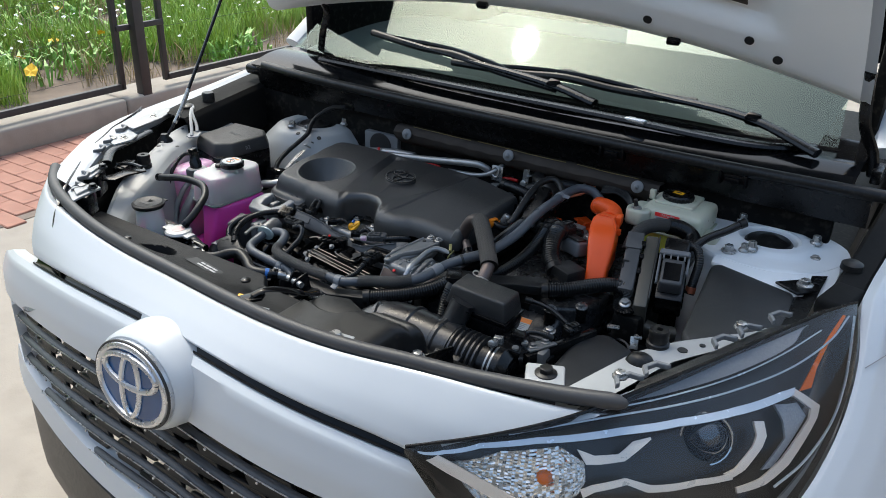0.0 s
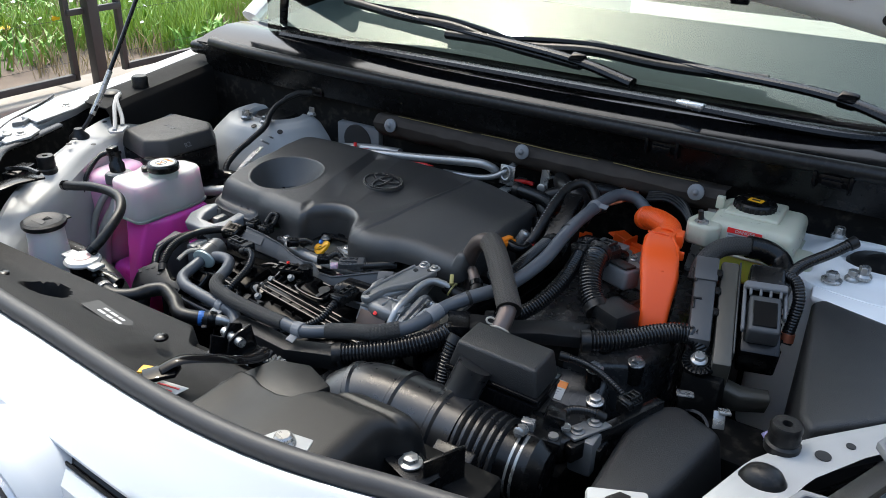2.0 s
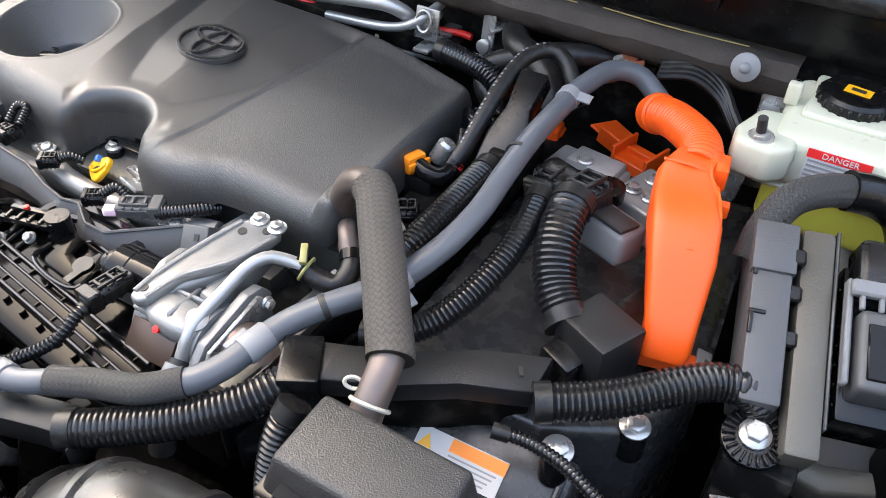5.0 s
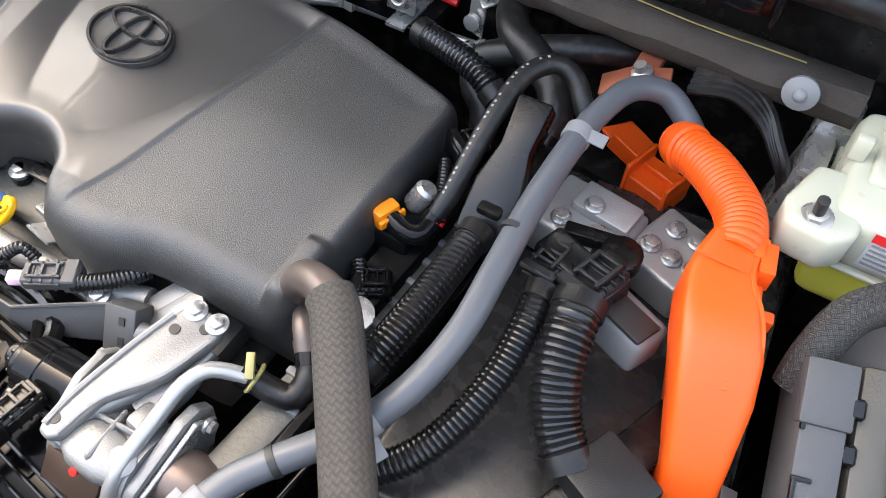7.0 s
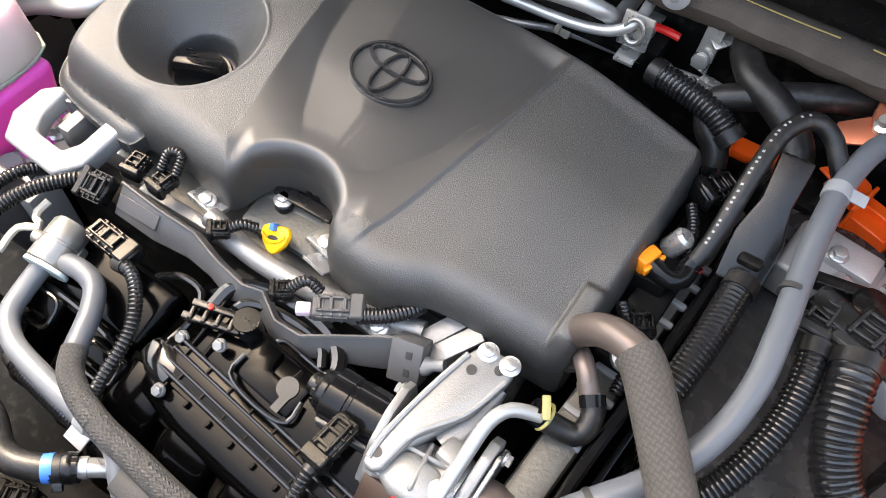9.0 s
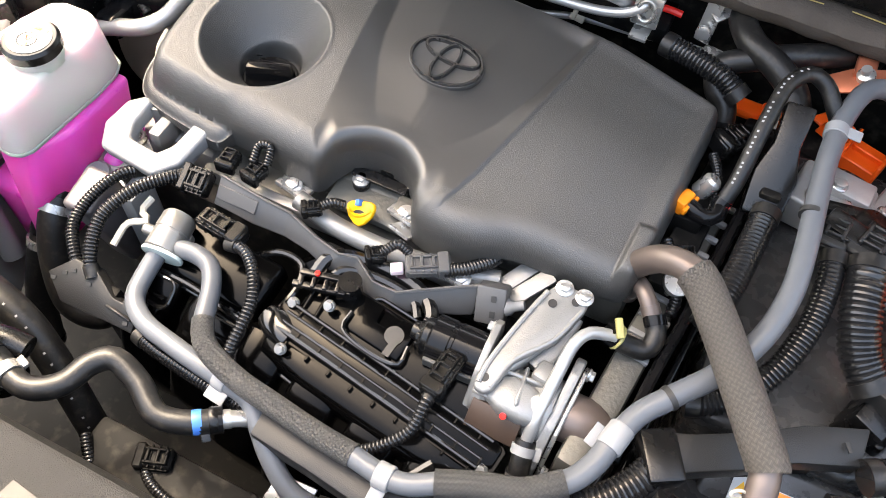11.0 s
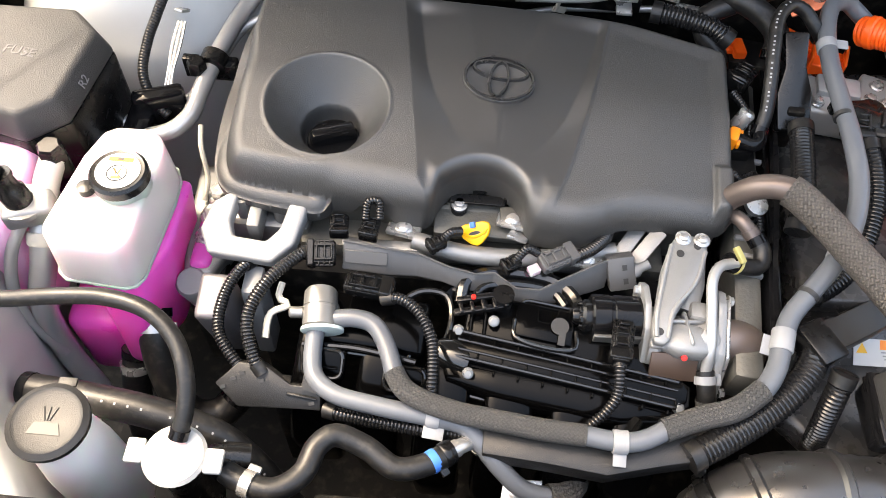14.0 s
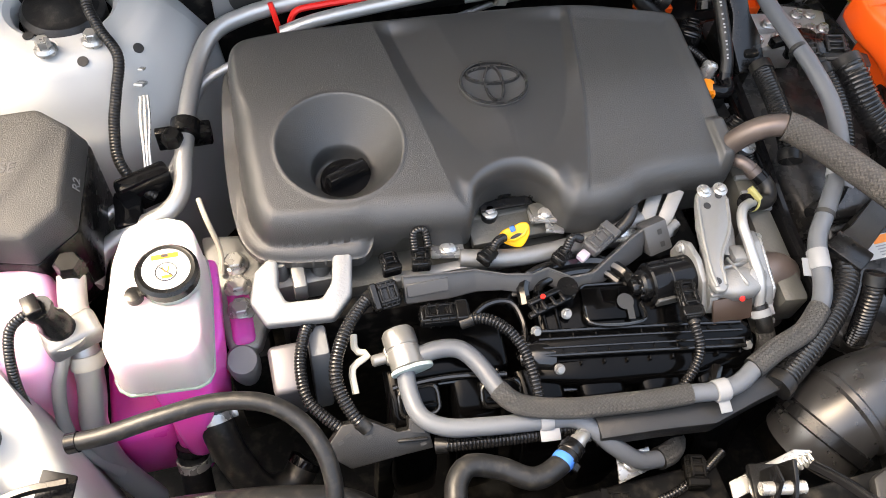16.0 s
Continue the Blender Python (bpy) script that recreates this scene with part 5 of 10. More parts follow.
bcap = part("cap", lathe([(0.029, 0.0), (0.031, 0.002), (0.031, 0.016), (0.028, 0.019), (0.0, 0.019)], pose(0.514, 0.958, 0.973), 36), M_BLACK, brk, "knurled black cap")
for i in range(24):
    part("knurl", box(0.0028, 0.004, 0.013, pose(0.514, 0.958, 0.9755, 0, 0, 15 * i) @ pose(0.0308, 0, 0), 0.001, 1), M_BLACK, bcap)
part("label", box(0.022, 0.014, 0.0006, pose(0.514, 0.958, 0.9919, 0, 0, -8), 0.0), M_YELLOW, bcap)
part("label_mark", box(0.012, 0.005, 0.0004, pose(0.514, 0.958, 0.9926, 0, 0, -8), 0.0), M_INK, bcap)
part("label", box(0.05, 0.0008, 0.034, pose(0.520, 0.8815, 0.938, 0, 0, 0), 0), M_LABELW, brk)

# ---- small helpers for the bay ----
def writing(body, size, m, material, parent, name="lettering"):
    cu = bpy.data.curves.new(name, 'FONT')
    cu.body, cu.size, cu.extrude, cu.align_x, cu.align_y = body, size, 0.0003, 'CENTER', 'CENTER'
    cu.materials.append(material)
    ob = new(name, cu)
    ob.matrix_world = m
    if parent:
        ob.parent = parent
        if parent.parent is None:
            ob.matrix_parent_inverse = Matrix.Translation(-Vector(parent.location))
        ob.matrix_basis = m
    return ob


def rods(*specs):
    return join(*[tube(p, r, 8) for p, r in specs])


def clamp_ring(at, d, r, w=0.005):
    return join(lathe([(r, -w), (r + 0.0012, -w), (r + 0.0012, w), (r, w)], axis(at, d), 20), box(0.006, 0.005, 0.012, axis(Vector(at) + axis(at, d).to_3x3() @ Vector((r + 0.003, 0, -0.006)), d), 0.001))


def hose(label, pts, r, material=None, category="hose", clamps=()):
    t = thing("hose", label, category, "black coolant and air hoses", at=pts[len(pts) // 2])
    path = spline(pts, 0.003)
    for end in (path[:4], path[-4:]):
        part("collar", tube(end, r + 0.001, 16, raw=True), material or M_GLOSS, t)
    part("tube", tube(pts, r, 16), material or M_RUBBER, t)
    for at, d in clamps:
        part("clamp", clamp_ring(at, d, r + 0.0005), M_STEEL, t)
    return t


# ---- intake manifold ----
man = thing("intake_manifold", "shiny black moulded intake manifold with ribbed flange", "manifold", at=(0, 0.5, 0.7))
PL = axis((0.008, 0.503, 0.846), (0, -0.12, 1), (1, -0.145, 0))
part("plenum", loft([(PL @ Vector((-0.120, -0.014, -0.016)), 0.012, 0.008), (PL @ Vector((-0.112, -0.014, -0.018)), 0.024, 0.014), (PL @ Vector((-0.06, -0.016, -0.018)), 0.028, 0.016), (PL @ Vector((0.06, -0.016, -0.018)), 0.028, 0.016), (PL @ Vector((0.112, -0.013, -0.018)), 0.024, 0.014), (PL @ Vector((0.121, -0.012, -0.017)), 0.012, 0.008)], (0, 1, 0.1), 24, 3.0), M_MANI, man, "rounded glossy plenum")
part("flange", prism([(-0.122, -0.006), (-0.114, -0.019), (0.108, -0.021), (0.124, -0.010), (0.124, 0.010), (0.112, 0.018), (-0.116, 0.018), (-0.122, 0.010)], 0.004, PL @ pose(0, 0, -0.006), 0.0012, 1), M_MANI, man)
part("lid_flange", prism([(-0.119, -0.004), (-0.112, -0.015), (0.106, -0.017), (0.120, -0.008), (0.120, 0.009), (0.110, 0.015), (-0.114, 0.015), (-0.119, 0.008)], 0.0045, PL @ pose(0, 0, -0.0005), 0.0015, 2), M_MANI, man)
for y, z, r in ((0.0125, 0.0045, 0.0022), (0.004, 0.0042, 0.0016), (-0.0055, 0.0042, 0.0016), (-0.0135, 0.0038, 0.0022)):
    part("lid_ridge", tube([PL @ Vector(q) for q in ((-0.110, y + 0.001, z), (0.0, y, z), (0.110, y - 0.002, z))], r, 8), M_BEAD, man)
for y, z, r in ((-0.026, -0.006, 0.0022), (-0.036, -0.0125, 0.0018), (-0.0415, -0.022, 0.0025)):
    part("plenum_ridge", tube([PL @ Vector(q) for q in ((-0.104, y + 0.003, z - 0.002), (-0.09, y, z), (0.0, y, z), (0.098, y, z), (0.112, y + 0.004, z - 0.002))], r, 8), M_BEAD, man)
for i in range(9):
    part("lid_tab", box(0.0022, 0.0085, 0.004, PL @ pose(-0.098 + 0.0245 * i, 0.0085, 0.0020), 0.0006, 1), M_MANI, man)
    part("lid_tab", box(0.0022, 0.0085, 0.004, PL @ pose(-0.087 + 0.0245 * i, -0.0098, 0.0018), 0.0006, 1), M_MANI, man)
    part("lid_tab", box(0.0026, 0.006, 0.0075, PL @ pose(-0.093 + 0.0245 * i, -0.0205, -0.005), 0.0008, 1), M_MANI, man)
part("nose_bulge", loft([(PL @ Vector((-0.130, -0.004, -0.012)), 0.004, 0.004), (PL @ Vector((-0.126, -0.006, -0.008)), 0.012, 0.009), (PL @ Vector((-0.114, -0.008, -0.004)), 0.016, 0.011), (PL @ Vector((-0.095, -0.010, -0.006)), 0.016, 0.010)], (0, 1, 0.1), 20, 2.4), M_BEAD, man, "polished rounded end")
for k in (-0.102, -0.088):
    part("end_ridge", box(0.004, 0.046, 0.010, PL @ pose(k, 0.036, -0.002, 6, 0, 6), 0.0015, 1), M_MANI, man)
part("end_panel", box(0.016, 0.044, 0.006, PL @ pose(-0.095, 0.036, -0.004, 6, 0, 6), 0.001, 1), M_MANI, man)
part("upper_deck", box(0.20, 0.055, 0.03, pose(0.005, 0.541, 0.825, 8, 0, -8), 0.008, 3), M_MANI, man)
part("latch_plate", prism([(-0.03, -0.018), (0.03, -0.018), (0.03, 0.018), (0.012, 0.018), (0.010, 0.002), (-0.006, 0.002), (-0.008, 0.018), (-0.03, 0.018)], 0.008, pose(-0.015, 0.545, 0.853, 8, 0, -8), 0.002), M_MANI, man)
for x, y in ((-0.237, 0.505), (-0.172, 0.497), (-0.108, 0.475), (-0.045, 0.466), (0.02, 0.457), (0.08, 0.45)):
    part("runner", loft([((x, y + 0.03, 0.822), 0.024, 0.014), ((x, y + 0.004, 0.815), 0.025, 0.020), ((x - 0.004, y - 0.022, 0.795), 0.025, 0.022), ((x - 0.006, y - 0.04, 0.74), 0.025, 0.022), ((x, y - 0.035, 0.67), 0.024, 0.02)], (1, 0, 0), 24, 4.5), M_MANI, man)
part("rear_runner", rods(*[([(-0.12 + 0.05 * i, 0.575, 0.83 - 0.004 * i), (-0.1 + 0.05 * i, 0.592, 0.834), (-0.06 + 0.05 * i, 0.57, 0.825), (-0.03 + 0.05 * i, 0.54, 0.82)], 0.012) for i in range(3)]), M_MANI, man)
part("deck_plate", box(0.12, 0.06, 0.03, pose(-0.19, 0.545, 0.815, 10, 0, -4), 0.008, 3), M_MANI, man)
fin = part("fin_clip", join(box(0.05, 0.006, 0.006, pose(-0.08, 0.562, 0.868, 0, 0, 14), 0.001), box(0.05, 0.006, 0.006, pose(-0.082, 0.55, 0.864, 0, 0, 14), 0.001), *[box(0.004, 0.016, 0.005, pose(-0.1 + 0.011 * i, 0.551 + 0.0028 * i, 0.867, 0, 0, 14), 0.001) for i in range(5)], lathe([(0.011, -0.02), (0.011, 0.012), (0.0, 0.012)], pose(-0.058, 0.566, 0.862), 16)), M_BLACK, man)
part("red_dot", lathe([(0.0026, 0), (0.0026, 0.0025), (0, 0.003)], pose(-0.088, 0.559, 0.874), 10), M_RED, man)
for p in ((-0.066, 0.541, 0.862), (-0.1, 0.533, 0.852), (-0.088, 0.49, 0.846), (0.118, 0.474, 0.842)):
    part("bolt", hexbolt(p, 0.0045, (0, -0.6, 0.8), 0.006, 1.3), M_ALU, man)
plug("plug", 0.044, 0.022, 0.018, pose(0.058, 0.52, 0.872, -6, 0, 82), M_BLACK, man)
part("hook", tube([(-0.283, 0.568, 0.855), (-0.284, 0.552, 0.852), (-0.272, 0.546, 0.851), (-0.29, 0.536, 0.848), (-0.292, 0.512, 0.84)], 0.0036, 8), M_CREAM, man, "cream plastic stub pipe")

# arched tubes, and thin beads added along edges to draw highlight lines
for pts, r in (
    ([(-0.10, 0.566, 0.848), (-0.095, 0.59, 0.853), (-0.06, 0.604, 0.852), (0.0, 0.598, 0.85), (0.02, 0.575, 0.85), (0.015, 0.555, 0.852)], 0.007),
    ([(-0.085, 0.566, 0.846), (-0.08, 0.583, 0.85), (-0.055, 0.592, 0.85), (-0.005, 0.588, 0.848), (0.008, 0.572, 0.848)], 0.005),
    ([(-0.165, 0.562, 0.842), (-0.14, 0.575, 0.85), (-0.115, 0.572, 0.85), (-0.108, 0.55, 0.846), (-0.112, 0.525, 0.842)], 0.0035),
    ([(-0.255, 0.512, 0.834), (-0.2, 0.51, 0.838), (-0.14, 0.5, 0.838)], 0.0032),
    ([(-0.045, 0.545, 0.862), (-0.045, 0.527, 0.861), (0.015, 0.518, 0.861), (0.016, 0.537, 0.862)], 0.0022),
    ([(0.08, 0.46, 0.836), (0.06, 0.435, 0.83), (0.02, 0.425, 0.815), (-0.04, 0.43, 0.81)], 0.006),
):
    part("edge_bead", tube(pts, r, 8), M_BEAD, man)
def rimmed(w, d, m, r=0.0022):
    """A shallow moulded pan: rounded plate with a raised bead round it."""
    loop = [m @ Vector((sx * (w / 2 - 0.008) + 0.008 * math.cos(a), sy * (d / 2 - 0.008) + 0.008 * math.sin(a), 0)) for sx, sy, a0 in ((1, 1, 0), (-1, 1, 90), (-1, -1, 180), (1, -1, 270)) for a in [math.radians(a0 + 18 * k) for k in range(6)]]
    return tube(loop + loop[:1], r, 8, raw=True)


for x, y, z, w, d, tilt, yaw in ((-0.185, 0.528, 0.836, 0.085, 0.05, 14, -4), (-0.150, 0.483, 0.833, 0.045, 0.03, 30, -4), (-0.232, 0.494, 0.832, 0.045, 0.034, 30, -2), (0.012, 0.548, 0.8445, 0.11, 0.05, 8, -8)):
    RM = pose(x, y, z, tilt, 0, yaw)
    pan = part("runner_pan", box(w, d, 0.012, RM @ pose(0, 0, -0.012), 0.005, 3), M_MANI, man)
    part("pan_bead", rimmed(w - 0.006, d - 0.006, RM @ pose(0, 0, 0.0008)), M_BEAD, pan)
    part("pan_rib", box(w * 0.7, 0.003, 0.004, RM @ pose(0, -0.004, 0.001), 0.001, 1), M_MANI, pan)
part("keyhole", join(lathe([(0.009, 0), (0.009, 0.0008), (0, 0.0008)], pose(0.0, 0.541, 0.8625, 8, 0, -8), 18), box(0.007, 0.016, 0.0008, pose(0.002, 0.529, 0.861, 8, 0, -8), 0)), M_INK, man)

# ---- throttle, recirculation valve and strap ----
thr = thing("throttle_body", "bright cast aluminium valve body with black motor", "valve", at=(0.12, 0.55, 0.7))
T_M = axis((0.03, 0.556, 0.862), (1, 0.03, 0))
motor = part("motor", lathe([(0.0205, 0.0), (0.0225, 0.002), (0.0225, 0.018), (0.0215, 0.019), (0.0215, 0.022), (0.0225, 0.023), (0.0225, 0.05), (0.0, 0.05)], T_M, 32), M_GLOSS, thr, "black motor drum")
part("end_cap", lathe([(0.0, -0.018), (0.008, -0.018), (0.009, -0.016), (0.009, -0.010), (0.014, -0.009), (0.0165, -0.006), (0.0165, 0.001)], T_M, 24), M_BLACK, motor)
for a in range(0, 360, 45):
    part("vane", box(0.003, 0.007, 0.010, T_M @ pose(0, 0, 0, 0, 0, a) @ pose(0.0125, 0, -0.012), 0.001, 1), M_BLACK, motor)
part("top_strip", box(0.012, 0.05, 0.004, T_M @ pose(0.022, 0.0, 0.027, 0, 0, 90) @ pose(0, 0, 0, 90, 0, 0), 0.001, 1), M_DULL, motor)
part("disc", prism([(0.044, 0.012), (0.034, 0.026), (0.012, 0.031), (-0.012, 0.024), (-0.040, -0.006), (-0.056, -0.028), (-0.046, -0.040), (0.02, -0.036), (0.044, -0.012)], 0.007, axis((0.079, 0.550, 0.860), (1, 0.03, 0.0), (0, 1, 0.12)), 0.0018, 2), M_CAST, thr, "thin cast flange plate")
for a, b in ((0.034, 0.014), (-0.044, -0.028), (0.030, -0.022)):
    part("flange_bolt", hexbolt(axis((0.0785, 0.550, 0.860), (1, 0.03, 0.0), (0, 1, 0.12)) @ Vector((a, b, 0.001)), 0.0045, (-1, 0, 0), 0.006, 1.4), M_STEEL, thr)
body = part("body", lathe([(0.030, -0.002), (0.031, 0.006), (0.027, 0.012), (0.0245, 0.03), (0.026, 0.044), (0.031, 0.054), (0.031, 0.064)], axis((0.088, 0.543, 0.853), (1, -0.03, 0)), 30), M_CAST, thr, "bright cast valve body")
part("boss", loft([((0.100, 0.532, 0.872), 0.012, 0.010), ((0.112, 0.530, 0.875), 0.017, 0.012), ((0.130, 0.529, 0.874), 0.017, 0.012), ((0.146, 0.530, 0.870), 0.013, 0.010)], (0, 1, 0), 20, 3.0), M_CAST, body)
part("boss", box(0.02, 0.022, 0.020, pose(0.135, 0.558, 0.866, -10, 0, -8), 0.005, 2), M_CAST, body)
part("boss", lathe([(0.010, -0.02), (0.010, 0.006), (0.006, 0.008), (0.0, 0.008)], axis((0.142, 0.532, 0.878), (0.1, -0.3, 1)), 18), M_CAST, body)
part("rib", box(0.05, 0.004, 0.012, pose(0.115, 0.546, 0.872, -10, 0, 4), 0.0015, 1), M_CAST, body)
part("rib", box(0.004, 0.04, 0.012, pose(0.122, 0.538, 0.874, -10, 0, 6), 0.0015, 1), M_CAST, body)
R_F = axis((0.152, 0.543, 0.855), (1, -0.05, 0.0), (0, 1, 0.16))
part("flange", prism([(-0.058, -0.030), (-0.050, -0.038), (0.028, -0.034), (0.046, -0.016), (0.052, 0.010), (0.044, 0.024), (0.030, 0.028), (-0.020, 0.022), (-0.052, -0.004)], 0.009, R_F, 0.002, 2), M_CAST, thr, "thin cast flange plate")
part("flange_edge", prism([(-0.056, -0.030), (0.028, -0.030), (0.048, 0.006), (0.036, 0.024), (-0.022, 0.018)], 0.004, R_F @ pose(0, 0, 0.010), 0.001, 1), M_STEEL, thr)
for a, b in ((0.040, 0.012), (-0.046, -0.020), (0.022, -0.026)):
    part("flange_bolt", hexbolt(R_F @ Vector((a, b, 0.014)), 0.0048, (1, 0, 0), 0.006, 1.3), M_STEEL, thr)
# the arm that braces the body to the head
A_M = axis((0.112, 0.580, 0.8855), (0.0, -0.085, 1), (1, 0, 0))
arm = part("arm", prism([(-0.006, 0.044), (0.0, 0.056), (0.008, 0.060), (0.026, 0.059), (0.033, 0.050), (0.032, 0.040), (0.021, 0.006), (-0.004, -0.026), (-0.011, -0.058), (-0.017, -0.063), (-0.026, -0.061), (-0.028, -0.050), (-0.026, -0.036), (-0.016, 0.016)], 0.010, A_M, 0.003, 3), M_CAST, thr, "bright cast arm with a ribbed edge")
part("edge_rib", tube([A_M @ Vector(q) for q in ((-0.004, 0.046, 0.010), (-0.013, 0.014, 0.010), (-0.0235, -0.038, 0.010), (-0.024, -0.056, 0.010))], 0.0026, 8), M_CAST, arm)
part("edge_rib", tube([A_M @ Vector(q) for q in ((0.030, 0.042, 0.009), (0.018, 0.007, 0.009), (-0.006, -0.026, 0.009), (-0.0135, -0.056, 0.009))], 0.0024, 8), M_CAST, arm)
part("web", loft([(A_M @ Vector((0.012, 0.036, -0.006)), 0.014, 0.006), (A_M @ Vector((0.004, 0.004, -0.010)), 0.011, 0.012), (A_M @ Vector((-0.012, -0.03, -0.014)), 0.008, 0.018), (A_M @ Vector((-0.019, -0.055, -0.018)), 0.007, 0.022)], (1, 0, 0), 18, 4.0), M_CAST, arm)
part("web", loft([(A_M @ Vector((0.028, 0.040, -0.006)), 0.006, 0.006), (A_M @ Vector((0.024, 0.012, -0.012)), 0.008, 0.010), (A_M @ Vector((0.014, -0.016, -0.018)), 0.010, 0.014)], (1, 0, 0), 18, 4.0), M_CAST, arm)
for p in ((0.004, 0.037), (0.022, 0.047), (-0.021, -0.050)):
    part("hole", lathe([(0.0040, 0), (0.0040, 0.0008), (0, 0.0008)], A_M @ pose(*p, 0.0100), 14), M_INK, arm)
for p in ((0.008, 0.055), (0.027, 0.054)):
    part("bolt", hexbolt(A_M @ Vector((*p, 0.010)), 0.0055, (0, -0.085, 1)), M_STEEL, thr)
part("tag", box(0.046, 0.028, 0.004, pose(0.111, 0.511, 0.858, 50, 0, 0), 0.001), M_HOUSEBR, thr, "brown stamped plate with a red dot")
part("tag_dot", lathe([(0.0030, 0), (0.0030, 0.003), (0, 0.0035)], axis((0.1175, 0.513, 0.874), (0, -0.7, 0.7)), 12), M_RED, thr)
part("tag_ledge", box(0.052, 0.006, 0.007, pose(0.111, 0.5235, 0.872, 20, 0, 0), 0.0015, 1), M_CAST, thr)
part("coolant_pipe", tube([(0.143, 0.505, 0.855), (0.143, 0.525, 0.880), (0.1445, 0.56, 0.890), (0.147, 0.590, 0.896), (0.154, 0.604, 0.897), (0.166, 0.612, 0.893), (0.176, 0.616, 0.889)], 0.0056, 12), M_PIPE, thr, "bare steel coolant pipe")
part("elbow", tube([(0.158, 0.545, 0.852), (0.178, 0.546, 0.853), (0.193, 0.544, 0.846), (0.199, 0.537, 0.82), (0.196, 0.53, 0.78)], 0.0225, 20, flat=0.95), M_BROWN, thr)
part("stub_hose", tube([(0.1425, 0.508, 0.858), (0.146, 0.490, 0.846), (0.149, 0.478, 0.83), (0.15, 0.468, 0.80)], 0.0092, 14), M_RUBBER, thr)
part("stub_sleeve", tube([(0.146, 0.486, 0.842), (0.149, 0.476, 0.828), (0.15, 0.466, 0.80)], 0.0102, 14), M_BRAIDS, thr)
part("stub_clamp", clamp_ring((0.1435, 0.501, 0.853), (0.1, -0.8, -0.5), 0.0095, 0.004), M_TAPE, thr)
part("bracket", box(0.016, 0.05, 0.004, pose(0.09, 0.638, 0.868, 25, 0, -40), 0.001), M_ALU, thr)
part("bracket", box(0.016, 0.05, 0.004, pose(0.075, 0.65, 0.862, 20, 0, -35), 0.001), M_ALU, thr)
part("nipple", lathe([(0.005, 0), (0.008, 0.004), (0.008, 0.012), (0.005, 0.016), (0.005, 0.026), (0, 0.026)], axis((0.07, 0.61, 0.86), (0.7, 0.3, 0.3)), 12), M_GREYPL, thr)
part("leg", box(0.05, 0.04, 0.16, pose(0.11, 0.55, 0.68), 0.005), M_OLIVE, thr)
hose("short black rubber hose with a yellow clamp and a blue mark", [(0.168, 0.618, 0.888), (0.188, 0.62, 0.878), (0.205, 0.624, 0.876), (0.208, 0.638, 0.882), (0.2, 0.652, 0.888)], 0.0092, clamps=())
part("sensor_plate", join(box(0.006, 0.018, 0.006, pose(0.176, 0.621, 0.896, 20, 0, 30), 0.001), tube(ellipse_loop(0.0102, 0.0102, axis((0.178, 0.6195, 0.884), (1, 0.1, -0.5))), 0.0016, 6, raw=True, caps=False)), mat("pale yellow clamp", (0.3, 0.27, 0.1), 0.4), thr)
hose("bare steel water pipe behind the valve", [(0.198, 0.652, 0.888), (0.187, 0.664, 0.895), (0.178, 0.676, 0.89), (0.172, 0.68, 0.86)], 0.0078, M_BROWN, "pipe")

# engine flank by the gearbox
part("side_casting", box(0.03, 0.40, 0.05, pose(0.205, 0.70, 0.815, 0, 0, -6), 0.006), M_OLIVE, engine)
for i in range(10):
    part("side_rib", box(0.03, 0.006, 0.006, pose(0.2 - 0.003 + 0.004 * i * 0.7, 0.62 + 0.022 * i, 0.862, 0, 0, -6), 0.0015), M_GREYPL, engine)
part("side_channel", join(box(0.006, 0.44, 0.06, pose(0.228, 0.70, 0.81, 0, 0, -6), 0.002), box(0.006, 0.44, 0.04, pose(0.243, 0.70, 0.81, 0, 0, -6), 0.002), tube([(0.213, 0.52, 0.868), (0.218, 0.6, 0.872), (0.228, 0.68, 0.88), (0.238, 0.78, 0.89), (0.243, 0.86, 0.9)], 0.005, 6)), M_GLOSS, engine)
D_M = axis((-0.0905, 0.639, 0.869), (-0.36, -0.62, 0.70), (1, 0, 0.5))
dip = part("dipstick", prism([(-0.0175, 0.004), (-0.0165, 0.009), (-0.011, 0.0115), (0.011, 0.0115), (0.0165, 0.009), (0.0175, 0.004), (0.014, -0.004), (0.006, -0.011), (0.0, -0.0135), (-0.006, -0.011), (-0.014, -0.004)], 0.006, D_M @ pose(0, 0, -0.006), 0.0018, 3), M_YELLOW, engine, "yellow dipstick grip with a blue mark")
part("grip_ridge", tube([D_M @ Vector(q) for q in ((-0.0145, 0.003, 0.0), (-0.007, -0.002, 0.0012), (0.007, -0.002, 0.0012), (0.0145, 0.003, 0.0))], 0.0016, 8), M_YELLOW, dip)
part("grip_slot", prism([(0.0075 * math.cos(a), -0.001 + 0.0036 * math.sin(a)) for a in [math.tau * i / 20 for i in range(20)]], 0.0004, D_M, 0), M_INK, dip)
part("blue_mark", box(0.0055, 0.0065, 0.0065, D_M @ pose(0, 0.0095, -0.002), 0.001), M_BLUE, dip)
part("arch_plate", join(box(0.1, 0.05, 0.012, pose(-0.085, 0.672, 0.845, 6, 0, 0), 0.003), box(0.03, 0.02, 0.02, pose(-0.05, 0.668, 0.85), 0.003)), M_OLIVE, engine)
part("arch_frame", join(box(0.06, 0.004, 0.012, pose(-0.085, 0.694, 0.862), 0.001), box(0.012, 0.012, 0.018, pose(-0.056, 0.688, 0.858), 0.002), box(0.06, 0.012, 0.004, pose(-0.09, 0.682, 0.868), 0.001)), M_BLACK, engine)
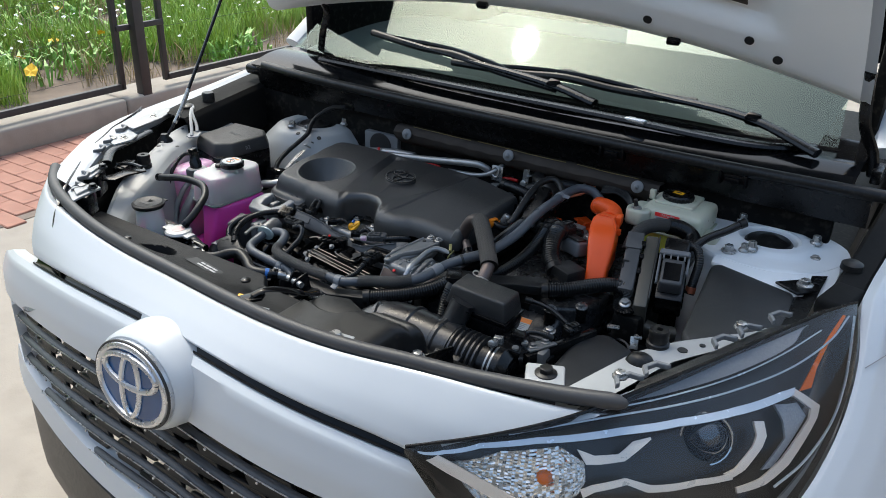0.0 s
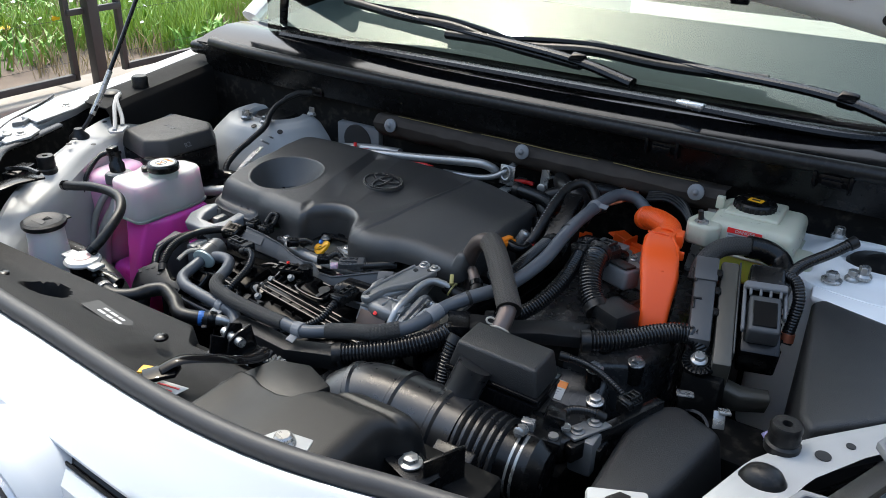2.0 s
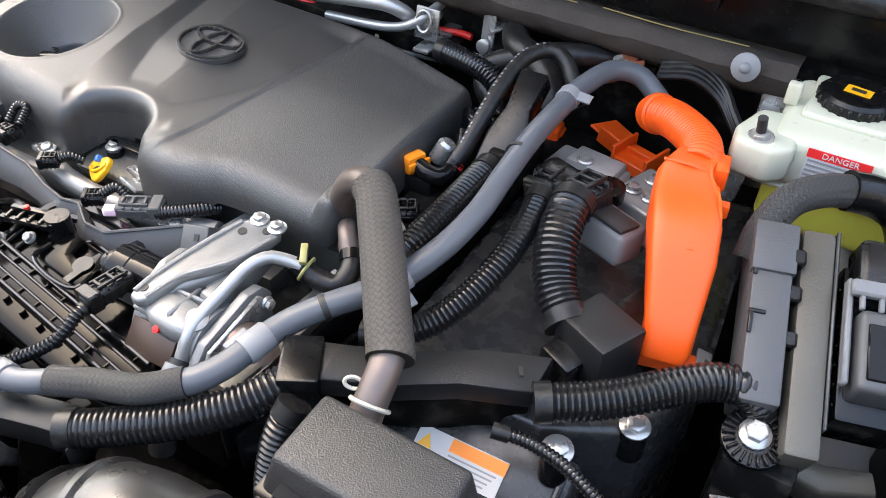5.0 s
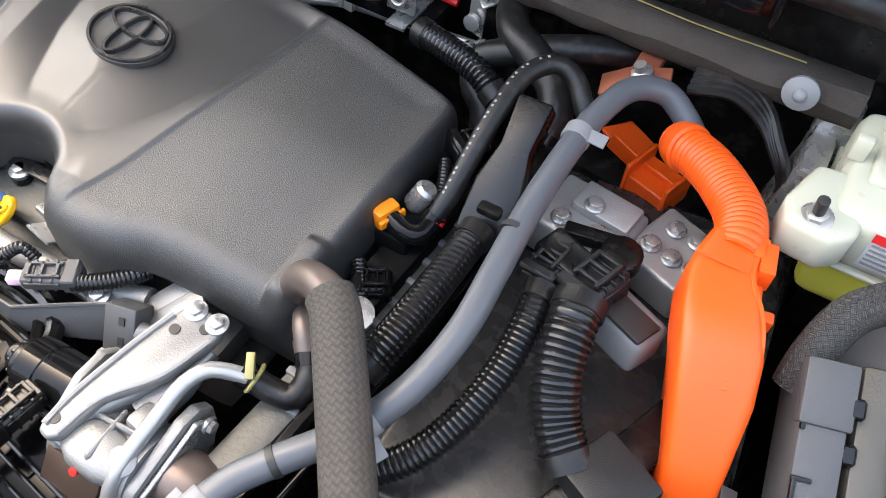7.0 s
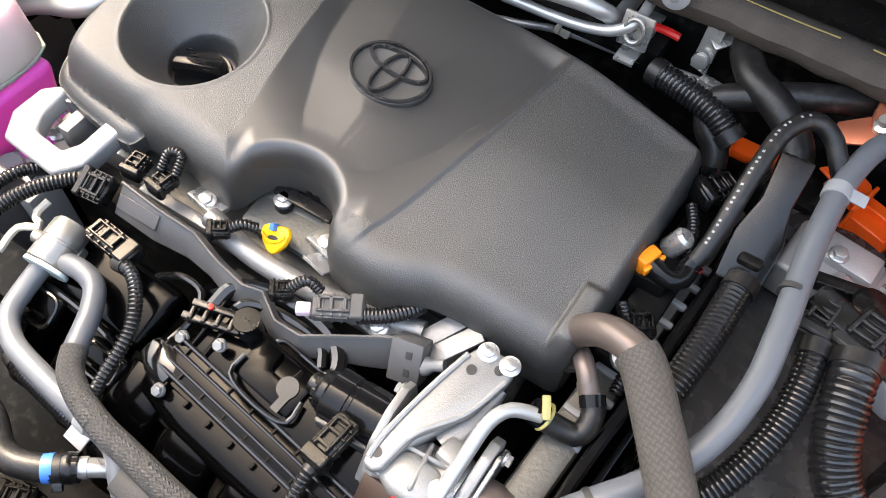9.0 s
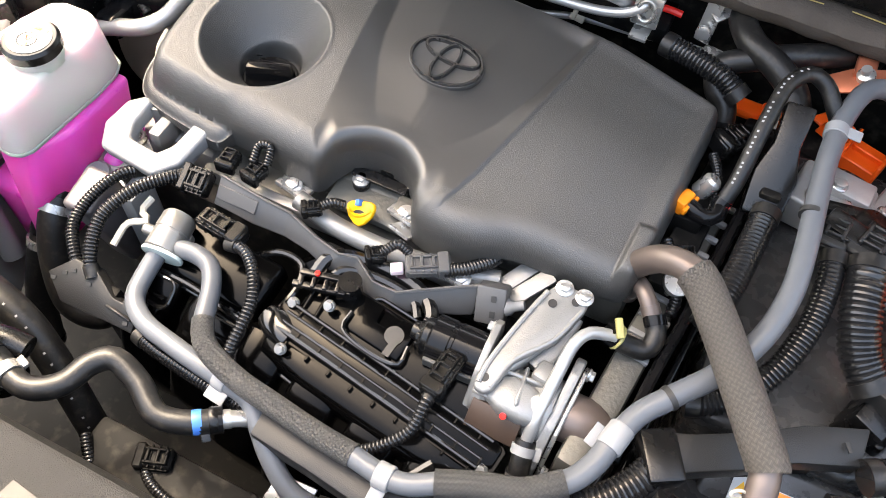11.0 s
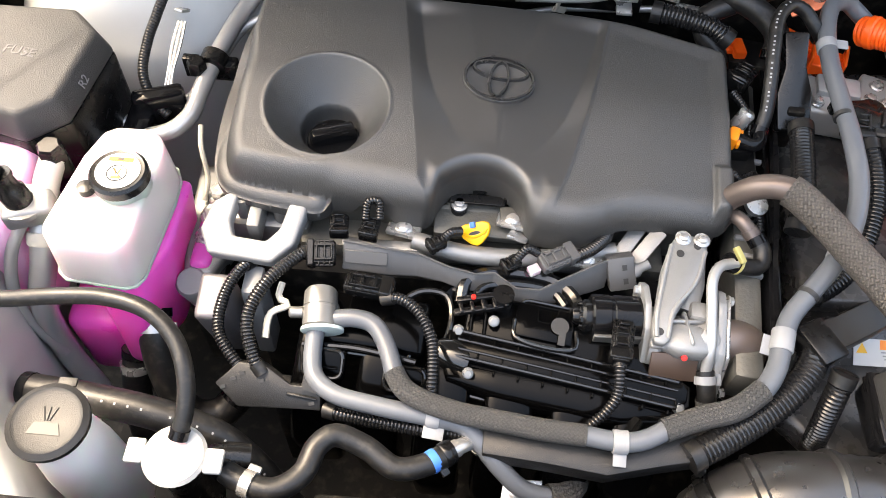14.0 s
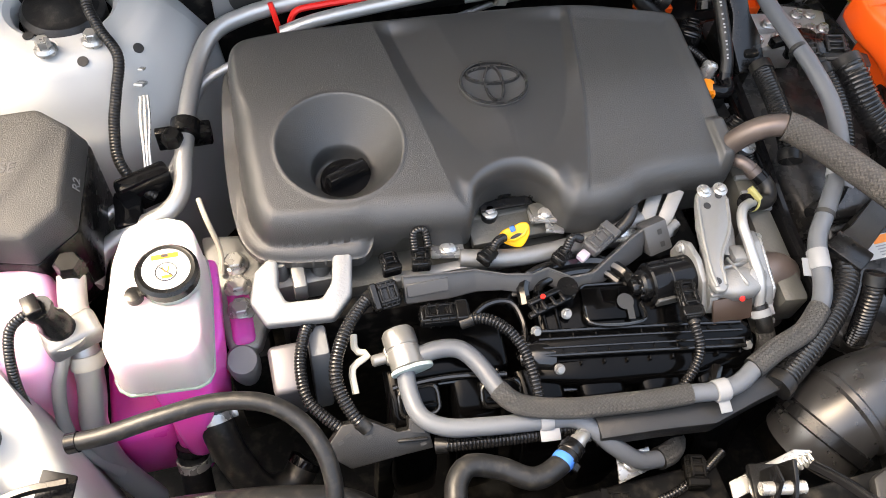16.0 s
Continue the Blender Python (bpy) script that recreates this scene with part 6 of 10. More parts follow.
part("arch_bolt", join(lathe([(0.009, -0.014), (0.009, 0.0), (0.007, 0.002), (0, 0.002)], pose(-0.109, 0.677, 0.864), 18)), M_BLACK, engine)
part("arch_bolt_head", hexbolt((-0.109, 0.677, 0.866), 0.006), M_STEEL, engine)
part("lift_plate", prism([(-0.01, -0.018), (0.012, -0.012), (0.014, 0.016), (-0.006, 0.02)], 0.004, pose(-0.045, 0.648, 0.86, -30, 10, -20), 0.001), M_STEEL, engine)
for p in ((-0.166, 0.642, 0.862), (0.028, 0.622, 0.862), (-0.05, 0.66, 0.868)):
    part("ear", join(box(0.036, 0.02, 0.006, pose(p[0], p[1], p[2] - 0.006, -15, 0, -10), 0.002)), M_STEEL, engine)
    part("ear_bolt", hexbolt(p, 0.006, (0, -0.2, 1)), M_STEEL, engine)
part("coil_tube", tube([(-0.155, 0.632, 0.857), (-0.1, 0.622, 0.855), (-0.02, 0.625, 0.853), (0.06, 0.64, 0.856)], 0.010, 12), M_ALU, engine)
for pts, r in (([(-0.205, 0.634, 0.885), (-0.203, 0.648, 0.897), (-0.193, 0.65, 0.897), (-0.19, 0.636, 0.885)], 0.0045), ([(-0.125, 0.622, 0.876), (-0.115, 0.632, 0.878), (-0.105, 0.638, 0.873)], 0.005), ([(-0.048, 0.605, 0.875), (-0.036, 0.617, 0.882), (-0.024, 0.618, 0.874)], 0.005), ([(0.012, 0.616, 0.874), (0.03, 0.626, 0.876), (0.045, 0.642, 0.875), (0.05, 0.655, 0.87)], 0.007)):
    part("lead", tube(pts, r, 10, ribs=0.0008, pitch=0.003), M_RIBBED, engine)

# ---- engine mount ----
mount = thing("engine_mount", "pale cast aluminium engine mount with a forked arm", "engine mount", at=(-0.32, 0.62, 0.7))
part("fork", prism([(-0.05, 0.022), (-0.054, -0.01), (-0.038, -0.034), (0.03, -0.03), (0.048, -0.006), (0.05, 0.04), (0.03, 0.042), (0.028, 0.008), (0.018, -0.008), (-0.018, -0.01), (-0.026, 0.006), (-0.026, 0.034), (-0.036, 0.036)], 0.02, axis((-0.322, 0.625, 0.85), (-0.05, -0.25, 1), (1, -0.16, 0)), 0.004, 3), mat("pale sand-cast aluminium", (0.25, 0.255, 0.26), 0.5, metal=0.3, var=0.06, bump=0.4, bscale=350), mount)
part("core", join(box(0.014, 0.04, 0.03, pose(-0.325, 0.648, 0.835), 0.003), box(0.09, 0.05, 0.05, pose(-0.315, 0.67, 0.79), 0.006), lathe([(0.01, 0), (0.01, 0.04), (0, 0.04)], pose(-0.3, 0.66, 0.83), 14), lathe([(0.008, 0), (0.008, 0.04), (0, 0.04)], pose(-0.342, 0.66, 0.83), 14)), M_ALU, mount)
part("leg", box(0.034, 0.05, 0.13, pose(-0.352, 0.578, 0.72, 12, 0, 0), 0.006, 3), mat("polished casting", (0.15, 0.14, 0.147), 0.45, metal=0.6, var=0.08), mount)
part("leg_bolt", hexbolt((-0.35, 0.578, 0.812), 0.009, (0, -0.6, 0.8), 0.008), M_STEEL, mount)
part("side_post", box(0.02, 0.035, 0.14, pose(-0.318, 0.578, 0.70), 0.004), M_GREYPL, mount)
col = thing("mount_bracket", "steel bracket carrying a row of flanged bolts", "bracket", at=(-0.39, 0.66, 0.6))
part("plate", prism([(-0.035, 0.07), (0.025, 0.06), (0.03, -0.04), (0.012, -0.085), (-0.02, -0.085), (-0.03, -0.03)], 0.03, pose(-0.388, 0.69, 0.765), 0.006, 3), M_ALU, col)
for y in (0.712, 0.682, 0.653):
    part("bolt", hexbolt((-0.39, y, 0.795), 0.0105, h=0.014, flange=1.45), M_STEEL, col)
part("cylinder", lathe([(0.018, -0.06), (0.018, 0.03), (0.015, 0.035), (0, 0.035)], axis((-0.397, 0.605, 0.76), (0, -0.3, 1)), 20), M_GREYPL, col)
part("tie", tube([(-0.415, 0.77, 0.85), (-0.41, 0.745, 0.845), (-0.402, 0.72, 0.815), (-0.405, 0.70, 0.8)], 0.003, 8), M_CREAM, col)
part("leg", box(0.05, 0.12, 0.2, pose(-0.39, 0.66, 0.58), 0.006), M_DARK, col)

# ---- air conditioning lines ----
ac = thing("aircon_lines", "bright alloy refrigerant pipes with black clamp", "pipe", at=(-0.42, 0.85, 0.8))
part("pipe", tube([(-0.19, 1.01, 0.905), (-0.26, 1.01, 0.9), (-0.33, 1.005, 0.89), (-0.367, 0.99, 0.885), (-0.39, 0.958, 0.876), (-0.412, 0.89, 0.866), (-0.425, 0.82, 0.856), (-0.432, 0.785, 0.848), (-0.449, 0.764, 0.844), (-0.491, 0.752, 0.836), (-0.525, 0.735, 0.825), (-0.535, 0.70, 0.82)], 0.0105, 16), M_PIPE, ac)
part("pipe", tube([(-0.30, 0.962, 0.885), (-0.35, 0.946, 0.872), (-0.393, 0.928, 0.86), (-0.425, 0.85, 0.845), (-0.455, 0.806, 0.838), (-0.51, 0.787, 0.83), (-0.538, 0.757, 0.82), (-0.545, 0.72, 0.815)], 0.0058, 12), M_PIPE, ac)
clampb = part("clamp", join(lathe([(0.013, -0.011), (0.017, -0.009), (0.017, 0.009), (0.013, 0.011)], axis((-0.418, 0.862, 0.862), (-0.15, -0.95, -0.12)), 22), box(0.03, 0.02, 0.024, pose(-0.405, 0.862, 0.84), 0.003), lathe([(0.012, 0), (0.012, 0.012), (0.009, 0.016), (0, 0.016)], pose(-0.432, 0.842, 0.866), 6), box(0.02, 0.01, 0.03, pose(-0.44, 0.85, 0.85), 0.002)), M_BLACK, ac)
part("port_block", join(box(0.05, 0.03, 0.025, pose(-0.535, 0.60, 0.89, 0, 0, 20), 0.006, 3), lathe([(0.022, 0), (0.022, 0.006), (0, 0.006)], pose(-0.54, 0.602, 0.906), 20)), M_ALU, ac)
part("port_cap", join(lathe([(0.014, 0), (0.014, 0.018), (0.011, 0.022), (0, 0.022)], pose(-0.533, 0.668, 0.90), 6), lathe([(0.013, -0.02), (0.013, 0.0)], pose(-0.533, 0.668, 0.9), 16)), M_BLACK, ac)
part("sensor", join(lathe([(0.014, 0), (0.014, 0.02), (0.011, 0.024), (0.011, 0.036), (0.013, 0.037), (0.013, 0.042), (0, 0.042)], axis((-0.541, 0.602, 0.908), (-0.25, 0.1, 1)), 18), box(0.014, 0.02, 0.014, pose(-0.554, 0.606, 0.944, 0, 0, 20), 0.002)), M_BLACK, ac)
part("drop_pipe", tube([(-0.535, 0.665, 0.9), (-0.537, 0.64, 0.89), (-0.533, 0.60, 0.872), (-0.536, 0.575, 0.84), (-0.545, 0.555, 0.80), (-0.545, 0.54, 0.72), (-0.52, 0.52, 0.64)], 0.0135, 16), M_PIPE, ac)
part("drop_pipe", tube([(-0.545, 0.595, 0.89), (-0.56, 0.57, 0.86), (-0.566, 0.545, 0.80), (-0.54, 0.53, 0.72)], 0.0065, 12), M_PIPE, ac)
part("cream_collar", lathe([(0.0155, -0.007), (0.0165, -0.004), (0.0165, 0.004), (0.0155, 0.007)], axis((-0.533, 0.592, 0.864), (0, -0.7, -0.7)), 18), M_CREAM, ac)
part("sensor_lead", tube([(-0.557, 0.607, 0.945), (-0.575, 0.595, 0.94), (-0.582, 0.565, 0.91), (-0.58, 0.54, 0.86), (-0.575, 0.53, 0.8)], 0.005, 10, ribs=0.0007, pitch=0.003), M_RIBBED, ac)
hv2 = thing("loom", "black taped wiring loom running up the white strut tower", "cable", at=(-0.48, 0.9, 0.9))
part("tape_wrap", tube([(-0.43, 1.035, 0.985), (-0.475, 1.015, 0.975), (-0.496, 0.985, 0.958), (-0.487, 0.95, 0.945), (-0.472, 0.918, 0.932), (-0.48, 0.885, 0.912), (-0.488, 0.855, 0.895), (-0.49, 0.82, 0.872), (-0.474, 0.797, 0.85), (-0.46, 0.79, 0.84)], 0.0062, 10, ribs=0.0006, pitch=0.0035), M_RUBBER, hv2)
for k in range(3):
    part("bare_wire", tube([(-0.458 + 0.004 * k, 0.885, 0.90), (-0.462 + 0.005 * k, 0.86, 0.888), (-0.464 + 0.003 * k, 0.83, 0.87), (-0.468 + 0.004 * k, 0.80, 0.85)], 0.0017, 6), M_STEEL, hv2)
part("lug", join(box(0.01, 0.02, 0.004, pose(-0.455, 0.895, 0.906, -35, 0, -15), 0.001), box(0.006, 0.014, 0.003, pose(-0.451, 0.91, 0.914, -35, 0, -15), 0.001)), M_STEEL, hv2)

# ---- fuse box ----
fuse = thing("fuse_box", "grained black fuse box with a chamfered lid and raised letters", "fuse box", at=(-0.59, 0.76, 0.8))
FB = [(-0.665, 0.85), (-0.548, 0.852), (-0.508, 0.815), (-0.522, 0.705), (-0.56, 0.672), (-0.66, 0.70)]
FBI = [(-0.655, 0.84), (-0.552, 0.842), (-0.52, 0.811), (-0.532, 0.712), (-0.564, 0.684), (-0.652, 0.708)]
# lid's sunlit look comes from its lighter colour
part("lid", prism(FB, 0.035, pose(0, 0, 0.912), 0.006, 3, top=FBI), M_LID, fuse)
part("box", prism([(x * 0.99 - 0.006, y * 0.99 + 0.008) for x, y in FB], 0.11, pose(0, 0, 0.803), 0.005), M_BLACK, fuse)
writing("FUSE", 0.017, pose(-0.588, 0.77, 0.9473, 0, 0, -8), M_GRILLE, fuse)
writing("R2", 0.014, axis((-0.52, 0.752, 0.928), (0.95, -0.1, 0.45), (-0.1, 1, 0)), M_GREYPL, fuse)
part("arm", join(box(0.06, 0.02, 0.05, pose(-0.47, 0.8, 0.82, 0, 0, 20), 0.006), box(0.03, 0.05, 0.03, pose(-0.49, 0.775, 0.82), 0.006)), M_GLOSS, fuse)

# ---- coolant tank details ----
part("side_tab", lathe([(0.008, 0), (0.008, 0.008), (0, 0.01)], pose(-0.474, 0.612, 0.926), 14), M_BLACK, tank)
part("print", join(tube(ellipse_loop(0.0095, 0.0095, pose(-0.442, 0.622, 0.9463), 24), 0.0006, 5, raw=True, caps=False), box(0.016, 0.0012, 0.0004, pose(-0.442, 0.622, 0.9462, 0, 0, -45), 0), box(0.006, 0.003, 0.0004, pose(-0.442, 0.639, 0.9467), 0)), M_INK, cap)
part("print_band", join(box(0.024, 0.005, 0.0005, pose(-0.442, 0.6385, 0.9461), 0), box(0.009, 0.003, 0.0005, pose(-0.442, 0.6165, 0.9461), 0), box(0.0012, 0.007, 0.0005, pose(-0.444, 0.624, 0.9461, 0, 0, 20), 0), box(0.0012, 0.007, 0.0005, pose(-0.44, 0.624, 0.9461, 0, 0, -15), 0)), M_LABELO, cap)
part("rear_chamber", pod(-0.625, -0.555, 0.57, 0.69, 0.72, 0.905, 0.02), M_PALEPINK, tank, "pale pink second chamber")
part("low_chamber", pod(-0.545, -0.48, 0.555, 0.66, 0.62, 0.745, 0.015), M_PINK, tank)
part("step", pod(-0.405, -0.378, 0.61, 0.69, 0.70, 0.80, 0.01), M_PINK, tank)
part("nozzle", lathe([(0.02, 0.03), (0.017, 0), (0.0155, -0.04), (0.0, -0.04)], axis((-0.466, 0.56, 0.70), (0, 0.5, 0.85)), 20), M_PINK, tank)
hose("black radiator hose under the coolant tank with a spring clamp", [(-0.469, 0.552, 0.70), (-0.472, 0.53, 0.67), (-0.472, 0.50, 0.62), (-0.46, 0.47, 0.55)], 0.017, clamps=(((-0.471, 0.538, 0.683), (0, -0.55, -0.83)),))
hose("black elbow hose beside the coolant tank", [(-0.44, 0.575, 0.76), (-0.436, 0.55, 0.745), (-0.425, 0.52, 0.71), (-0.4, 0.495, 0.66), (-0.37, 0.50, 0.65), (-0.35, 0.52, 0.66)], 0.0185, clamps=(((-0.437, 0.556, 0.75), (0.1, -0.8, -0.5)),))
hose("thin black overflow hose arching over the coolant hoses", [(-0.535, 0.487, 0.925), (-0.505, 0.485, 0.931), (-0.46, 0.487, 0.94), (-0.414, 0.489, 0.942), (-0.374, 0.479, 0.942), (-0.348, 0.459, 0.935), (-0.334, 0.432, 0.925), (-0.331, 0.405, 0.908), (-0.336, 0.385, 0.892)], 0.0078)
hose("black radiator hose with faded white lettering", [(-0.51, 0.44, 0.835), (-0.44, 0.432, 0.842), (-0.375, 0.424, 0.838), (-0.325, 0.415, 0.822), (-0.295, 0.403, 0.795), (-0.262, 0.383, 0.742), (-0.23, 0.362, 0.68)], 0.0155)
wavy = hose("wavy black hose with blue paint marks", [(-0.305, 0.375, 0.858), (-0.287, 0.365, 0.858), (-0.2536, 0.358, 0.857), (-0.2305, 0.374, 0.856), (-0.221, 0.401, 0.856), (-0.2075, 0.4125, 0.856), (-0.178, 0.406, 0.85), (-0.148, 0.390, 0.845), (-0.1205, 0.397, 0.843), (-0.098, 0.413, 0.84)], 0.0108, clamps=(((-0.276, 0.361, 0.858), (1, -0.3, 0)),))
part("blue_mark", lathe([(0.0110, -0.004), (0.0113, 0.0), (0.0110, 0.004)], axis((-0.115, 0.4005, 0.8425), (0.75, 0.6, -0.1)), 18), M_BLUE, wavy)
part("end_clip", join(lathe([(0.0115, -0.004), (0.0122, -0.003), (0.0122, 0.003), (0.0115, 0.004)], axis((-0.104, 0.4085, 0.841), (0.75, 0.6, -0.1)), 18), box(0.008, 0.012, 0.005, pose(-0.105, 0.396, 0.834, 20, 0, 40), 0.001)), M_BLACK, wavy)
hose("steel pipe stub at the end of the wavy hose", [(-0.100, 0.4115, 0.8405), (-0.088, 0.42, 0.838), (-0.078, 0.428, 0.828), (-0.07, 0.432, 0.80)], 0.0075, M_STEEL, "pipe")

# ---- washer tank and radiator filler ----
wash = thing("washer_tank", "pale plastic washer bottle neck with a grey-black cap", "reservoir", at=(-0.435, 0.38, 0.7))
part("neck", lathe([(0.036, -0.2), (0.034, -0.08), (0.029, -0.03), (0.028, 0.0), (0.0, 0.0)], pose(-0.436, 0.38, 0.915), 24), mat("washer bottle plastic", (0.66, 0.66, 0.64), 0.45, var=0.05, sss=0.8, deep=2.5), wash)
wcap = part("cap", join(lathe([(0.032, 0), (0.034, 0.003), (0.034, 0.008), (0.029, 0.011), (0.026, 0.0095), (0.0, 0.0095)], pose(-0.436, 0.38, 0.914), 32), box(0.016, 0.008, 0.003, pose(-0.433, 0.418, 0.915), 0.001)), M_DGREY, wash, "dark grey washer cap with a moulded symbol")
part("symbol", join(prism([(-0.014, -0.006), (-0.01, 0.004), (0.01, 0.004), (0.014, -0.006)], 0.0006, pose(-0.436, 0.374, 0.9235), 0), *[tube([(-0.436 + k * 0.002, 0.380, 0.924), (-0.436 + k * 0.006, 0.392, 0.924)], 0.0006, 5) for k in (-1, 0, 1)]), M_INK, wcap)
rad = thing("radiator_filler", "radiator filler neck with a silver pressure cap", "radiator cap", at=(-0.337, 0.372, 0.7))
part("neck", lathe([(0.022, -0.12), (0.02, -0.02), (0.022, 0.0), (0.0, 0.0)], pose(-0.337, 0.372, 0.882), 24), M_BLACK, rad)
rcap = part("cap", join(lathe([(0.027, 0), (0.028, 0.003), (0.025, 0.007), (0.012, 0.0085), (0.0, 0.0085)], pose(-0.337, 0.372, 0.882), 28), box(0.016, 0.022, 0.006, pose(-0.372, 0.374, 0.881), 0.002), box(0.016, 0.022, 0.006, pose(-0.303, 0.37, 0.881), 0.002)), mat("pale silver cap", (0.42, 0.42, 0.41), 0.4, metal=0.3), rad, "silver pressure cap with warning print")
part("print", join(prism([(0.013 * math.cos(a), 0.013 * math.sin(a)) for a in [0.4 * i for i in range(16)]], 0.0006, pose(-0.337, 0.372, 0.8905), 0)), mat("pink print", (0.72, 0.45, 0.42), 0.5), rcap)
part("spout", tube([(-0.32, 0.378, 0.86), (-0.30, 0.385, 0.857), (-0.28, 0.387, 0.852)], 0.012, 14), M_BLACK, rad)

# ---- radiator cover and air intake ----
rcov = thing("radiator_cover", "matt black radiator cover with a label and a round hole", "cover", at=(-0.2, 0.24, 0.9))


def rc_pt(u, v):
    x = -0.52 + 0.68 * u
    y0 = nose_y(x) + 0.02
    y1 = 0.33 - 0.034 * smooth01(x, -0.04, 0.0) - 0.02 * smooth01(x, 0.1, 0.14)
    y = y0 + (y1 - y0) * v
    z = 0.944 - 0.044 * smooth01(v, 0.02, 0.75) - 0.04 * smooth01(v, 0.94, 1.0) - 0.06 * smooth01(x, 0.135, 0.158)
    d = math.hypot((x + 0.262) / 0.034, (y - 0.264) / 0.025)
    z -= 0.04 * (1 - smooth01(d, 0.8, 1.05))
    return (x, y, z)


part("panel", sheet(110, 40, rc_pt, 0.003), mat("matt grained cover", (0.016, 0.016, 0.0162), 0.62, spec=0.22, bump=0.8, bscale=900, var=0.15), rcov)
part("hole", lathe([(0.022, 0), (0.022, 0.001), (0, 0.001)], pose(-0.262, 0.264, 0.8655), 24), M_INK, rcov)
lab = part("label", box(0.09, 0.026, 0.0008, pose(-0.141, 0.272, 0.9035, -12, 2, -6), 0), M_INK, rcov, "black label with pale print bars")
part("print", join(lathe([(0.0085, 0), (0.0085, 0.0006), (0, 0.0006)], pose(-0.174, 0.2755, 0.9047, -12, 2, -6), 18), *[box(w, 0.0042, 0.0006, pose(-0.141, 0.272, 0.9035, -12, 2, -6) @ pose(x, y, 0.0005), 0) for x, y, w in ((-0.012, 0.005, 0.012), (0.005, 0.005, 0.016), (0.022, 0.005, 0.012), (-0.010, -0.004, 0.016), (0.008, -0.004, 0.013), (0.026, -0.004, 0.016))]), M_LABELW, lab)
for x, y in ((-0.33, 0.245), (-0.02, 0.258), (-0.43, 0.25)):
    part("pin", lathe([(0.009, 0), (0.009, 0.003), (0.006, 0.005), (0, 0.005)], pose(x, y, 0.917), 16), M_BLACK, rcov)
part("support", box(0.5, 0.03, 0.1, pose(-0.2, 0.25, 0.76), 0.004), M_DARK, rcov)
latch = thing("bonnet_latch", "black bonnet latch lever with a yellow tag and white label", "latch", at=(0.07, 0.25, 0.88))
part("lever", join(tube([(0.088, 0.172, 0.962), (0.097, 0.19, 0.967), (0.115, 0.225, 0.957), (0.12, 0.245, 0.946), (0.112, 0.28, 0.925), (0.1, 0.31, 0.91), (0.087, 0.33, 0.9)], 0.009, 8, 0.006, flat=0.35), prism([(-0.02, -0.012), (0.012, -0.014), (0.022, 0.0), (0.01, 0.013), (-0.018, 0.010)], 0.005, pose(0.088, 0.172, 0.956, 0, 0, 60), 0.001)), M_GLOSS, latch)
part("catch_plate", prism([(-0.026, 0), (0.026, 0), (0.022, 0.03), (0.006, 0.036), (-0.004, 0.02), (-0.02, 0.03)], 0.004, axis((0.034, 0.312, 0.893), (1, -0.25, 0), (0.25, 1, 0)), 0.001), M_GLOSS, latch)
part("catch_plate", prism([(-0.022, 0), (0.022, 0), (0.016, 0.034), (-0.002, 0.03), (-0.016, 0.022)], 0.004, axis((0.052, 0.318, 0.893), (1, -0.25, 0), (0.25, 1, 0)), 0.001), M_GLOSS, latch)
part("catch_base", box(0.04, 0.06, 0.01, pose(0.045, 0.312, 0.885, 0, 0, -14), 0.002), M_BLACK, latch)
part("catch_pin", lathe([(0.006, -0.02), (0.006, 0.02), (0, 0.02)], axis((0.044, 0.315, 0.912), (1, -0.2, 0)), 12), M_STEEL, latch)
part("tag", box(0.026, 0.014, 0.002, pose(0.066, 0.176, 0.949, 0, 0, 20), 0.0005), M_YELLOW, latch)
part("label", box(0.04, 0.026, 0.0008, pose(0.092, 0.172, 0.9395, -14, 0, 10), 0), M_LABELW, latch)
part("label_print", join(box(0.028, 0.003, 0.0006, pose(0.092, 0.176, 0.9396, -14, 0, 10), 0), box(0.024, 0.003, 0.0006, pose(0.093, 0.167, 0.9418, -14, 0, 10), 0)), M_REDP, latch)

snout = thing("air_intake", "matt black two-lobed air intake snout behind the nose seal", "air intake", at=(0.25, 0.23, 0.8))
SNOUT = ((0.11, 0.235), (0.126, 0.258), (0.15, 0.258), (0.171, 0.248), (0.2, 0.240), (0.218, 0.242), (0.23, 0.262), (0.24, 0.286), (0.25, 0.296), (0.285, 0.297), (0.32, 0.292), (0.345, 0.278), (0.372, 0.26))


def snout_pt(u, v):
    x = 0.118 + 0.232 * u
    y0, y1 = nose_y(x) + 0.018, lin(SNOUT, x)
    y = y0 + (y1 - y0) * v
    ex = 0.326 + 0.026 * smooth01(y, 0.235, 0.28)
    side, k = 1.0, max(0.0, (u - 0.85) / 0.15)
    x = 0.118 + (ex - 0.118) * min(u / 0.85, 1) + 0.012 * k
    side = (0.88 + 0.12 * quarter(ex - x, 0.024)) if k == 0 else 0.88 * (1 - k)
    h = quarter(x - 0.114, 0.022) * side * quarter(y1 + 0.003 - y, 0.022) * (0.9 + 0.1 * quarter(y - y0 + 0.002, 0.02))
    z = 0.79 + 0.162 * h - 0.012 * smooth01(y, 0.235, 0.30) - 0.0035 * (1 - smooth01(abs(y - 0.262), 0.0, 0.008)) - 0.012 * smooth01(x, 0.24, 0.15)
    return (x, y, z)


part("snout", sheet(100, 80, snout_pt, 0.003), M_SNOUT, snout)
part("skirt", prism([(0.10, 0.235), (0.125, 0.305), (0.17, 0.318), (0.215, 0.30), (0.19, 0.24)], 0.012, pose(0, 0, 0.885, 4, 0, 0), 0.004, 2), M_SNOUT, snout)
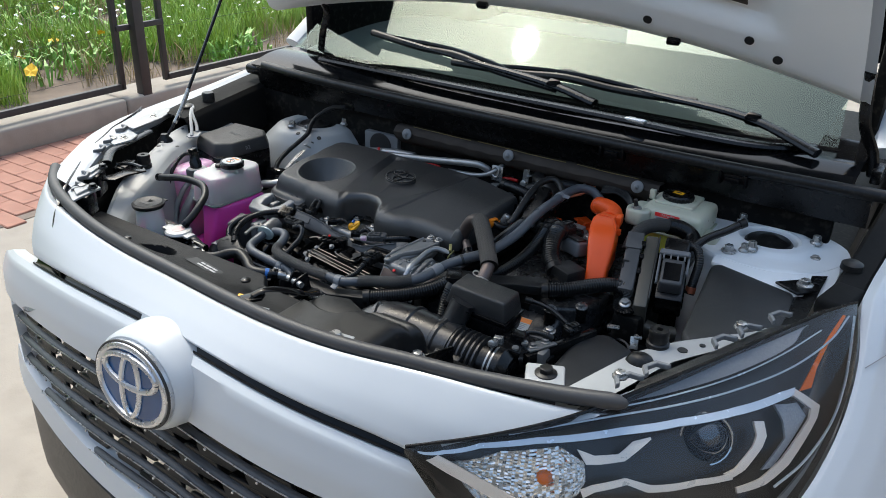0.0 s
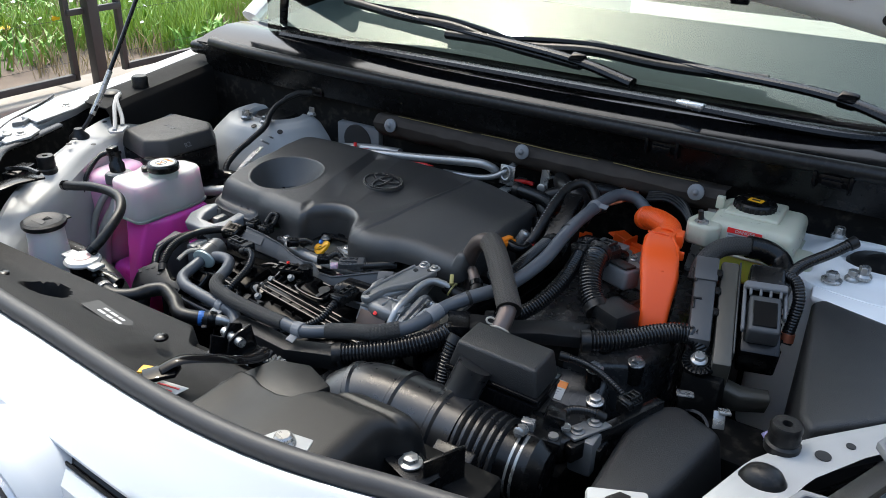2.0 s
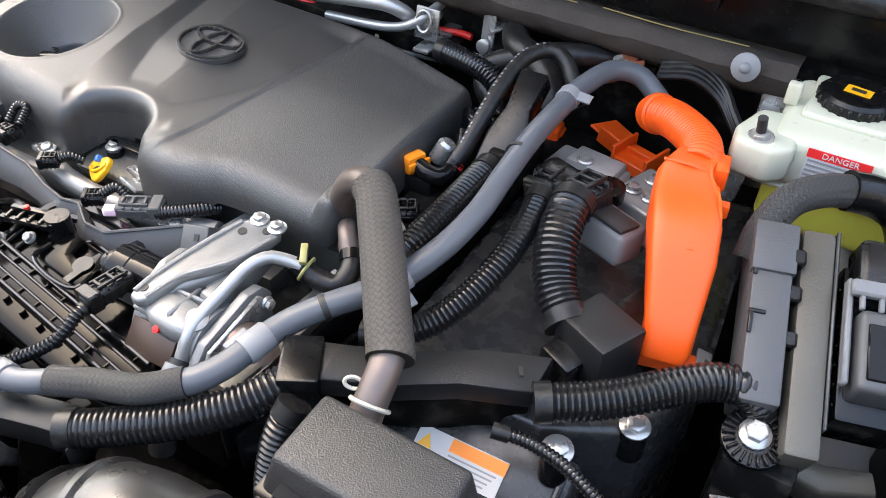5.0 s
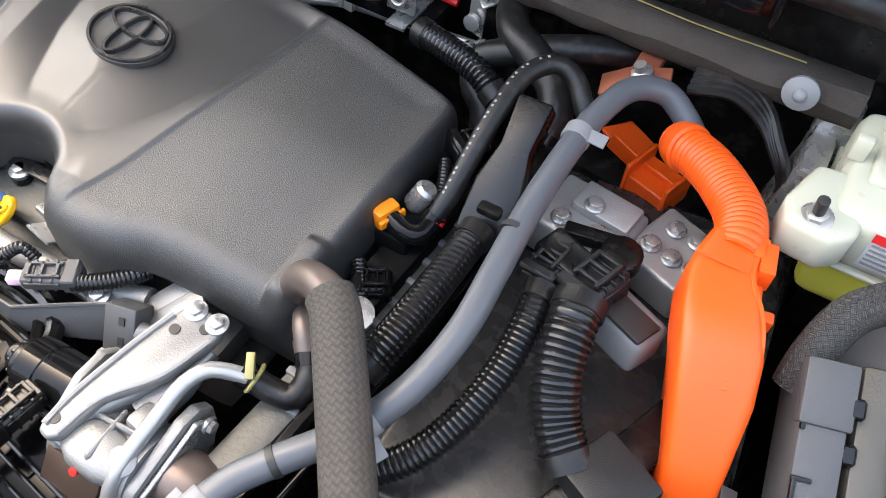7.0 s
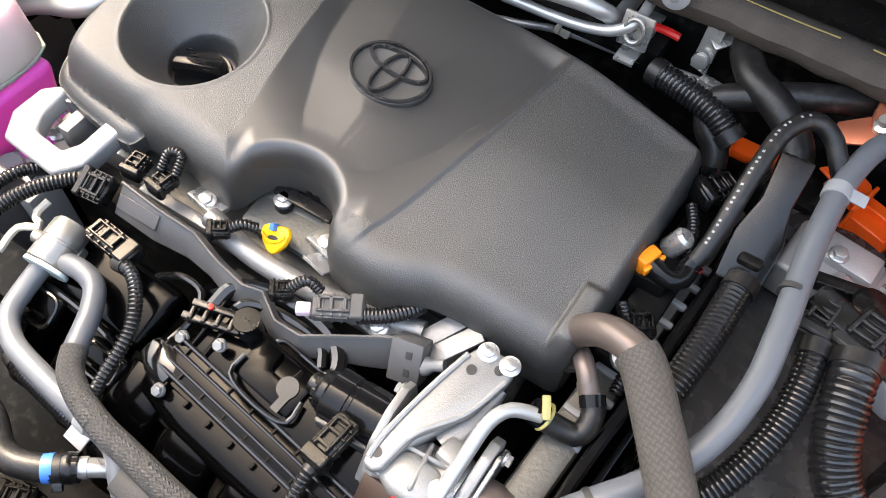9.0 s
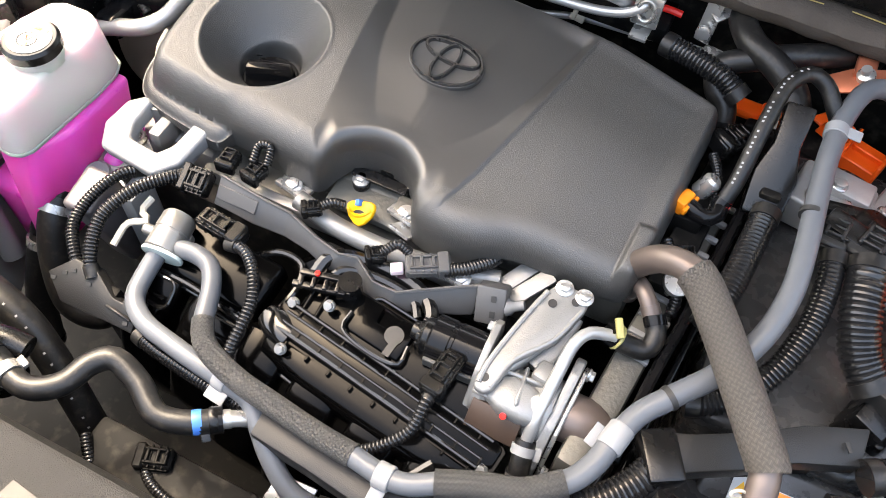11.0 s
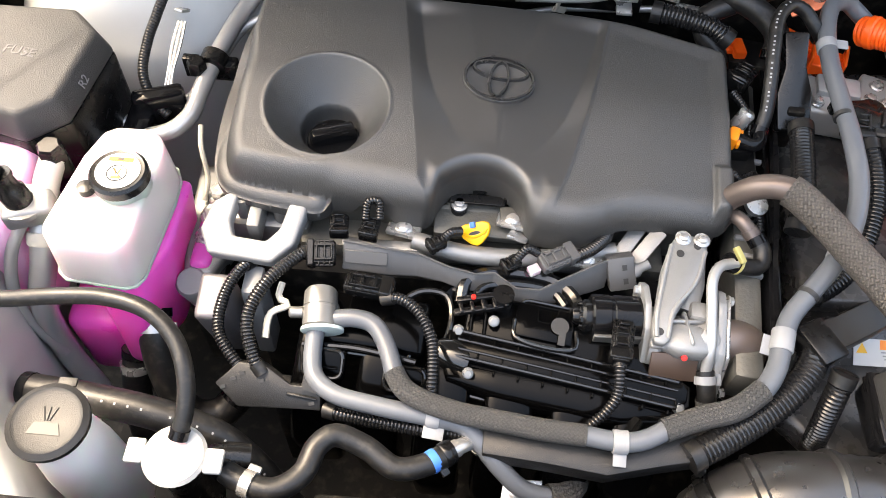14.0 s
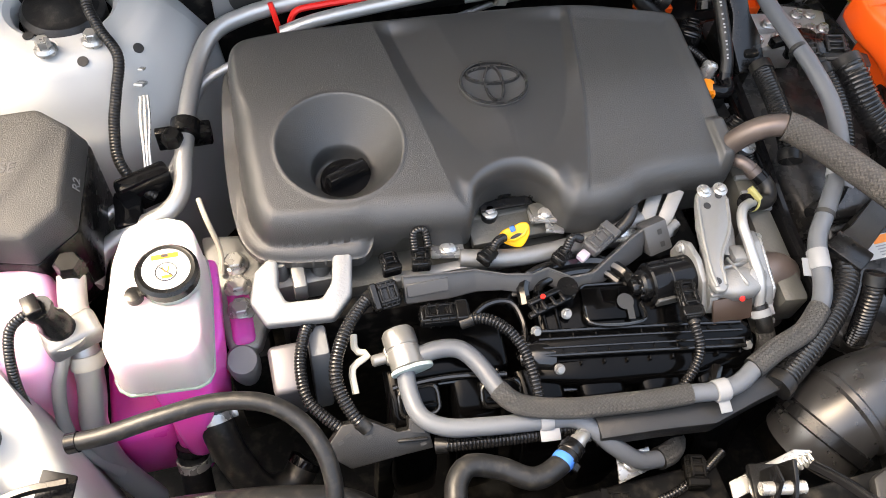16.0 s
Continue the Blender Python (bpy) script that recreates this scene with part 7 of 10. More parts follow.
part("neck", box(0.09, 0.12, 0.07, pose(0.27, 0.315, 0.775, 20, 0, 0), 0.02, 4), M_GRAIN, snout)
part("tab", join(prism([(-0.03, -0.014), (0.03, -0.014), (0.022, 0.018), (-0.016, 0.016)], 0.004, pose(0.270, 0.163, 0.950, -4, 0, 6), 0.001)), M_APRON, snout)
part("tab_bolt", lathe([(0.012, 0), (0.012, 0.003), (0.009, 0.005), (0.009, 0.009), (0.007, 0.011), (0, 0.011)], pose(0.270, 0.163, 0.953), 18), M_STEEL, snout)
brk2 = thing("intake_bracket", "black steel bracket with a flanged bolt", "bracket", at=(0.36, 0.25, 0.85))
part("plate", join(prism([(-0.035, -0.02), (0.03, -0.02), (0.03, 0.012), (-0.02, 0.018)], 0.004, pose(0.355, 0.256, 0.9, 0, 10, -15), 0.001), box(0.004, 0.05, 0.05, pose(0.385, 0.27, 0.87, 0, 0, -25), 0.001), box(0.06, 0.01, 0.12, pose(0.355, 0.26, 0.78), 0.002)), M_BLACK, brk2)
part("bolt", hexbolt((0.354, 0.255, 0.904), 0.0085, h=0.009, flange=1.5), M_STEEL, brk2)

# ---- air cleaner and duct ----
airc = thing("air_cleaner", "shiny black air cleaner lid with a warning label", "air filter box", at=(0.36, 0.52, 0.6))
part("lid", prism([(0.22, 0.50), (0.27, 0.60), (0.40, 0.625), (0.44, 0.60), (0.45, 0.50), (0.40, 0.44), (0.28, 0.44)], 0.036, pose(0, 0, 0.775), 0.012, 3), M_LIDBLK, airc)
part("box", prism([(0.24, 0.50), (0.28, 0.59), (0.40, 0.61), (0.44, 0.59), (0.44, 0.45), (0.28, 0.45)], 0.2, pose(0, 0, 0.58), 0.01), M_DARK, airc)
S_M = axis((0.3536, 0.5653, 0.8191), (0, -0.48, 0.877), (0.9997, 0.0204, 0.0123))
part("lid_slope", box(0.15, 0.075, 0.05, S_M @ pose(0.01, 0, -0.0505), 0.008, 3), M_LIDBLK, airc)
part("slope_rib", tube([S_M @ Vector(q) for q in ((-0.055, -0.030, 0.0), (0.05, -0.031, 0.0), (0.072, -0.022, 0.0), (0.076, 0.02, 0.0))], 0.003, 8), M_LIDBLK, airc)
wl = part("warning_label", box(0.0734, 0.0285, 0.0008, S_M @ pose(0, 0, 0.0005), 0), M_LABELW, airc, "white warning label with an orange band")
part("band", box(0.046, 0.010, 0.0006, S_M @ pose(0.014, 0.0085, 0.0010), 0), M_LABELO, wl)
part("print", join(*[box(0.040 - 0.004 * k, 0.0014, 0.0005, S_M @ pose(0.012, 0.0005 - 0.0036 * k, 0.0010), 0) for k in range(4)]), M_GREYINK, wl)
part("triangle", prism([(-0.006, -0.005), (0.006, -0.005), (0, 0.006)], 0.0005, S_M @ pose(-0.028, 0.004, 0.0010), 0), M_YELLOW, wl)
for p in ((0.4205, 0.586, 0.857), (0.459, 0.639, 0.851), (0.4396, 0.548, 0.836)):
    part("boss", lathe([(0.011, -0.03), (0.011, -0.004), (0.009, 0.0), (0, 0)], pose(*p), 16), M_BLACK, airc)
    part("bolt", hexbolt(p, 0.0078, (0.05, -0.15, 1), 0.008), M_STEEL, airc)
duct = thing("intake_duct", "large shiny black intake duct with bellows and hose clamp", "air duct", at=(0.27, 0.405, 0.7))
part("duct", tube([(0.158, 0.368, 0.795), (0.174, 0.378, 0.82), (0.205, 0.388, 0.836), (0.25, 0.391, 0.838), (0.30, 0.391, 0.836), (0.338, 0.391, 0.834)], 0.049, 32, 0.006), M_DUCT, duct)
for at, d in (((0.194, 0.385, 0.832), (1, 0.3, 0.4)), ((0.25, 0.391, 0.838), (1, 0, 0)), ((0.308, 0.391, 0.836), (1, 0, -0.05))):
    part("seam", lathe([(0.0488, -0.006), (0.0525, -0.003), (0.0525, 0.003), (0.0488, 0.006)], axis(at, d), 32), M_DUCT, duct)
part("bellows", tube([(0.336, 0.391, 0.834), (0.362, 0.392, 0.833), (0.394, 0.393, 0.831)], 0.048, 32, ribs=0.006, pitch=0.0095), M_DUCT, duct)
part("cuff", lathe([(0.040, -0.012), (0.042, -0.01), (0.042, 0.03), (0.03, 0.045), (0.0, 0.045)], axis((0.40, 0.395, 0.831), (1, 0.05, -0.05)), 28), M_BLACK, duct)
part("clamp", join(*[lathe([(0.0422, -0.0022), (0.0432, -0.0015), (0.0432, 0.0015), (0.0422, 0.0022)], axis((x, 0.3965, 0.83), (1, 0.05, -0.05)), 28) for x in (0.409, 0.417)], box(0.016, 0.012, 0.014, pose(0.412, 0.408, 0.871, 0, 0, 10), 0.002)), M_STEEL, duct)
part("clamp_screw", lathe([(0.0065, 0), (0.0065, 0.014), (0.005, 0.015), (0, 0.015)], axis((0.412, 0.397, 0.879), (0, -1, 0.3)), 12), M_STEEL, duct)
part("flow_sensor", join(box(0.04, 0.05, 0.014, pose(0.424, 0.425, 0.857, 0, 12, 20), 0.003), box(0.024, 0.022, 0.022, pose(0.428, 0.44, 0.862, 0, 12, 20), 0.003)), M_BLACK, duct)
for a, b in ((0.405, 0.41), (0.441, 0.415), (0.446, 0.438)):
    part("sensor_screw", lathe([(0.006, 0), (0.006, 0.004), (0, 0.005)], pose(a, b, 0.868), 12), M_STEEL, duct)
part("flange", lathe([(0.050, -0.008), (0.055, -0.006), (0.055, 0.006), (0.050, 0.008)], axis((0.17, 0.376, 0.815), (0.75, 0.45, 0.65)), 26), M_BLACK, duct)
part("latch_box", join(box(0.05, 0.024, 0.02, pose(0.36, 0.335, 0.85, 25, 0, 0), 0.003), box(0.03, 0.01, 0.012, pose(0.36, 0.323, 0.853, 25, 0, 0), 0.002)), M_BLACK, duct)
part("foot", box(0.1, 0.05, 0.14, pose(0.22, 0.40, 0.68), 0.005), M_DARK, duct)
part("stem", lathe([(0.026, -0.02), (0.022, 0.0), (0.022, 0.05)], axis((0.312, 0.418, 0.865), (0.25, 0.35, 0.9)), 20), M_DUCT, duct)
res = thing("vacuum_chamber", "grained black moulded chamber on the intake duct", "air chamber", at=(0.35, 0.485, 0.85))
R_M = pose(0.345, 0.469, 0.889, 0, 3, 1)
part("upper", box(0.122, 0.064, 0.038, R_M @ pose(0, 0, 0.003), 0.0045, 3, 0.86), M_GRAIN, res)
part("rim", box(0.128, 0.070, 0.006, R_M, 0.0025, 2), M_GLOSS, res)
part("rim", box(0.126, 0.069, 0.005, R_M @ pose(0, 0, -0.008), 0.002, 2), M_GLOSS, res)
part("lower", box(0.12, 0.062, 0.032, R_M @ pose(0, 0, -0.034), 0.008, 3, 1.08), M_GLOSS, res)
conduit("black corrugated breather pipe under the chamber", [(0.262, 0.50, 0.895), (0.258, 0.485, 0.875), (0.258, 0.47, 0.84), (0.262, 0.46, 0.80)], 0.0115, 0.0042, 0.0013)
hb2 = thing("harness_duct", "black square harness duct with slots", "bracket", at=(0.34, 0.6, 0.87))
part("duct", ribbon([(0.235, 0.548, 0.899), (0.262, 0.558, 0.9), (0.305, 0.585, 0.893), (0.345, 0.612, 0.893), (0.392, 0.632, 0.893)], 0.034, 0.022), M_DGREY, hb2)
part("box_end", box(0.03, 0.044, 0.03, pose(0.244, 0.53, 0.872, 0, 0, 30), 0.003), M_BLACK, hb2)
part("slot", box(0.003, 0.009, 0.0008, pose(0.378, 0.607, 0.8935, 0, 0, 30), 0), M_INK, hb2)
part("foot", box(0.12, 0.02, 0.06, pose(0.33, 0.59, 0.825, 0, 0, 28), 0.003), M_DARK, hb2)
conduit("thin black taped lead across the air cleaner", [(0.378, 0.566, 0.873), (0.4022, 0.572, 0.870), (0.4288, 0.571, 0.866), (0.4536, 0.566, 0.858), (0.470, 0.5645, 0.847), (0.478, 0.562, 0.835)], 0.0052, 0.0034, 0.0008)
conduit("thin black lead to the flow sensor", [(0.43, 0.45, 0.87), (0.44, 0.465, 0.875), (0.46, 0.478, 0.872), (0.475, 0.485, 0.865)], 0.0055, 0.0034, 0.0008)
plate2 = solo("steel_strap", join(prism([(-0.012, -0.03), (0.012, -0.026), (0.012, 0.03), (-0.01, 0.026)], 0.004, pose(0.462, 0.462, 0.857, 0, 0, -28), 0.0015), hexbolt((0.456, 0.45, 0.861), 0.006), hexbolt((0.467, 0.475, 0.861), 0.006), box(0.03, 0.04, 0.05, pose(0.465, 0.462, 0.806), 0.004)), M_ALU, "grey steel strap with two bolts", "bracket")
rail2 = thing("cable_rail", "black moulded cable rail with a plug", "bracket", at=(0.485, 0.5, 0.8))
part("rail", box(0.014, 0.16, 0.024, pose(0.485, 0.50, 0.832, 0, 0, -22), 0.003), M_BLACK, rail2)
plug("plug", 0.03, 0.022, 0.024, pose(0.488, 0.535, 0.85, 0, 0, 68), M_BLACK, rail2)
part("foot", box(0.02, 0.03, 0.05, pose(0.475, 0.47, 0.79), 0.003), M_BLACK, rail2)

# ---- battery cover and the panel by the tower ----
BAT = [(0.482, 0.575), (0.535, 0.612), (0.612, 0.575), (0.585, 0.42), (0.545, 0.37), (0.49, 0.35)]
batt = thing("battery_cover", "grained black box lid, flat topped", "cover", at=(0.54, 0.48, 0.6))
part("lid", prism(BAT, 0.09, pose(0, 0, 0.755), 0.014, 4, top=[(0.492, 0.565), (0.535, 0.595), (0.597, 0.565), (0.573, 0.427), (0.543, 0.385), (0.498, 0.368)]), M_GRAIN, batt)
part("box", prism(BAT, 0.2, pose(0, 0, 0.56), 0.006), M_DARK, batt)
panel = thing("side_cover", "large grained black cover panel beside the strut tower", "cover", at=(0.72, 0.7, 0.6))
part("panel", prism([(0.636, 0.818), (0.678, 0.872), (0.785, 0.835), (0.812, 0.69), (0.80, 0.625), (0.688, 0.52), (0.672, 0.545)], 0.2, pose(0, 0, 0.722), 0.008, 3), M_GRAIN, panel)
part("foot", box(0.08, 0.2, 0.14, pose(0.725, 0.7, 0.59), 0.004), M_DARK, panel)

# ---- control unit with fins and plugs ----
ecu = thing("control_unit", "upright grey-black control unit with a finned case and plugs", "control unit", at=(0.54, 0.72, 0.7))
U_D = Vector((0.03, -0.11, -0.055)).normalized()
U_M = axis((0.513, 0.72, 0.928), (0.1, -0.42, 0.9), U_D)
part("cable_cover", join(box(0.135, 0.028, 0.05, U_M @ pose(0, 0, -0.045), 0.003, 2), box(0.04, 0.031, 0.012, U_M @ pose(-0.05, 0, -0.004), 0.002), box(0.10, 0.003, 0.004, U_M @ pose(0.01, 0.0125, -0.0185), 0.001), box(0.006, 0.026, 0.003, U_M @ pose(-0.025, 0, -0.0185), 0.001)), M_STRIP, ecu)
for k in (-0.035, 0.01):
    part("latch", join(box(0.018, 0.003, 0.004, U_M @ pose(k, -0.012, 0.003), 0.001), box(0.003, 0.012, 0.004, U_M @ pose(k - 0.008, -0.008, 0.003), 0.001)), M_BLACK, ecu)
part("case", box(0.17, 0.024, 0.10, U_M @ pose(0.012, 0.031, -0.10), 0.004, 2), M_CASE, ecu, "dull bronze-black finned case")
for k in range(17):
    part("fin", tube([U_M @ Vector(q) for q in ((-0.052 + 0.0085 * k, 0.0225, -0.034), (-0.053 + 0.0085 * k, 0.0155, -0.038), (-0.051 + 0.0085 * k, 0.0125, -0.055), (-0.049 + 0.0085 * k, 0.0185, -0.088))], 0.0023, 6), M_CASE, ecu)
conn = part("connector", box(0.118, 0.05, 0.05, U_M @ pose(0.004, 0.077, -0.062), 0.004, 2), M_BLACK, ecu)
for k in range(7):
    part("rib", box(0.003, 0.053, 0.034, U_M @ pose(-0.036 + 0.0145 * k, 0.077, -0.05), 0.0008, 1), M_BLACK, conn)
part("connector_cap", box(0.062, 0.042, 0.030, U_M @ pose(0.018, 0.077, -0.014), 0.005, 3, 0.94), M_STRIP, ecu)
part("cap_window", box(0.040, 0.030, 0.003, U_M @ pose(0.020, 0.077, 0.0152), 0.001, 1), M_GLOSS, ecu)
part("back_cap", box(0.044, 0.046, 0.034, U_M @ pose(-0.046, 0.079, -0.022), 0.006, 3), M_BLACK, ecu)
lever = part("lever", box(0.078, 0.0045, 0.010, U_M @ pose(0.004, 0.0515, 0.0), 0.0015, 1), M_LEVER, ecu, "mid grey locking lever")
part("lever_side", box(0.05, 0.0045, 0.010, U_M @ pose(-0.008, 0.1025, 0.0), 0.0015, 1), M_LEVER, lever)
part("lever_bridge", box(0.012, 0.054, 0.008, U_M @ pose(-0.026, 0.077, 0.010), 0.002, 1), M_LEVER, lever)
for k in range(4):
    part("lever_tooth", box(0.012, 0.0035, 0.005, U_M @ pose(-0.016, 0.058 + 0.0125 * k, 0.011), 0.001, 1), M_LEVER, lever)
part("case_foot", loft([(U_M @ Vector((0.085, 0.032, -0.075)), 0.012, 0.016), (U_M @ Vector((0.094, 0.060, -0.080)), 0.012, 0.018), (U_M @ Vector((0.088, 0.098, -0.085)), 0.010, 0.016)], (0.2, -0.9, -0.3), 16, 5.0), M_CASE, ecu)
part("case_edge", box(0.15, 0.0025, 0.02, U_M @ pose(0.0, 0.0442, -0.02), 0.001, 1), M_DULL, ecu)
for k, h in ((-0.045, 0.0), (-0.018, -0.004), (0.016, -0.006)):
    part("clip", box(0.013, 0.010, 0.012, U_M @ pose(k, 0.0165, h - 0.004), 0.002, 1), M_BLACK, ecu)
part("stand", box(0.05, 0.12, 0.16, pose(0.545, 0.70, 0.70), 0.004), M_DARK, ecu)
ear = thing("ground_lug", "black lug plate with a large flanged bolt", "bracket", at=(0.53, 0.66, 0.85))
part("lug", join(lathe([(0.022, -0.004), (0.022, 0.002), (0.018, 0.003), (0, 0.003)], axis((0.535, 0.656, 0.872), (0.05, -0.3, 1)), 22), prism([(-0.012, -0.015), (0.012, -0.015), (0.014, 0.04), (-0.014, 0.04)], 0.006, axis((0.53, 0.682, 0.876), (0, -0.3, 1)), 0.001)), M_BLACK, ear)
part("bolt", hexbolt((0.535, 0.656, 0.876), 0.0078, (0.05, -0.3, 1), 0.010, 1.45), M_STEEL, ear)
for k in range(22):
    part("tooth", box(0.009, 0.0022, 0.003, axis((0.535, 0.656, 0.872), (0.05, -0.3, 1)) @ pose(0, 0, 0, 0, 0, k * 360 / 22) @ pose(0.0175, 0, 0.003), 0.0006, 1), M_BLACK, ear)
part("post", box(0.03, 0.03, 0.1, pose(0.533, 0.664, 0.77), 0.003), M_DARK, ear)
loop = thing("sleeved_cable", "black cable in a woven sleeve arching to the control unit", "cable", at=(0.53, 0.8, 0.96))
part("sleeve", tube([(0.487, 0.775, 0.925), (0.488, 0.79, 0.943), (0.498, 0.818, 0.959), (0.517, 0.839, 0.963), (0.54, 0.858, 0.959)], 0.0135, 16), M_BRAIDS, loop)
part("boot", tube([(0.533, 0.853, 0.961), (0.556, 0.866, 0.955), (0.576, 0.868, 0.945), (0.588, 0.848, 0.935), (0.59, 0.81, 0.925), (0.588, 0.78, 0.92)], 0.0165, 16), M_BLACK, loop)
conduit("black corrugated conduit across to the strut tower", [(0.665, 0.905, 0.985), (0.64, 0.88, 0.97), (0.61, 0.85, 0.955), (0.6, 0.83, 0.945), (0.595, 0.80, 0.93)], 0.008, 0.004, 0.001)
conduit("black conduit with an orange tape end", [(0.585, 0.80, 0.955), (0.61, 0.795, 0.955), (0.622, 0.78, 0.94), (0.622, 0.765, 0.905), (0.62, 0.755, 0.88)], 0.0085, 0.004, 0.001)
part("tape_end", lathe([(0.0098, -0.006), (0.0098, 0.006)], axis((0.621, 0.758, 0.888), (0, -0.3, -1)), 14), M_COPPER, loop)
low = thing("relay_bits", "small clips, lilac plug and steel tabs low in the bay", "clip", at=(0.6, 0.62, 0.75))
part("plug", lathe([(0.0065, 0), (0.0065, 0.009), (0.0045, 0.010), (0.0045, 0.017), (0, 0.017)], axis((0.648, 0.607, 0.822), (-0.7, 0.3, 0.6)), 14), M_PURPLE, low)
part("clip", join(box(0.014, 0.004, 0.022, pose(0.588, 0.575, 0.84, -30, 0, 20), 0.001), box(0.014, 0.02, 0.004, pose(0.59, 0.585, 0.858, -20, 0, 20), 0.001)), M_STEEL, low)
part("clip", box(0.022, 0.016, 0.003, pose(0.535, 0.61, 0.848, -10, 0, 20), 0.001), M_STEEL, low)
part("tube", lathe([(0.024, 0), (0.024, 0.05), (0.02, 0.05), (0.02, 0.0)], axis((0.545, 0.625, 0.77), (0.1, -0.5, 0.8)), 22), M_BLACK, low)
part("block", box(0.1, 0.09, 0.14, pose(0.6, 0.62, 0.66), 0.006), M_DARK, low)

# ---- inverter and high-voltage parts ----
inv = thing("inverter", "black-lidded hybrid inverter with bare aluminium junction blocks", "inverter", at=(0.34, 0.78, 0.6))
part("case", prism([(0.258, 0.60), (0.26, 0.94), (0.47, 0.96), (0.49, 0.72), (0.47, 0.64), (0.40, 0.60)], 0.25, pose(0, 0, 0.60), 0.01, 3), M_LIDBLK, inv)
part("lid_ridge", box(0.012, 0.12, 0.02, pose(0.43, 0.69, 0.845, 0, 0, -20), 0.004), M_GLOSS, inv)
part("side_wall", box(0.03, 0.16, 0.05, pose(0.415, 0.71, 0.84, 0, 8, -22), 0.004), M_BLACK, inv)
part("junction_block", join(box(0.075, 0.06, 0.04, pose(0.316, 0.862, 0.852, 0, 0, -8), 0.005, 3), box(0.05, 0.03, 0.01, pose(0.325, 0.872, 0.89, 0, 0, -8), 0.003)), M_JUNC, inv)
part("junction_block", box(0.06, 0.064, 0.036, pose(0.384, 0.872, 0.85, 0, 0, -20), 0.004, 3), M_JUNC, inv)
for x, y, z in ((0.297, 0.848, 0.893), (0.327, 0.848, 0.893), (0.316, 0.866, 0.9), (0.378, 0.888, 0.887), (0.397, 0.885, 0.887), (0.384, 0.86, 0.887), (0.402, 0.858, 0.887), (0.366, 0.865, 0.887)):
    part("bolt", hexbolt((x, y, z), 0.0062, h=0.006, flange=1.35), M_STEEL, inv)
part("socket", join(box(0.038, 0.026, 0.03, pose(0.322, 0.786, 0.91, 0, 0, -20), 0.004), box(0.02, 0.02, 0.022, pose(0.35, 0.80, 0.91, 0, 0, -20), 0.003)), M_BLACK, inv)
plug("plug", 0.044, 0.036, 0.03, pose(0.35, 0.775, 0.915, -10, 0, 70), M_DGREY, inv)
plug("plug", 0.036, 0.028, 0.026, pose(0.318, 0.775, 0.915, -10, 0, 78), M_DGREY, inv)
part("grey_socket", join(box(0.05, 0.034, 0.034, pose(0.376, 0.772, 0.886, -8, 0, -22), 0.007, 3)), M_GREYPL, inv, "grey rimmed socket")
part("socket_face", box(0.04, 0.024, 0.004, pose(0.377, 0.771, 0.9195, -8, 0, -22), 0.002), M_INK, inv)
part("arm", join(lathe([(0.016, 0), (0.016, 0.012), (0.013, 0.014), (0, 0.014)], pose(0.352, 0.83, 0.895), 20), box(0.05, 0.012, 0.012, pose(0.33, 0.836, 0.895, 0, 0, 10), 0.002), box(0.03, 0.03, 0.02, pose(0.345, 0.835, 0.878), 0.003)), M_BLACK, inv)
part("side_foot", box(0.05, 0.045, 0.05, pose(0.412, 0.668, 0.86, 0, 0, -25), 0.004, 2), M_DGREY, inv, "black square conduit end")
part("hv_flap", join(prism([(-0.03, -0.012), (-0.016, 0.016), (0.014, 0.014), (0.03, -0.004), (0.018, -0.016)], 0.004, pose(0.309, 0.985, 0.858, 8, 14, -14), 0.001, 1), box(0.05, 0.003, 0.022, pose(0.312, 0.972, 0.846, 8, 14, -14), 0.001, 1)), M_ORANGE, inv, "orange connector flap")
part("hv_shroud", join(box(0.044, 0.036, 0.026, pose(0.343, 0.957, 0.836, 0, 0, -18), 0.0015, 1), box(0.004, 0.040, 0.036, pose(0.324, 0.963, 0.838, 0, 0, -18), 0.001, 1), box(0.004, 0.040, 0.036, pose(0.362, 0.952, 0.838, 0, 0, -18), 0.001, 1), box(0.034, 0.004, 0.012, pose(0.344, 0.957, 0.856, 0, 0, -18), 0.001, 1)), M_ORANGE, inv, "orange connector shroud")
part("hv_base", box(0.16, 0.05, 0.05, pose(0.30, 0.975, 0.79, 0, 0, -8), 0.004), M_DARK, inv)
part("hv_tab", join(box(0.05, 0.022, 0.012, pose(0.222, 0.985, 0.834, 0, 8, 8), 0.003), box(0.016, 0.03, 0.03, pose(0.238, 0.982, 0.82, 0, 0, 8), 0.003)), M_ORANGE, inv)
chan = thing("wiring_channel", "black moulded wiring channel with corrugated ends", "bracket", at=(0.25, 0.83, 0.9))
part("channel", prism([(-0.018, -0.05), (0.018, -0.05), (0.02, -0.01), (0.012, 0.02), (0.014, 0.06), (-0.014, 0.06), (-0.012, 0.02), (-0.02, -0.01)], 0.024, axis((0.252, 0.842, 0.915), (0.0, -0.55, 0.83), (1, 0.05, 0)), 0.003), M_BLACK, chan)
part("stay", box(0.02, 0.08, 0.06, pose(0.255, 0.84, 0.862), 0.003), M_DARK, chan)
hose("black rubber fuel hose with white lettering over the gearbox", [(0.217, 0.784, 0.9), (0.222, 0.8, 0.915), (0.224, 0.83, 0.936), (0.226, 0.865, 0.955), (0.232, 0.9, 0.968), (0.248, 0.918, 0.971), (0.265, 0.916, 0.965), (0.28, 0.903, 0.953), (0.295, 0.892, 0.938)], 0.0078)
qc = thing("quick_connector", "black hose elbow with an orange locking clip", "connector", at=(0.2, 0.77, 0.89))
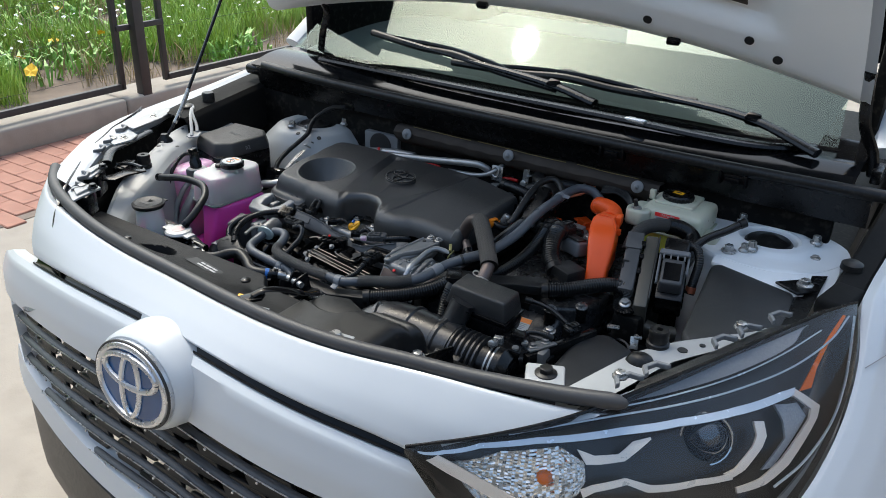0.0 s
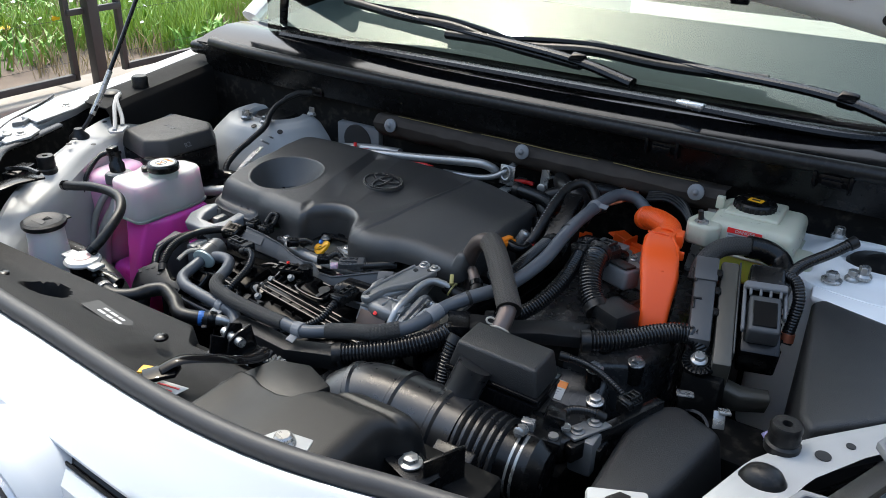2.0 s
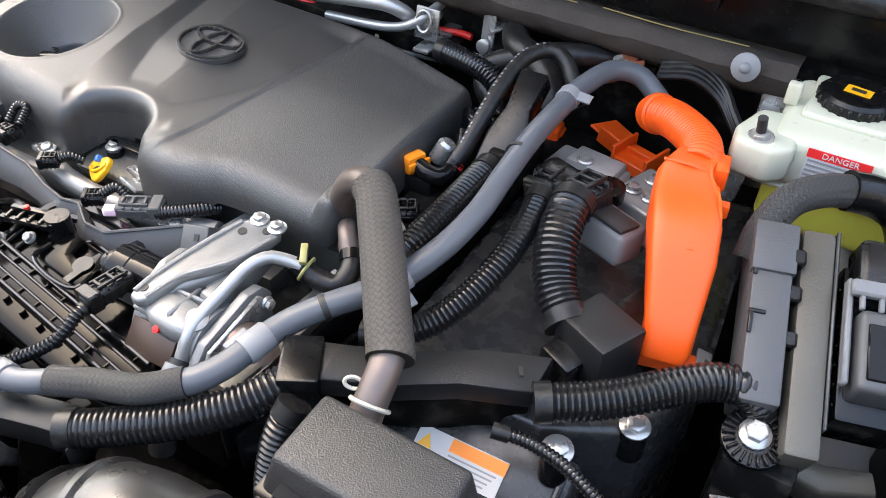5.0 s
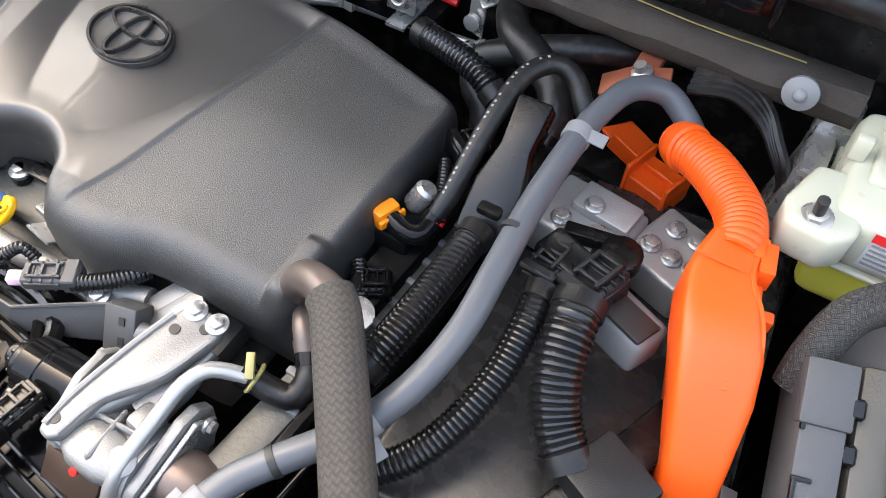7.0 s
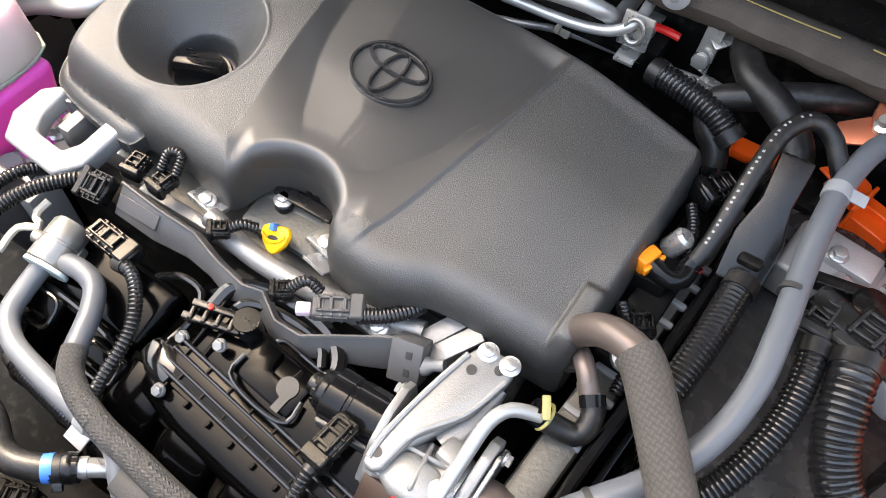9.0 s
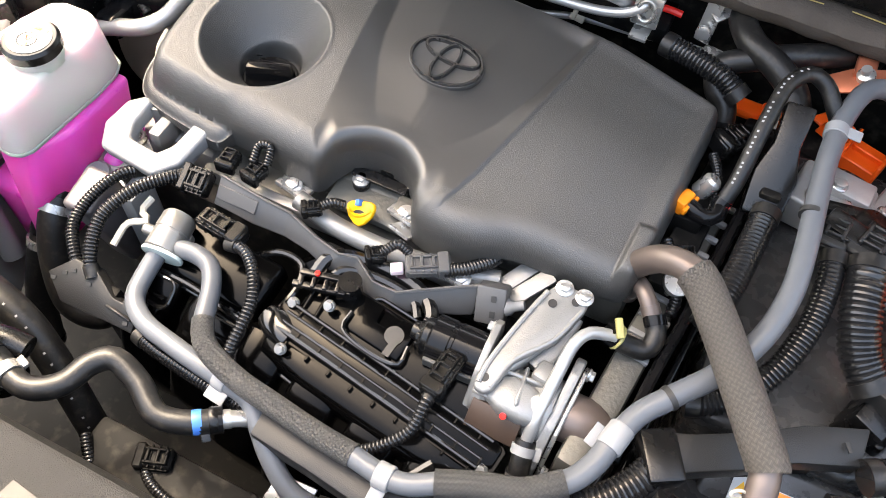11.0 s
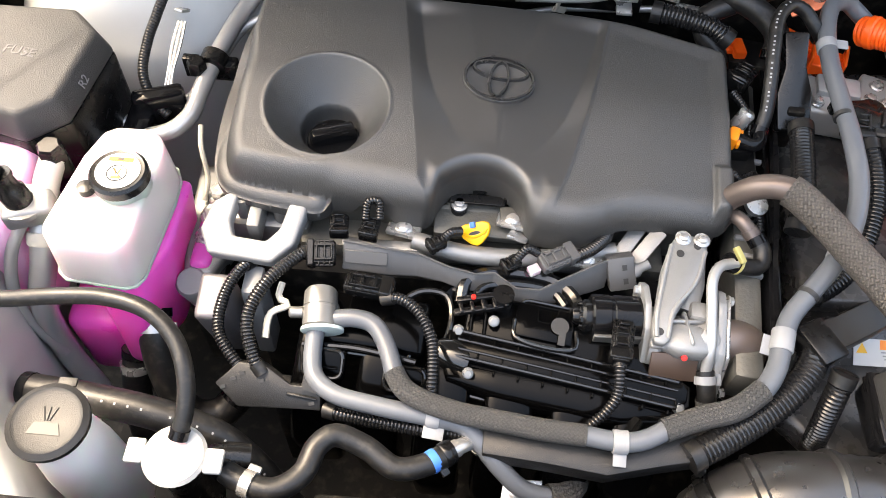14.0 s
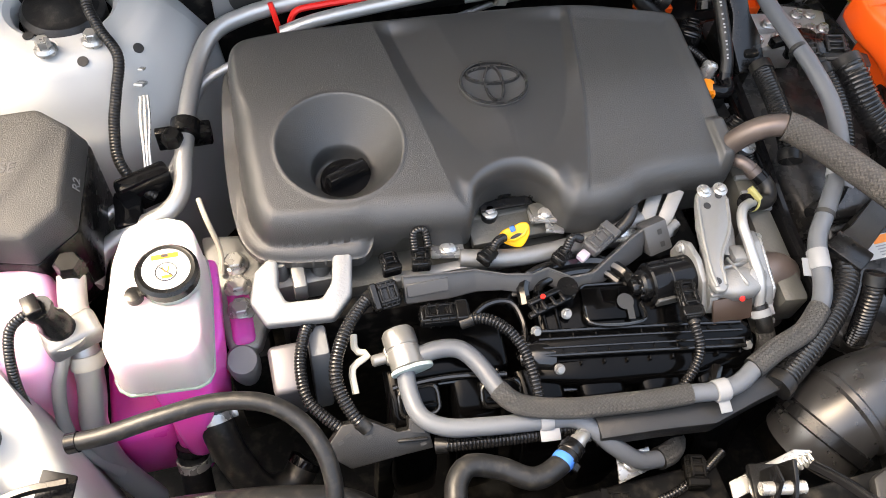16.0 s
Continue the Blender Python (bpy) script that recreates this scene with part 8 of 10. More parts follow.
part("elbow", tube([(0.172, 0.778, 0.902), (0.19, 0.772, 0.902), (0.206, 0.767, 0.9), (0.216, 0.772, 0.899), (0.218, 0.786, 0.902)], 0.0082, 14), M_GLOSS, qc)
part("clip", join(box(0.012, 0.021, 0.018, pose(0.1855, 0.772, 0.8945, 0, 0, -20), 0.003), box(0.004, 0.024, 0.008, pose(0.1925, 0.770, 0.900, 0, 0, -20), 0.0015)), M_CLIPY, qc, "orange locking clip")
part("red_ring", lathe([(0.0086, -0.003), (0.009, 0), (0.0086, 0.003)], axis((0.2185, 0.788, 0.903), (0.1, 0.9, 0.5)), 14), M_REDP, qc)
part("actuator", lathe([(0.008, -0.012), (0.0095, -0.01), (0.0095, 0.008), (0.007, 0.011), (0, 0.011)], axis((0.2, 0.80, 0.905), (0.4, 0.3, 0.85)), 18), M_STEEL, qc)
part("foot", box(0.03, 0.04, 0.04, pose(0.195, 0.78, 0.855), 0.004), M_DARK, qc)

# ---- behind the engine ----
rear = thing("rear_pipes", "bright alloy pipe and steel brackets along the firewall", "pipe", at=(-0.05, 0.98, 0.85))
part("pipe", tube([(-0.29, 0.962, 0.895), (-0.25, 0.962, 0.908), (-0.105, 0.964, 0.927), (0.0, 0.966, 0.941), (0.03, 0.967, 0.943), (0.045, 0.975, 0.935), (0.05, 0.99, 0.92), (0.05, 1.05, 0.91)], 0.0085, 14), M_PIPE, rear)
part("pipe", tube([(-0.06, 0.97, 0.907), (0.03, 0.967, 0.917), (0.06, 0.968, 0.928), (0.072, 0.975, 0.938), (0.072, 1.03, 0.94)], 0.0055, 12), M_PIPE, rear)
part("bracket", join(box(0.03, 0.004, 0.036, pose(0.075, 0.972, 0.912, -10, 0, 0), 0.002), tube(ellipse_loop(0.009, 0.012, axis((0.075, 0.968, 0.935), (0, -1, 0.2)), 24), 0.0022, 8, raw=True, caps=False), box(0.02, 0.1, 0.004, pose(0.075, 1.01, 0.9), 0.001)), M_STEEL, rear)
part("bracket", join(box(0.018, 0.003, 0.065, pose(0.138, 0.998, 0.897, -6, 0, -15), 0.001), box(0.020, 0.034, 0.003, pose(0.150, 1.012, 0.934, 12, 10, -40), 0.001), box(0.03, 0.03, 0.003, pose(0.166, 1.02, 0.945, 10, 12, -40), 0.001), lathe([(0.008, 0), (0.008, 0.004), (0.005, 0.005), (0, 0.005)], axis((0.137, 0.995, 0.912), (0, -1, 0.2)), 16), lathe([(0.007, 0), (0.007, 0.006), (0.004, 0.008), (0, 0.008)], axis((0.137, 0.993, 0.884), (0, -1, 0.2)), 16)), M_STEEL, rear)
part("lug_nut", join(box(0.034, 0.012, 0.012, pose(0.160, 0.992, 0.884, 0, 0, -10), 0.003), hexbolt((0.163, 0.985, 0.890), 0.0065, (0, -0.3, 1))), M_STEEL, rear)
part("red_line", join(tube([(-0.297, 1.0, 0.91), (-0.292, 0.99, 0.885), (-0.288, 0.99, 0.86)], 0.0035, 8), tube([(-0.28, 0.985, 0.87), (-0.27, 0.99, 0.9), (-0.24, 0.995, 0.902), (-0.13, 0.998, 0.9), (-0.03, 1.01, 0.884), (0.02, 1.02, 0.891), (0.055, 1.02, 0.899), (0.092, 1.02, 0.905), (0.108, 1.02, 0.904)], 0.0042, 8)), M_RED, rear, "red plastic brake line")
part("black_line", tube([(-0.20, 0.985, 0.83), (-0.12, 0.99, 0.843), (-0.06, 0.998, 0.853), (-0.002, 1.0, 0.869), (0.058, 1.0, 0.8745), (0.13, 1.0, 0.882), (0.16, 1.0, 0.884)], 0.0042, 10), M_PIPE, rear, "thin bright line")
part("line_clip", join(box(0.018, 0.012, 0.012, pose(-0.002, 0.996, 0.870, 0, 10, 0), 0.002), box(0.006, 0.016, 0.018, pose(-0.006, 0.996, 0.872, 0, 10, 0), 0.002)), M_CREAM, rear)
part("stay", box(0.3, 0.06, 0.02, pose(-0.05, 1.02, 0.88), 0.002), M_DARK, rear)
hose("black rubber heater hose behind the engine", [(0.165, 1.04, 0.925), (0.172, 1.0, 0.935), (0.19, 0.97, 0.938), (0.215, 0.955, 0.937), (0.24, 0.94, 0.928), (0.252, 0.925, 0.918), (0.25, 0.905, 0.9)], 0.0145)
hose("black heater hose curving down at the firewall", [(0.32, 1.045, 0.915), (0.275, 1.005, 0.932), (0.235, 0.978, 0.937), (0.2, 0.962, 0.93), (0.168, 0.95, 0.915), (0.172, 0.935, 0.9), (0.188, 0.925, 0.888), (0.195, 0.91, 0.87)], 0.0125)
cop = thing("copper_strap", "reddish copper strap with a steel stud at the firewall", "bracket", at=(0.3, 0.985, 0.92))
part("strap", join(prism([(-0.03, -0.01), (0.0, -0.014), (0.03, -0.006), (0.03, 0.008), (-0.005, 0.016), (-0.03, 0.012)], 0.003, pose(0.298, 0.972, 0.936, 10, -28, 10), 0.001), box(0.02, 0.07, 0.01, pose(0.3, 1.01, 0.935), 0.002)), M_COPPER, cop)
part("stud", lathe([(0.009, 0), (0.009, 0.006), (0.005, 0.008), (0.005, 0.014), (0, 0.014)], pose(0.302, 0.974, 0.942, 10, -20, 0), 14), M_STEEL, cop)
flat = thing("flat_cable", "flat black ribbed cable along the firewall", "cable", at=(0.4, 0.98, 0.93))
for k in range(4):
    part("strand", tube([(0.338, 0.978 + 0.004 * k, 0.944 + 0.003 * k), (0.372, 0.982 + 0.004 * k, 0.95 + 0.003 * k), (0.4, 0.98 + 0.003 * k, 0.938 + 0.003 * k), (0.418, 0.968 + 0.001 * k, 0.925 + 0.003 * k), (0.432, 0.957, 0.912 + 0.003 * k), (0.44, 0.95, 0.87)], 0.0042, 8), M_RUBBER, flat)
part("brake_bracket", join(box(0.02, 0.06, 0.09, pose(0.435, 0.975, 0.85, 0, 8, 0), 0.003), box(0.03, 0.02, 0.12, pose(0.45, 1.01, 0.84), 0.003)), M_STEEL, brk)
part("post", box(0.06, 0.06, 0.1, pose(0.52, 1.0, 0.74), 0.004), M_DARK, brk)
part("nut", hexbolt((0.457, 0.874, 0.971), 0.0075, (-0.1, -0.2, 1), 0.007), M_STEEL, brk)
part("stud", lathe([(0.0042, 0), (0.0042, 0.02), (0, 0.021)], axis((0.457, 0.874, 0.972), (-0.1, -0.2, 1)), 10), M_INK, brk)
part("label_band", box(0.05, 0.0006, 0.008, pose(0.520, 0.8808, 0.9635), 0), M_REDP, brk)
for k in range(5):
    part("label_print", box(0.044 - 0.006 * (k % 2), 0.0005, 0.0022, pose(0.519 - 0.003 * (k % 2), 0.8808, 0.9595 - 0.0046 * k), 0), M_GREYINK, brk)
writing("DANGER", 0.0072, axis((0.521, 0.8803, 0.9675), (0, -1, 0), (1, 0, 0)), M_LABELW, brk)


# faded print along hoses and small connectors deep in the bay
def print_bars(parent, pts, r, up, count, a, b):
    path = spline(pts, 0.002)
    for i in range(count):
        k = int((a + (b - a) * i / count) * (len(path) - 2))
        if i % 6 == 5:
            continue
        d = path[k + 1] - path[k]
        n = Vector(up) - d.normalized() * Vector(up).dot(d.normalized())
        part("print_bar", box(0.0019, 0.0022, 0.0003, axis(path[k] + n.normalized() * (r - 0.0001), n, d), 0), M_GREYINK, parent)


fuel_line = [(0.217, 0.784, 0.9), (0.222, 0.8, 0.915), (0.224, 0.83, 0.936), (0.226, 0.865, 0.955), (0.232, 0.9, 0.968), (0.248, 0.918, 0.971), (0.265, 0.916, 0.965)]
print_bars(qc, fuel_line, 0.0081, (-0.5, -0.5, 1), 26, 0.15, 0.9)
print_bars(rad, [(-0.51, 0.44, 0.835), (-0.44, 0.432, 0.842), (-0.375, 0.424, 0.838), (-0.325, 0.415, 0.822), (-0.295, 0.403, 0.795), (-0.262, 0.383, 0.742), (-0.23, 0.362, 0.68)], 0.0158, (0.35, -0.35, 1), 22, 0.2, 0.95)
lower_plugs = thing("sensor_plugs", "small black sensor plugs and leads under the harness tray", "connector", at=(-0.1, 0.36, 0.7))
for x, y, z, a in ((-0.16, 0.37, 0.755, 20), (-0.05, 0.37, 0.745, -15), (0.04, 0.375, 0.76, 75)):
    plug("plug", 0.036, 0.024, 0.022, pose(x, y, z, 0, 0, a), M_DARK, lower_plugs)
for pts in ([(-0.18, 0.375, 0.76), (-0.15, 0.35, 0.765), (-0.1, 0.345, 0.76), (-0.06, 0.362, 0.755)], [(-0.03, 0.37, 0.75), (0.0, 0.36, 0.762), (0.04, 0.37, 0.77), (0.08, 0.39, 0.765)], [(-0.23, 0.36, 0.77), (-0.21, 0.34, 0.76), (-0.19, 0.33, 0.73)]):
    part("lead", tube(pts, 0.0055, 10, ribs=0.0009, pitch=0.0034), M_RIBBED, lower_plugs)
part("steel_bracket", join(prism([(-0.02, -0.012), (0.02, -0.012), (0.026, 0.01), (-0.012, 0.014)], 0.003, pose(-0.03, 0.395, 0.785, 20, 0, 10), 0.001), hexbolt((-0.03, 0.395, 0.79), 0.006, (0, -0.3, 1))), M_STEEL, lower_plugs)
part("support", box(0.3, 0.05, 0.1, pose(-0.08, 0.36, 0.665), 0.006), M_DARK, lower_plugs)
spring = thing("latch_spring", "bare steel coil spring and lever of the bonnet latch", "spring", at=(0.115, 0.335, 0.86))
part("coil", tube([(0.045 + 0.0009 * i, 0.332 + 0.0001 * i + 0.0055 * math.cos(i * 0.9), 0.884 + 0.0055 * math.sin(i * 0.9)) for i in range(64)], 0.0013, 6, raw=True), M_STEEL, spring)
part("lever", prism([(-0.05, -0.012), (0.03, -0.006), (0.045, 0.004), (0.03, 0.01), (-0.045, 0.004)], 0.003, pose(0.062, 0.338, 0.876, 0, 0, 6), 0.001), M_STEEL, spring)
part("post", box(0.04, 0.02, 0.06, pose(0.07, 0.338, 0.815), 0.003), M_DARK, spring)

side_plugs = thing("gearbox_plugs", "black plugs and corrugated leads beside the engine cover", "connector", at=(0.21, 0.83, 0.85))
plug("plug", 0.036, 0.028, 0.024, pose(0.205, 0.865, 0.893, 0, 8, 55), M_BLACK, side_plugs)
plug("plug", 0.03, 0.024, 0.022, pose(0.203, 0.725, 0.872, 0, 0, 30), M_BLACK, side_plugs)
part("lead", tube([(0.195, 0.845, 0.9), (0.205, 0.825, 0.9), (0.212, 0.80, 0.893), (0.207, 0.775, 0.882)], 0.0055, 10, ribs=0.0009, pitch=0.0034), M_RIBBED, side_plugs)
part("lead", tube([(0.185, 0.735, 0.888), (0.2, 0.715, 0.885), (0.212, 0.695, 0.878), (0.214, 0.67, 0.87)], 0.0058, 10, ribs=0.0009, pitch=0.0034), M_RIBBED, side_plugs)
part("sensor", join(lathe([(0.010, 0), (0.010, 0.012), (0.013, 0.014), (0.013, 0.02), (0, 0.021)], axis((0.205, 0.70, 0.868), (0.2, -0.2, 1)), 16)), M_STEEL, side_plugs)
part("base", box(0.03, 0.2, 0.03, pose(0.205, 0.79, 0.85, 0, 0, -4), 0.003), M_DARK, side_plugs)
conduit("thick black corrugated hose behind the engine cover", [(0.105, 0.955, 0.915), (0.14, 0.945, 0.917), (0.175, 0.935, 0.915), (0.2, 0.925, 0.905)], 0.0125, 0.0046, 0.0014)

# ---- windscreen, dash and wipers ----
def ws_z(y):
    return 1.09 + 0.577 * (y - 1.15)


M_GLASS = bpy.data.materials.new("laminated glass")
M_GLASS.use_nodes = True
gn = M_GLASS.node_tree
gn.nodes.clear()
g_out = gn.nodes.new("ShaderNodeOutputMaterial")
g_mix = gn.nodes.new("ShaderNodeMixShader")
g_fr = gn.nodes.new("ShaderNodeFresnel")
g_fr.inputs[0].default_value = 1.52
g_mul = gn.nodes.new("ShaderNodeMath")
g_mul.operation = 'MULTIPLY'
g_mul.inputs[1].default_value = 0.75
g_mul.use_clamp = True
g_tr = gn.nodes.new("ShaderNodeBsdfTransparent")
g_tr.inputs[0].default_value = (0.72, 0.86, 0.80, 1)
g_gl = gn.nodes.new("ShaderNodeBsdfGlossy")
g_gl.inputs[0].default_value = (0.86, 1.0, 0.95, 1)
g_gl.inputs["Roughness"].default_value = 0.02
gn.links.new(g_fr.outputs[0], g_mul.inputs[0])
gn.links.new(g_mul.outputs[0], g_mix.inputs[0])
gn.links.new(g_tr.outputs[0], g_mix.inputs[1])
gn.links.new(g_gl.outputs[0], g_mix.inputs[2])
gn.links.new(g_mix.outputs[0], g_out.inputs[0])
M_DASH = mat("dark grey dashboard", (0.05, 0.055, 0.065), 0.8, var=0.1)
ws = part("windscreen", sheet(30, 20, lambda u, v: ((2 * u - 1) * (0.76 - 0.13 * v), 1.13 + 0.95 * v + 0.10 * (2 * u - 1) ** 2 * (1 - v) * 0.6, ws_z(1.13 + 0.95 * v) - 0.0 * u)), M_GLASS, car, "raked windscreen reflecting the hazy sky")
ws.visible_shadow = False
part("dashboard", sheet(20, 12, lambda u, v: ((2 * u - 1) * 0.72, 1.2 + 0.7 * v, 1.075 + 0.03 * math.sin(v * 3))), M_DASH, car)
part("sticker", box(0.10, 0.012, 0.001, axis((0.55, 1.42, ws_z(1.42) - 0.006), (0, -0.5, 0.866)), 0), M_GREYPL, car)
part("cabin", join(box(1.4, 0.04, 0.5, pose(0, 2.3, 1.05), 0.01), box(0.03, 1.2, 0.5, pose(-0.80, 1.9, 1.0), 0.01), box(0.03, 1.2, 0.5, pose(0.80, 1.9, 1.0), 0.01)), M_DARK, car)
part("roof", sheet(16, 10, lambda u, v: ((2 * u - 1) * 0.64, 2.06 + 2.0 * v, 1.63 + 0.05 * math.sin(math.pi * v) - 0.05 * (2 * u - 1) ** 2), 0.01), M_WHITE, car)
for s in (1, -1):
    part("windscreen_pillar", tube([(s * 0.85, 1.28, 1.06), (s * 0.80, 1.55, 1.26), (s * 0.72, 1.87, 1.48), (s * 0.66, 2.10, 1.61)], 0.035, 10, 0.03, flat=0.6), M_WHITE, car)
    part("cowl_side", box(0.07, 0.18, 0.03, pose(s * 0.775, 1.12, 1.03, 8, 0, 0), 0.012, 3), M_BLACK, car)
    w = 0.0 if s < 0 else 0.17
    part("hinge", join(tube([(s * (0.665 + w), 1.20, 1.03), (s * (0.655 + w), 1.19, 1.08), (s * (0.63 + w), 1.172, 1.14), (s * (0.62 + w), 1.18, 1.2), (s * (0.62 + w), 1.14, 1.25)], 0.012, 8, 0.01, flat=0.5), box(0.02, 0.09, 0.03, pose(s * (0.675 + w), 1.19, 1.03), 0.004)), M_BLACK, car, "black bonnet hinge arm")
    # body behind the front, so that the car stands on its wheels
    part("wheel", lathe([(0.0, -0.1), (0.22, -0.1), (0.33, -0.09), (0.345, -0.06), (0.345, 0.06), (0.33, 0.09), (0.22, 0.1), (0.0, 0.1)], axis((s * 0.8, 0.95, 0.345), (1, 0, 0)), 36), M_RUBBER, car)
    part("wheel", lathe([(0.0, -0.1), (0.22, -0.1), (0.33, -0.09), (0.345, -0.06), (0.345, 0.06), (0.33, 0.09), (0.22, 0.1), (0.0, 0.1)], axis((s * 0.8, 3.64, 0.345), (1, 0, 0)), 36), M_RUBBER, car)
    part("body_side", sheet(20, 8, lambda u, v, s=s: (s * (0.915 - 0.10 * max(0, v - 0.55)), 1.9 + 2.4 * u, 0.35 + 1.25 * v), 0.02), M_WHITE, car)
part("floor_pan", box(1.5, 4.0, 0.12, pose(0, 2.3, 0.28), 0.02), M_DARK, car)


def wiper(pivot, joint, tip, b0, b1, lift):
    w = part("wiper_arm", tube([pivot, joint, mix(joint, tip, 0.5), tip], (0.016, 0.010), 10, 0.01, flat=0.6), M_BLACK, car)
    part("wiper_joint", box(0.03, 0.024, 0.02, axis(joint, (0, -0.5, 0.86), Vector(tip) - Vector(pivot)) @ pose(0, 0, -0.008), 0.004), M_GLOSS, w)
    mid = mix(b0, b1, 0.5)
    part("wiper_blade", tube([b0, mix(b0, mid, 0.6), (mid[0], mid[1], mid[2] + 0.008), mix(mid, b1, 0.4), b1], 0.012, 10, 0.01, flat=0.8), M_RUBBER, w)
    part("spoiler", tube([mix(b0, b1, 0.05), (mid[0], mid[1] + 0.006, mid[2] + 0.018), mix(b0, b1, 0.95)], 0.006, 6, 0.02), M_GLOSS, w)
    return w


wiper((0.735, 1.10, 1.085), (0.588, 1.155, 1.115), (0.11, 1.215, 1.135), (-0.19, 1.18, 1.118), (0.455, 1.185, 1.122), 0.01)
wiper((0.235, 1.135, 1.092), (0.118, 1.152, 1.112), (-0.372, 1.215, 1.142), (-0.494, 1.232, 1.147), (0.125, 1.152, 1.105), 0.01)
part("washer_sensor", box(0.05, 0.02, 0.012, pose(0.36, 1.075, 1.082, 0, 0, -10), 0.004), M_SILVER, car)

# ---- headlamps ----
M_LENS = bpy.data.materials.new("clear lamp lens")
M_LENS.use_nodes = True
ln = M_LENS.node_tree
ln.nodes.clear()
l_out = ln.nodes.new("ShaderNodeOutputMaterial")
l_mix = ln.nodes.new("ShaderNodeMixShader")
l_fr = ln.nodes.new("ShaderNodeFresnel")
l_fr.inputs[0].default_value = 1.42
l_tr = ln.nodes.new("ShaderNodeBsdfTransparent")
l_tr.inputs[0].default_value = (0.97, 0.97, 0.965, 1)
l_gl = ln.nodes.new("ShaderNodeBsdfGlossy")
l_gl.inputs["Roughness"].default_value = 0.03
l_mul = ln.nodes.new("ShaderNodeMath")
l_mul.operation = 'MULTIPLY'
l_mul.inputs[1].default_value = 1.0
l_mul.use_clamp = True
ln.links.new(l_fr.outputs[0], l_mul.inputs[0])
ln.links.new(l_mul.outputs[0], l_mix.inputs[0])
ln.links.new(l_tr.outputs[0], l_mix.inputs[1])
ln.links.new(l_gl.outputs[0], l_mix.inputs[2])
ln.links.new(l_mix.outputs[0], l_out.inputs[0])
M_AMBER = mat("amber reflector", (0.75, 0.16, 0.02), 0.25, var=0.15, bump=0.6, bscale=500)
M_FACET = mat("faceted reflector", (0.80, 0.77, 0.74), 0.12, metal=0.85, var=0.3, scale=160, bump=0.3, bscale=240)
M_RIBLENS = mat("ribbed clear plastic", (0.36, 0.37, 0.39), 0.25, var=0.3, scale=400, bump=1.0, bscale=260)
M_HOUSE = mat("brown-black lamp housing", (0.045, 0.039, 0.035), 0.2, var=0.1, bump=0.2, bscale=200)
M_PROJ = mat("clear projector glass", (0.02, 0.026, 0.036), 0.04, spec=1.0, coat=1.0, var=0.1)
# bezel's blue-white reflection is put into this trim colour
M_LINE = mat("lamp trim with blue-white reflection in its colour", (0.74, 0.80, 0.88), 0.25, metal=0.3, var=0.05)
M_BEZEL = mat("champagne bezel", (0.88, 0.79, 0.70), 0.3, metal=0.3, var=0.05)
H_TOP = [(0.472, 0.062, 0.914), (0.57, 0.118, 0.945), (0.645, 0.175, 0.972), (0.70, 0.255, 0.988), (0.77, 0.405, 0.992), (0.83, 0.54, 0.995), (0.872, 0.625, 0.996), (0.898, 0.675, 0.992)]
H_BOT = [(0.472, 0.058, 0.906), (0.55, 0.055, 0.845), (0.69, 0.085, 0.795), (0.82, 0.155, 0.79), (0.885, 0.25, 0.825), (0.918, 0.36, 0.875), (0.929, 0.47, 0.92), (0.922, 0.58, 0.958), (0.905, 0.66, 0.985)]
H_TOP_R = [(0.452, 0.098, 0.892), (0.57, 0.138, 0.935), (0.68, 0.21, 0.988), (0.77, 0.41, 0.994), (0.825, 0.55, 0.998), (0.875, 0.66, 1.002), (0.895, 0.69, 1.002)]
H_BOT_R = [(0.452, 0.094, 0.884), (0.55, 0.085, 0.83), (0.69, 0.10, 0.785), (0.83, 0.17, 0.785), (0.90, 0.27, 0.835), (0.928, 0.40, 0.895), (0.93, 0.50, 0.93), (0.915, 0.61, 0.965), (0.90, 0.68, 0.995)]
top_line, bot_line, top_r, bot_r = (spline(q, 0.01) for q in (H_TOP, H_BOT, H_TOP_R, H_BOT_R))


def on_line(line, u):
    k = u * (len(line) - 1)
    i = min(int(k), len(line) - 2)
    return line[i].lerp(line[i + 1], k - i)


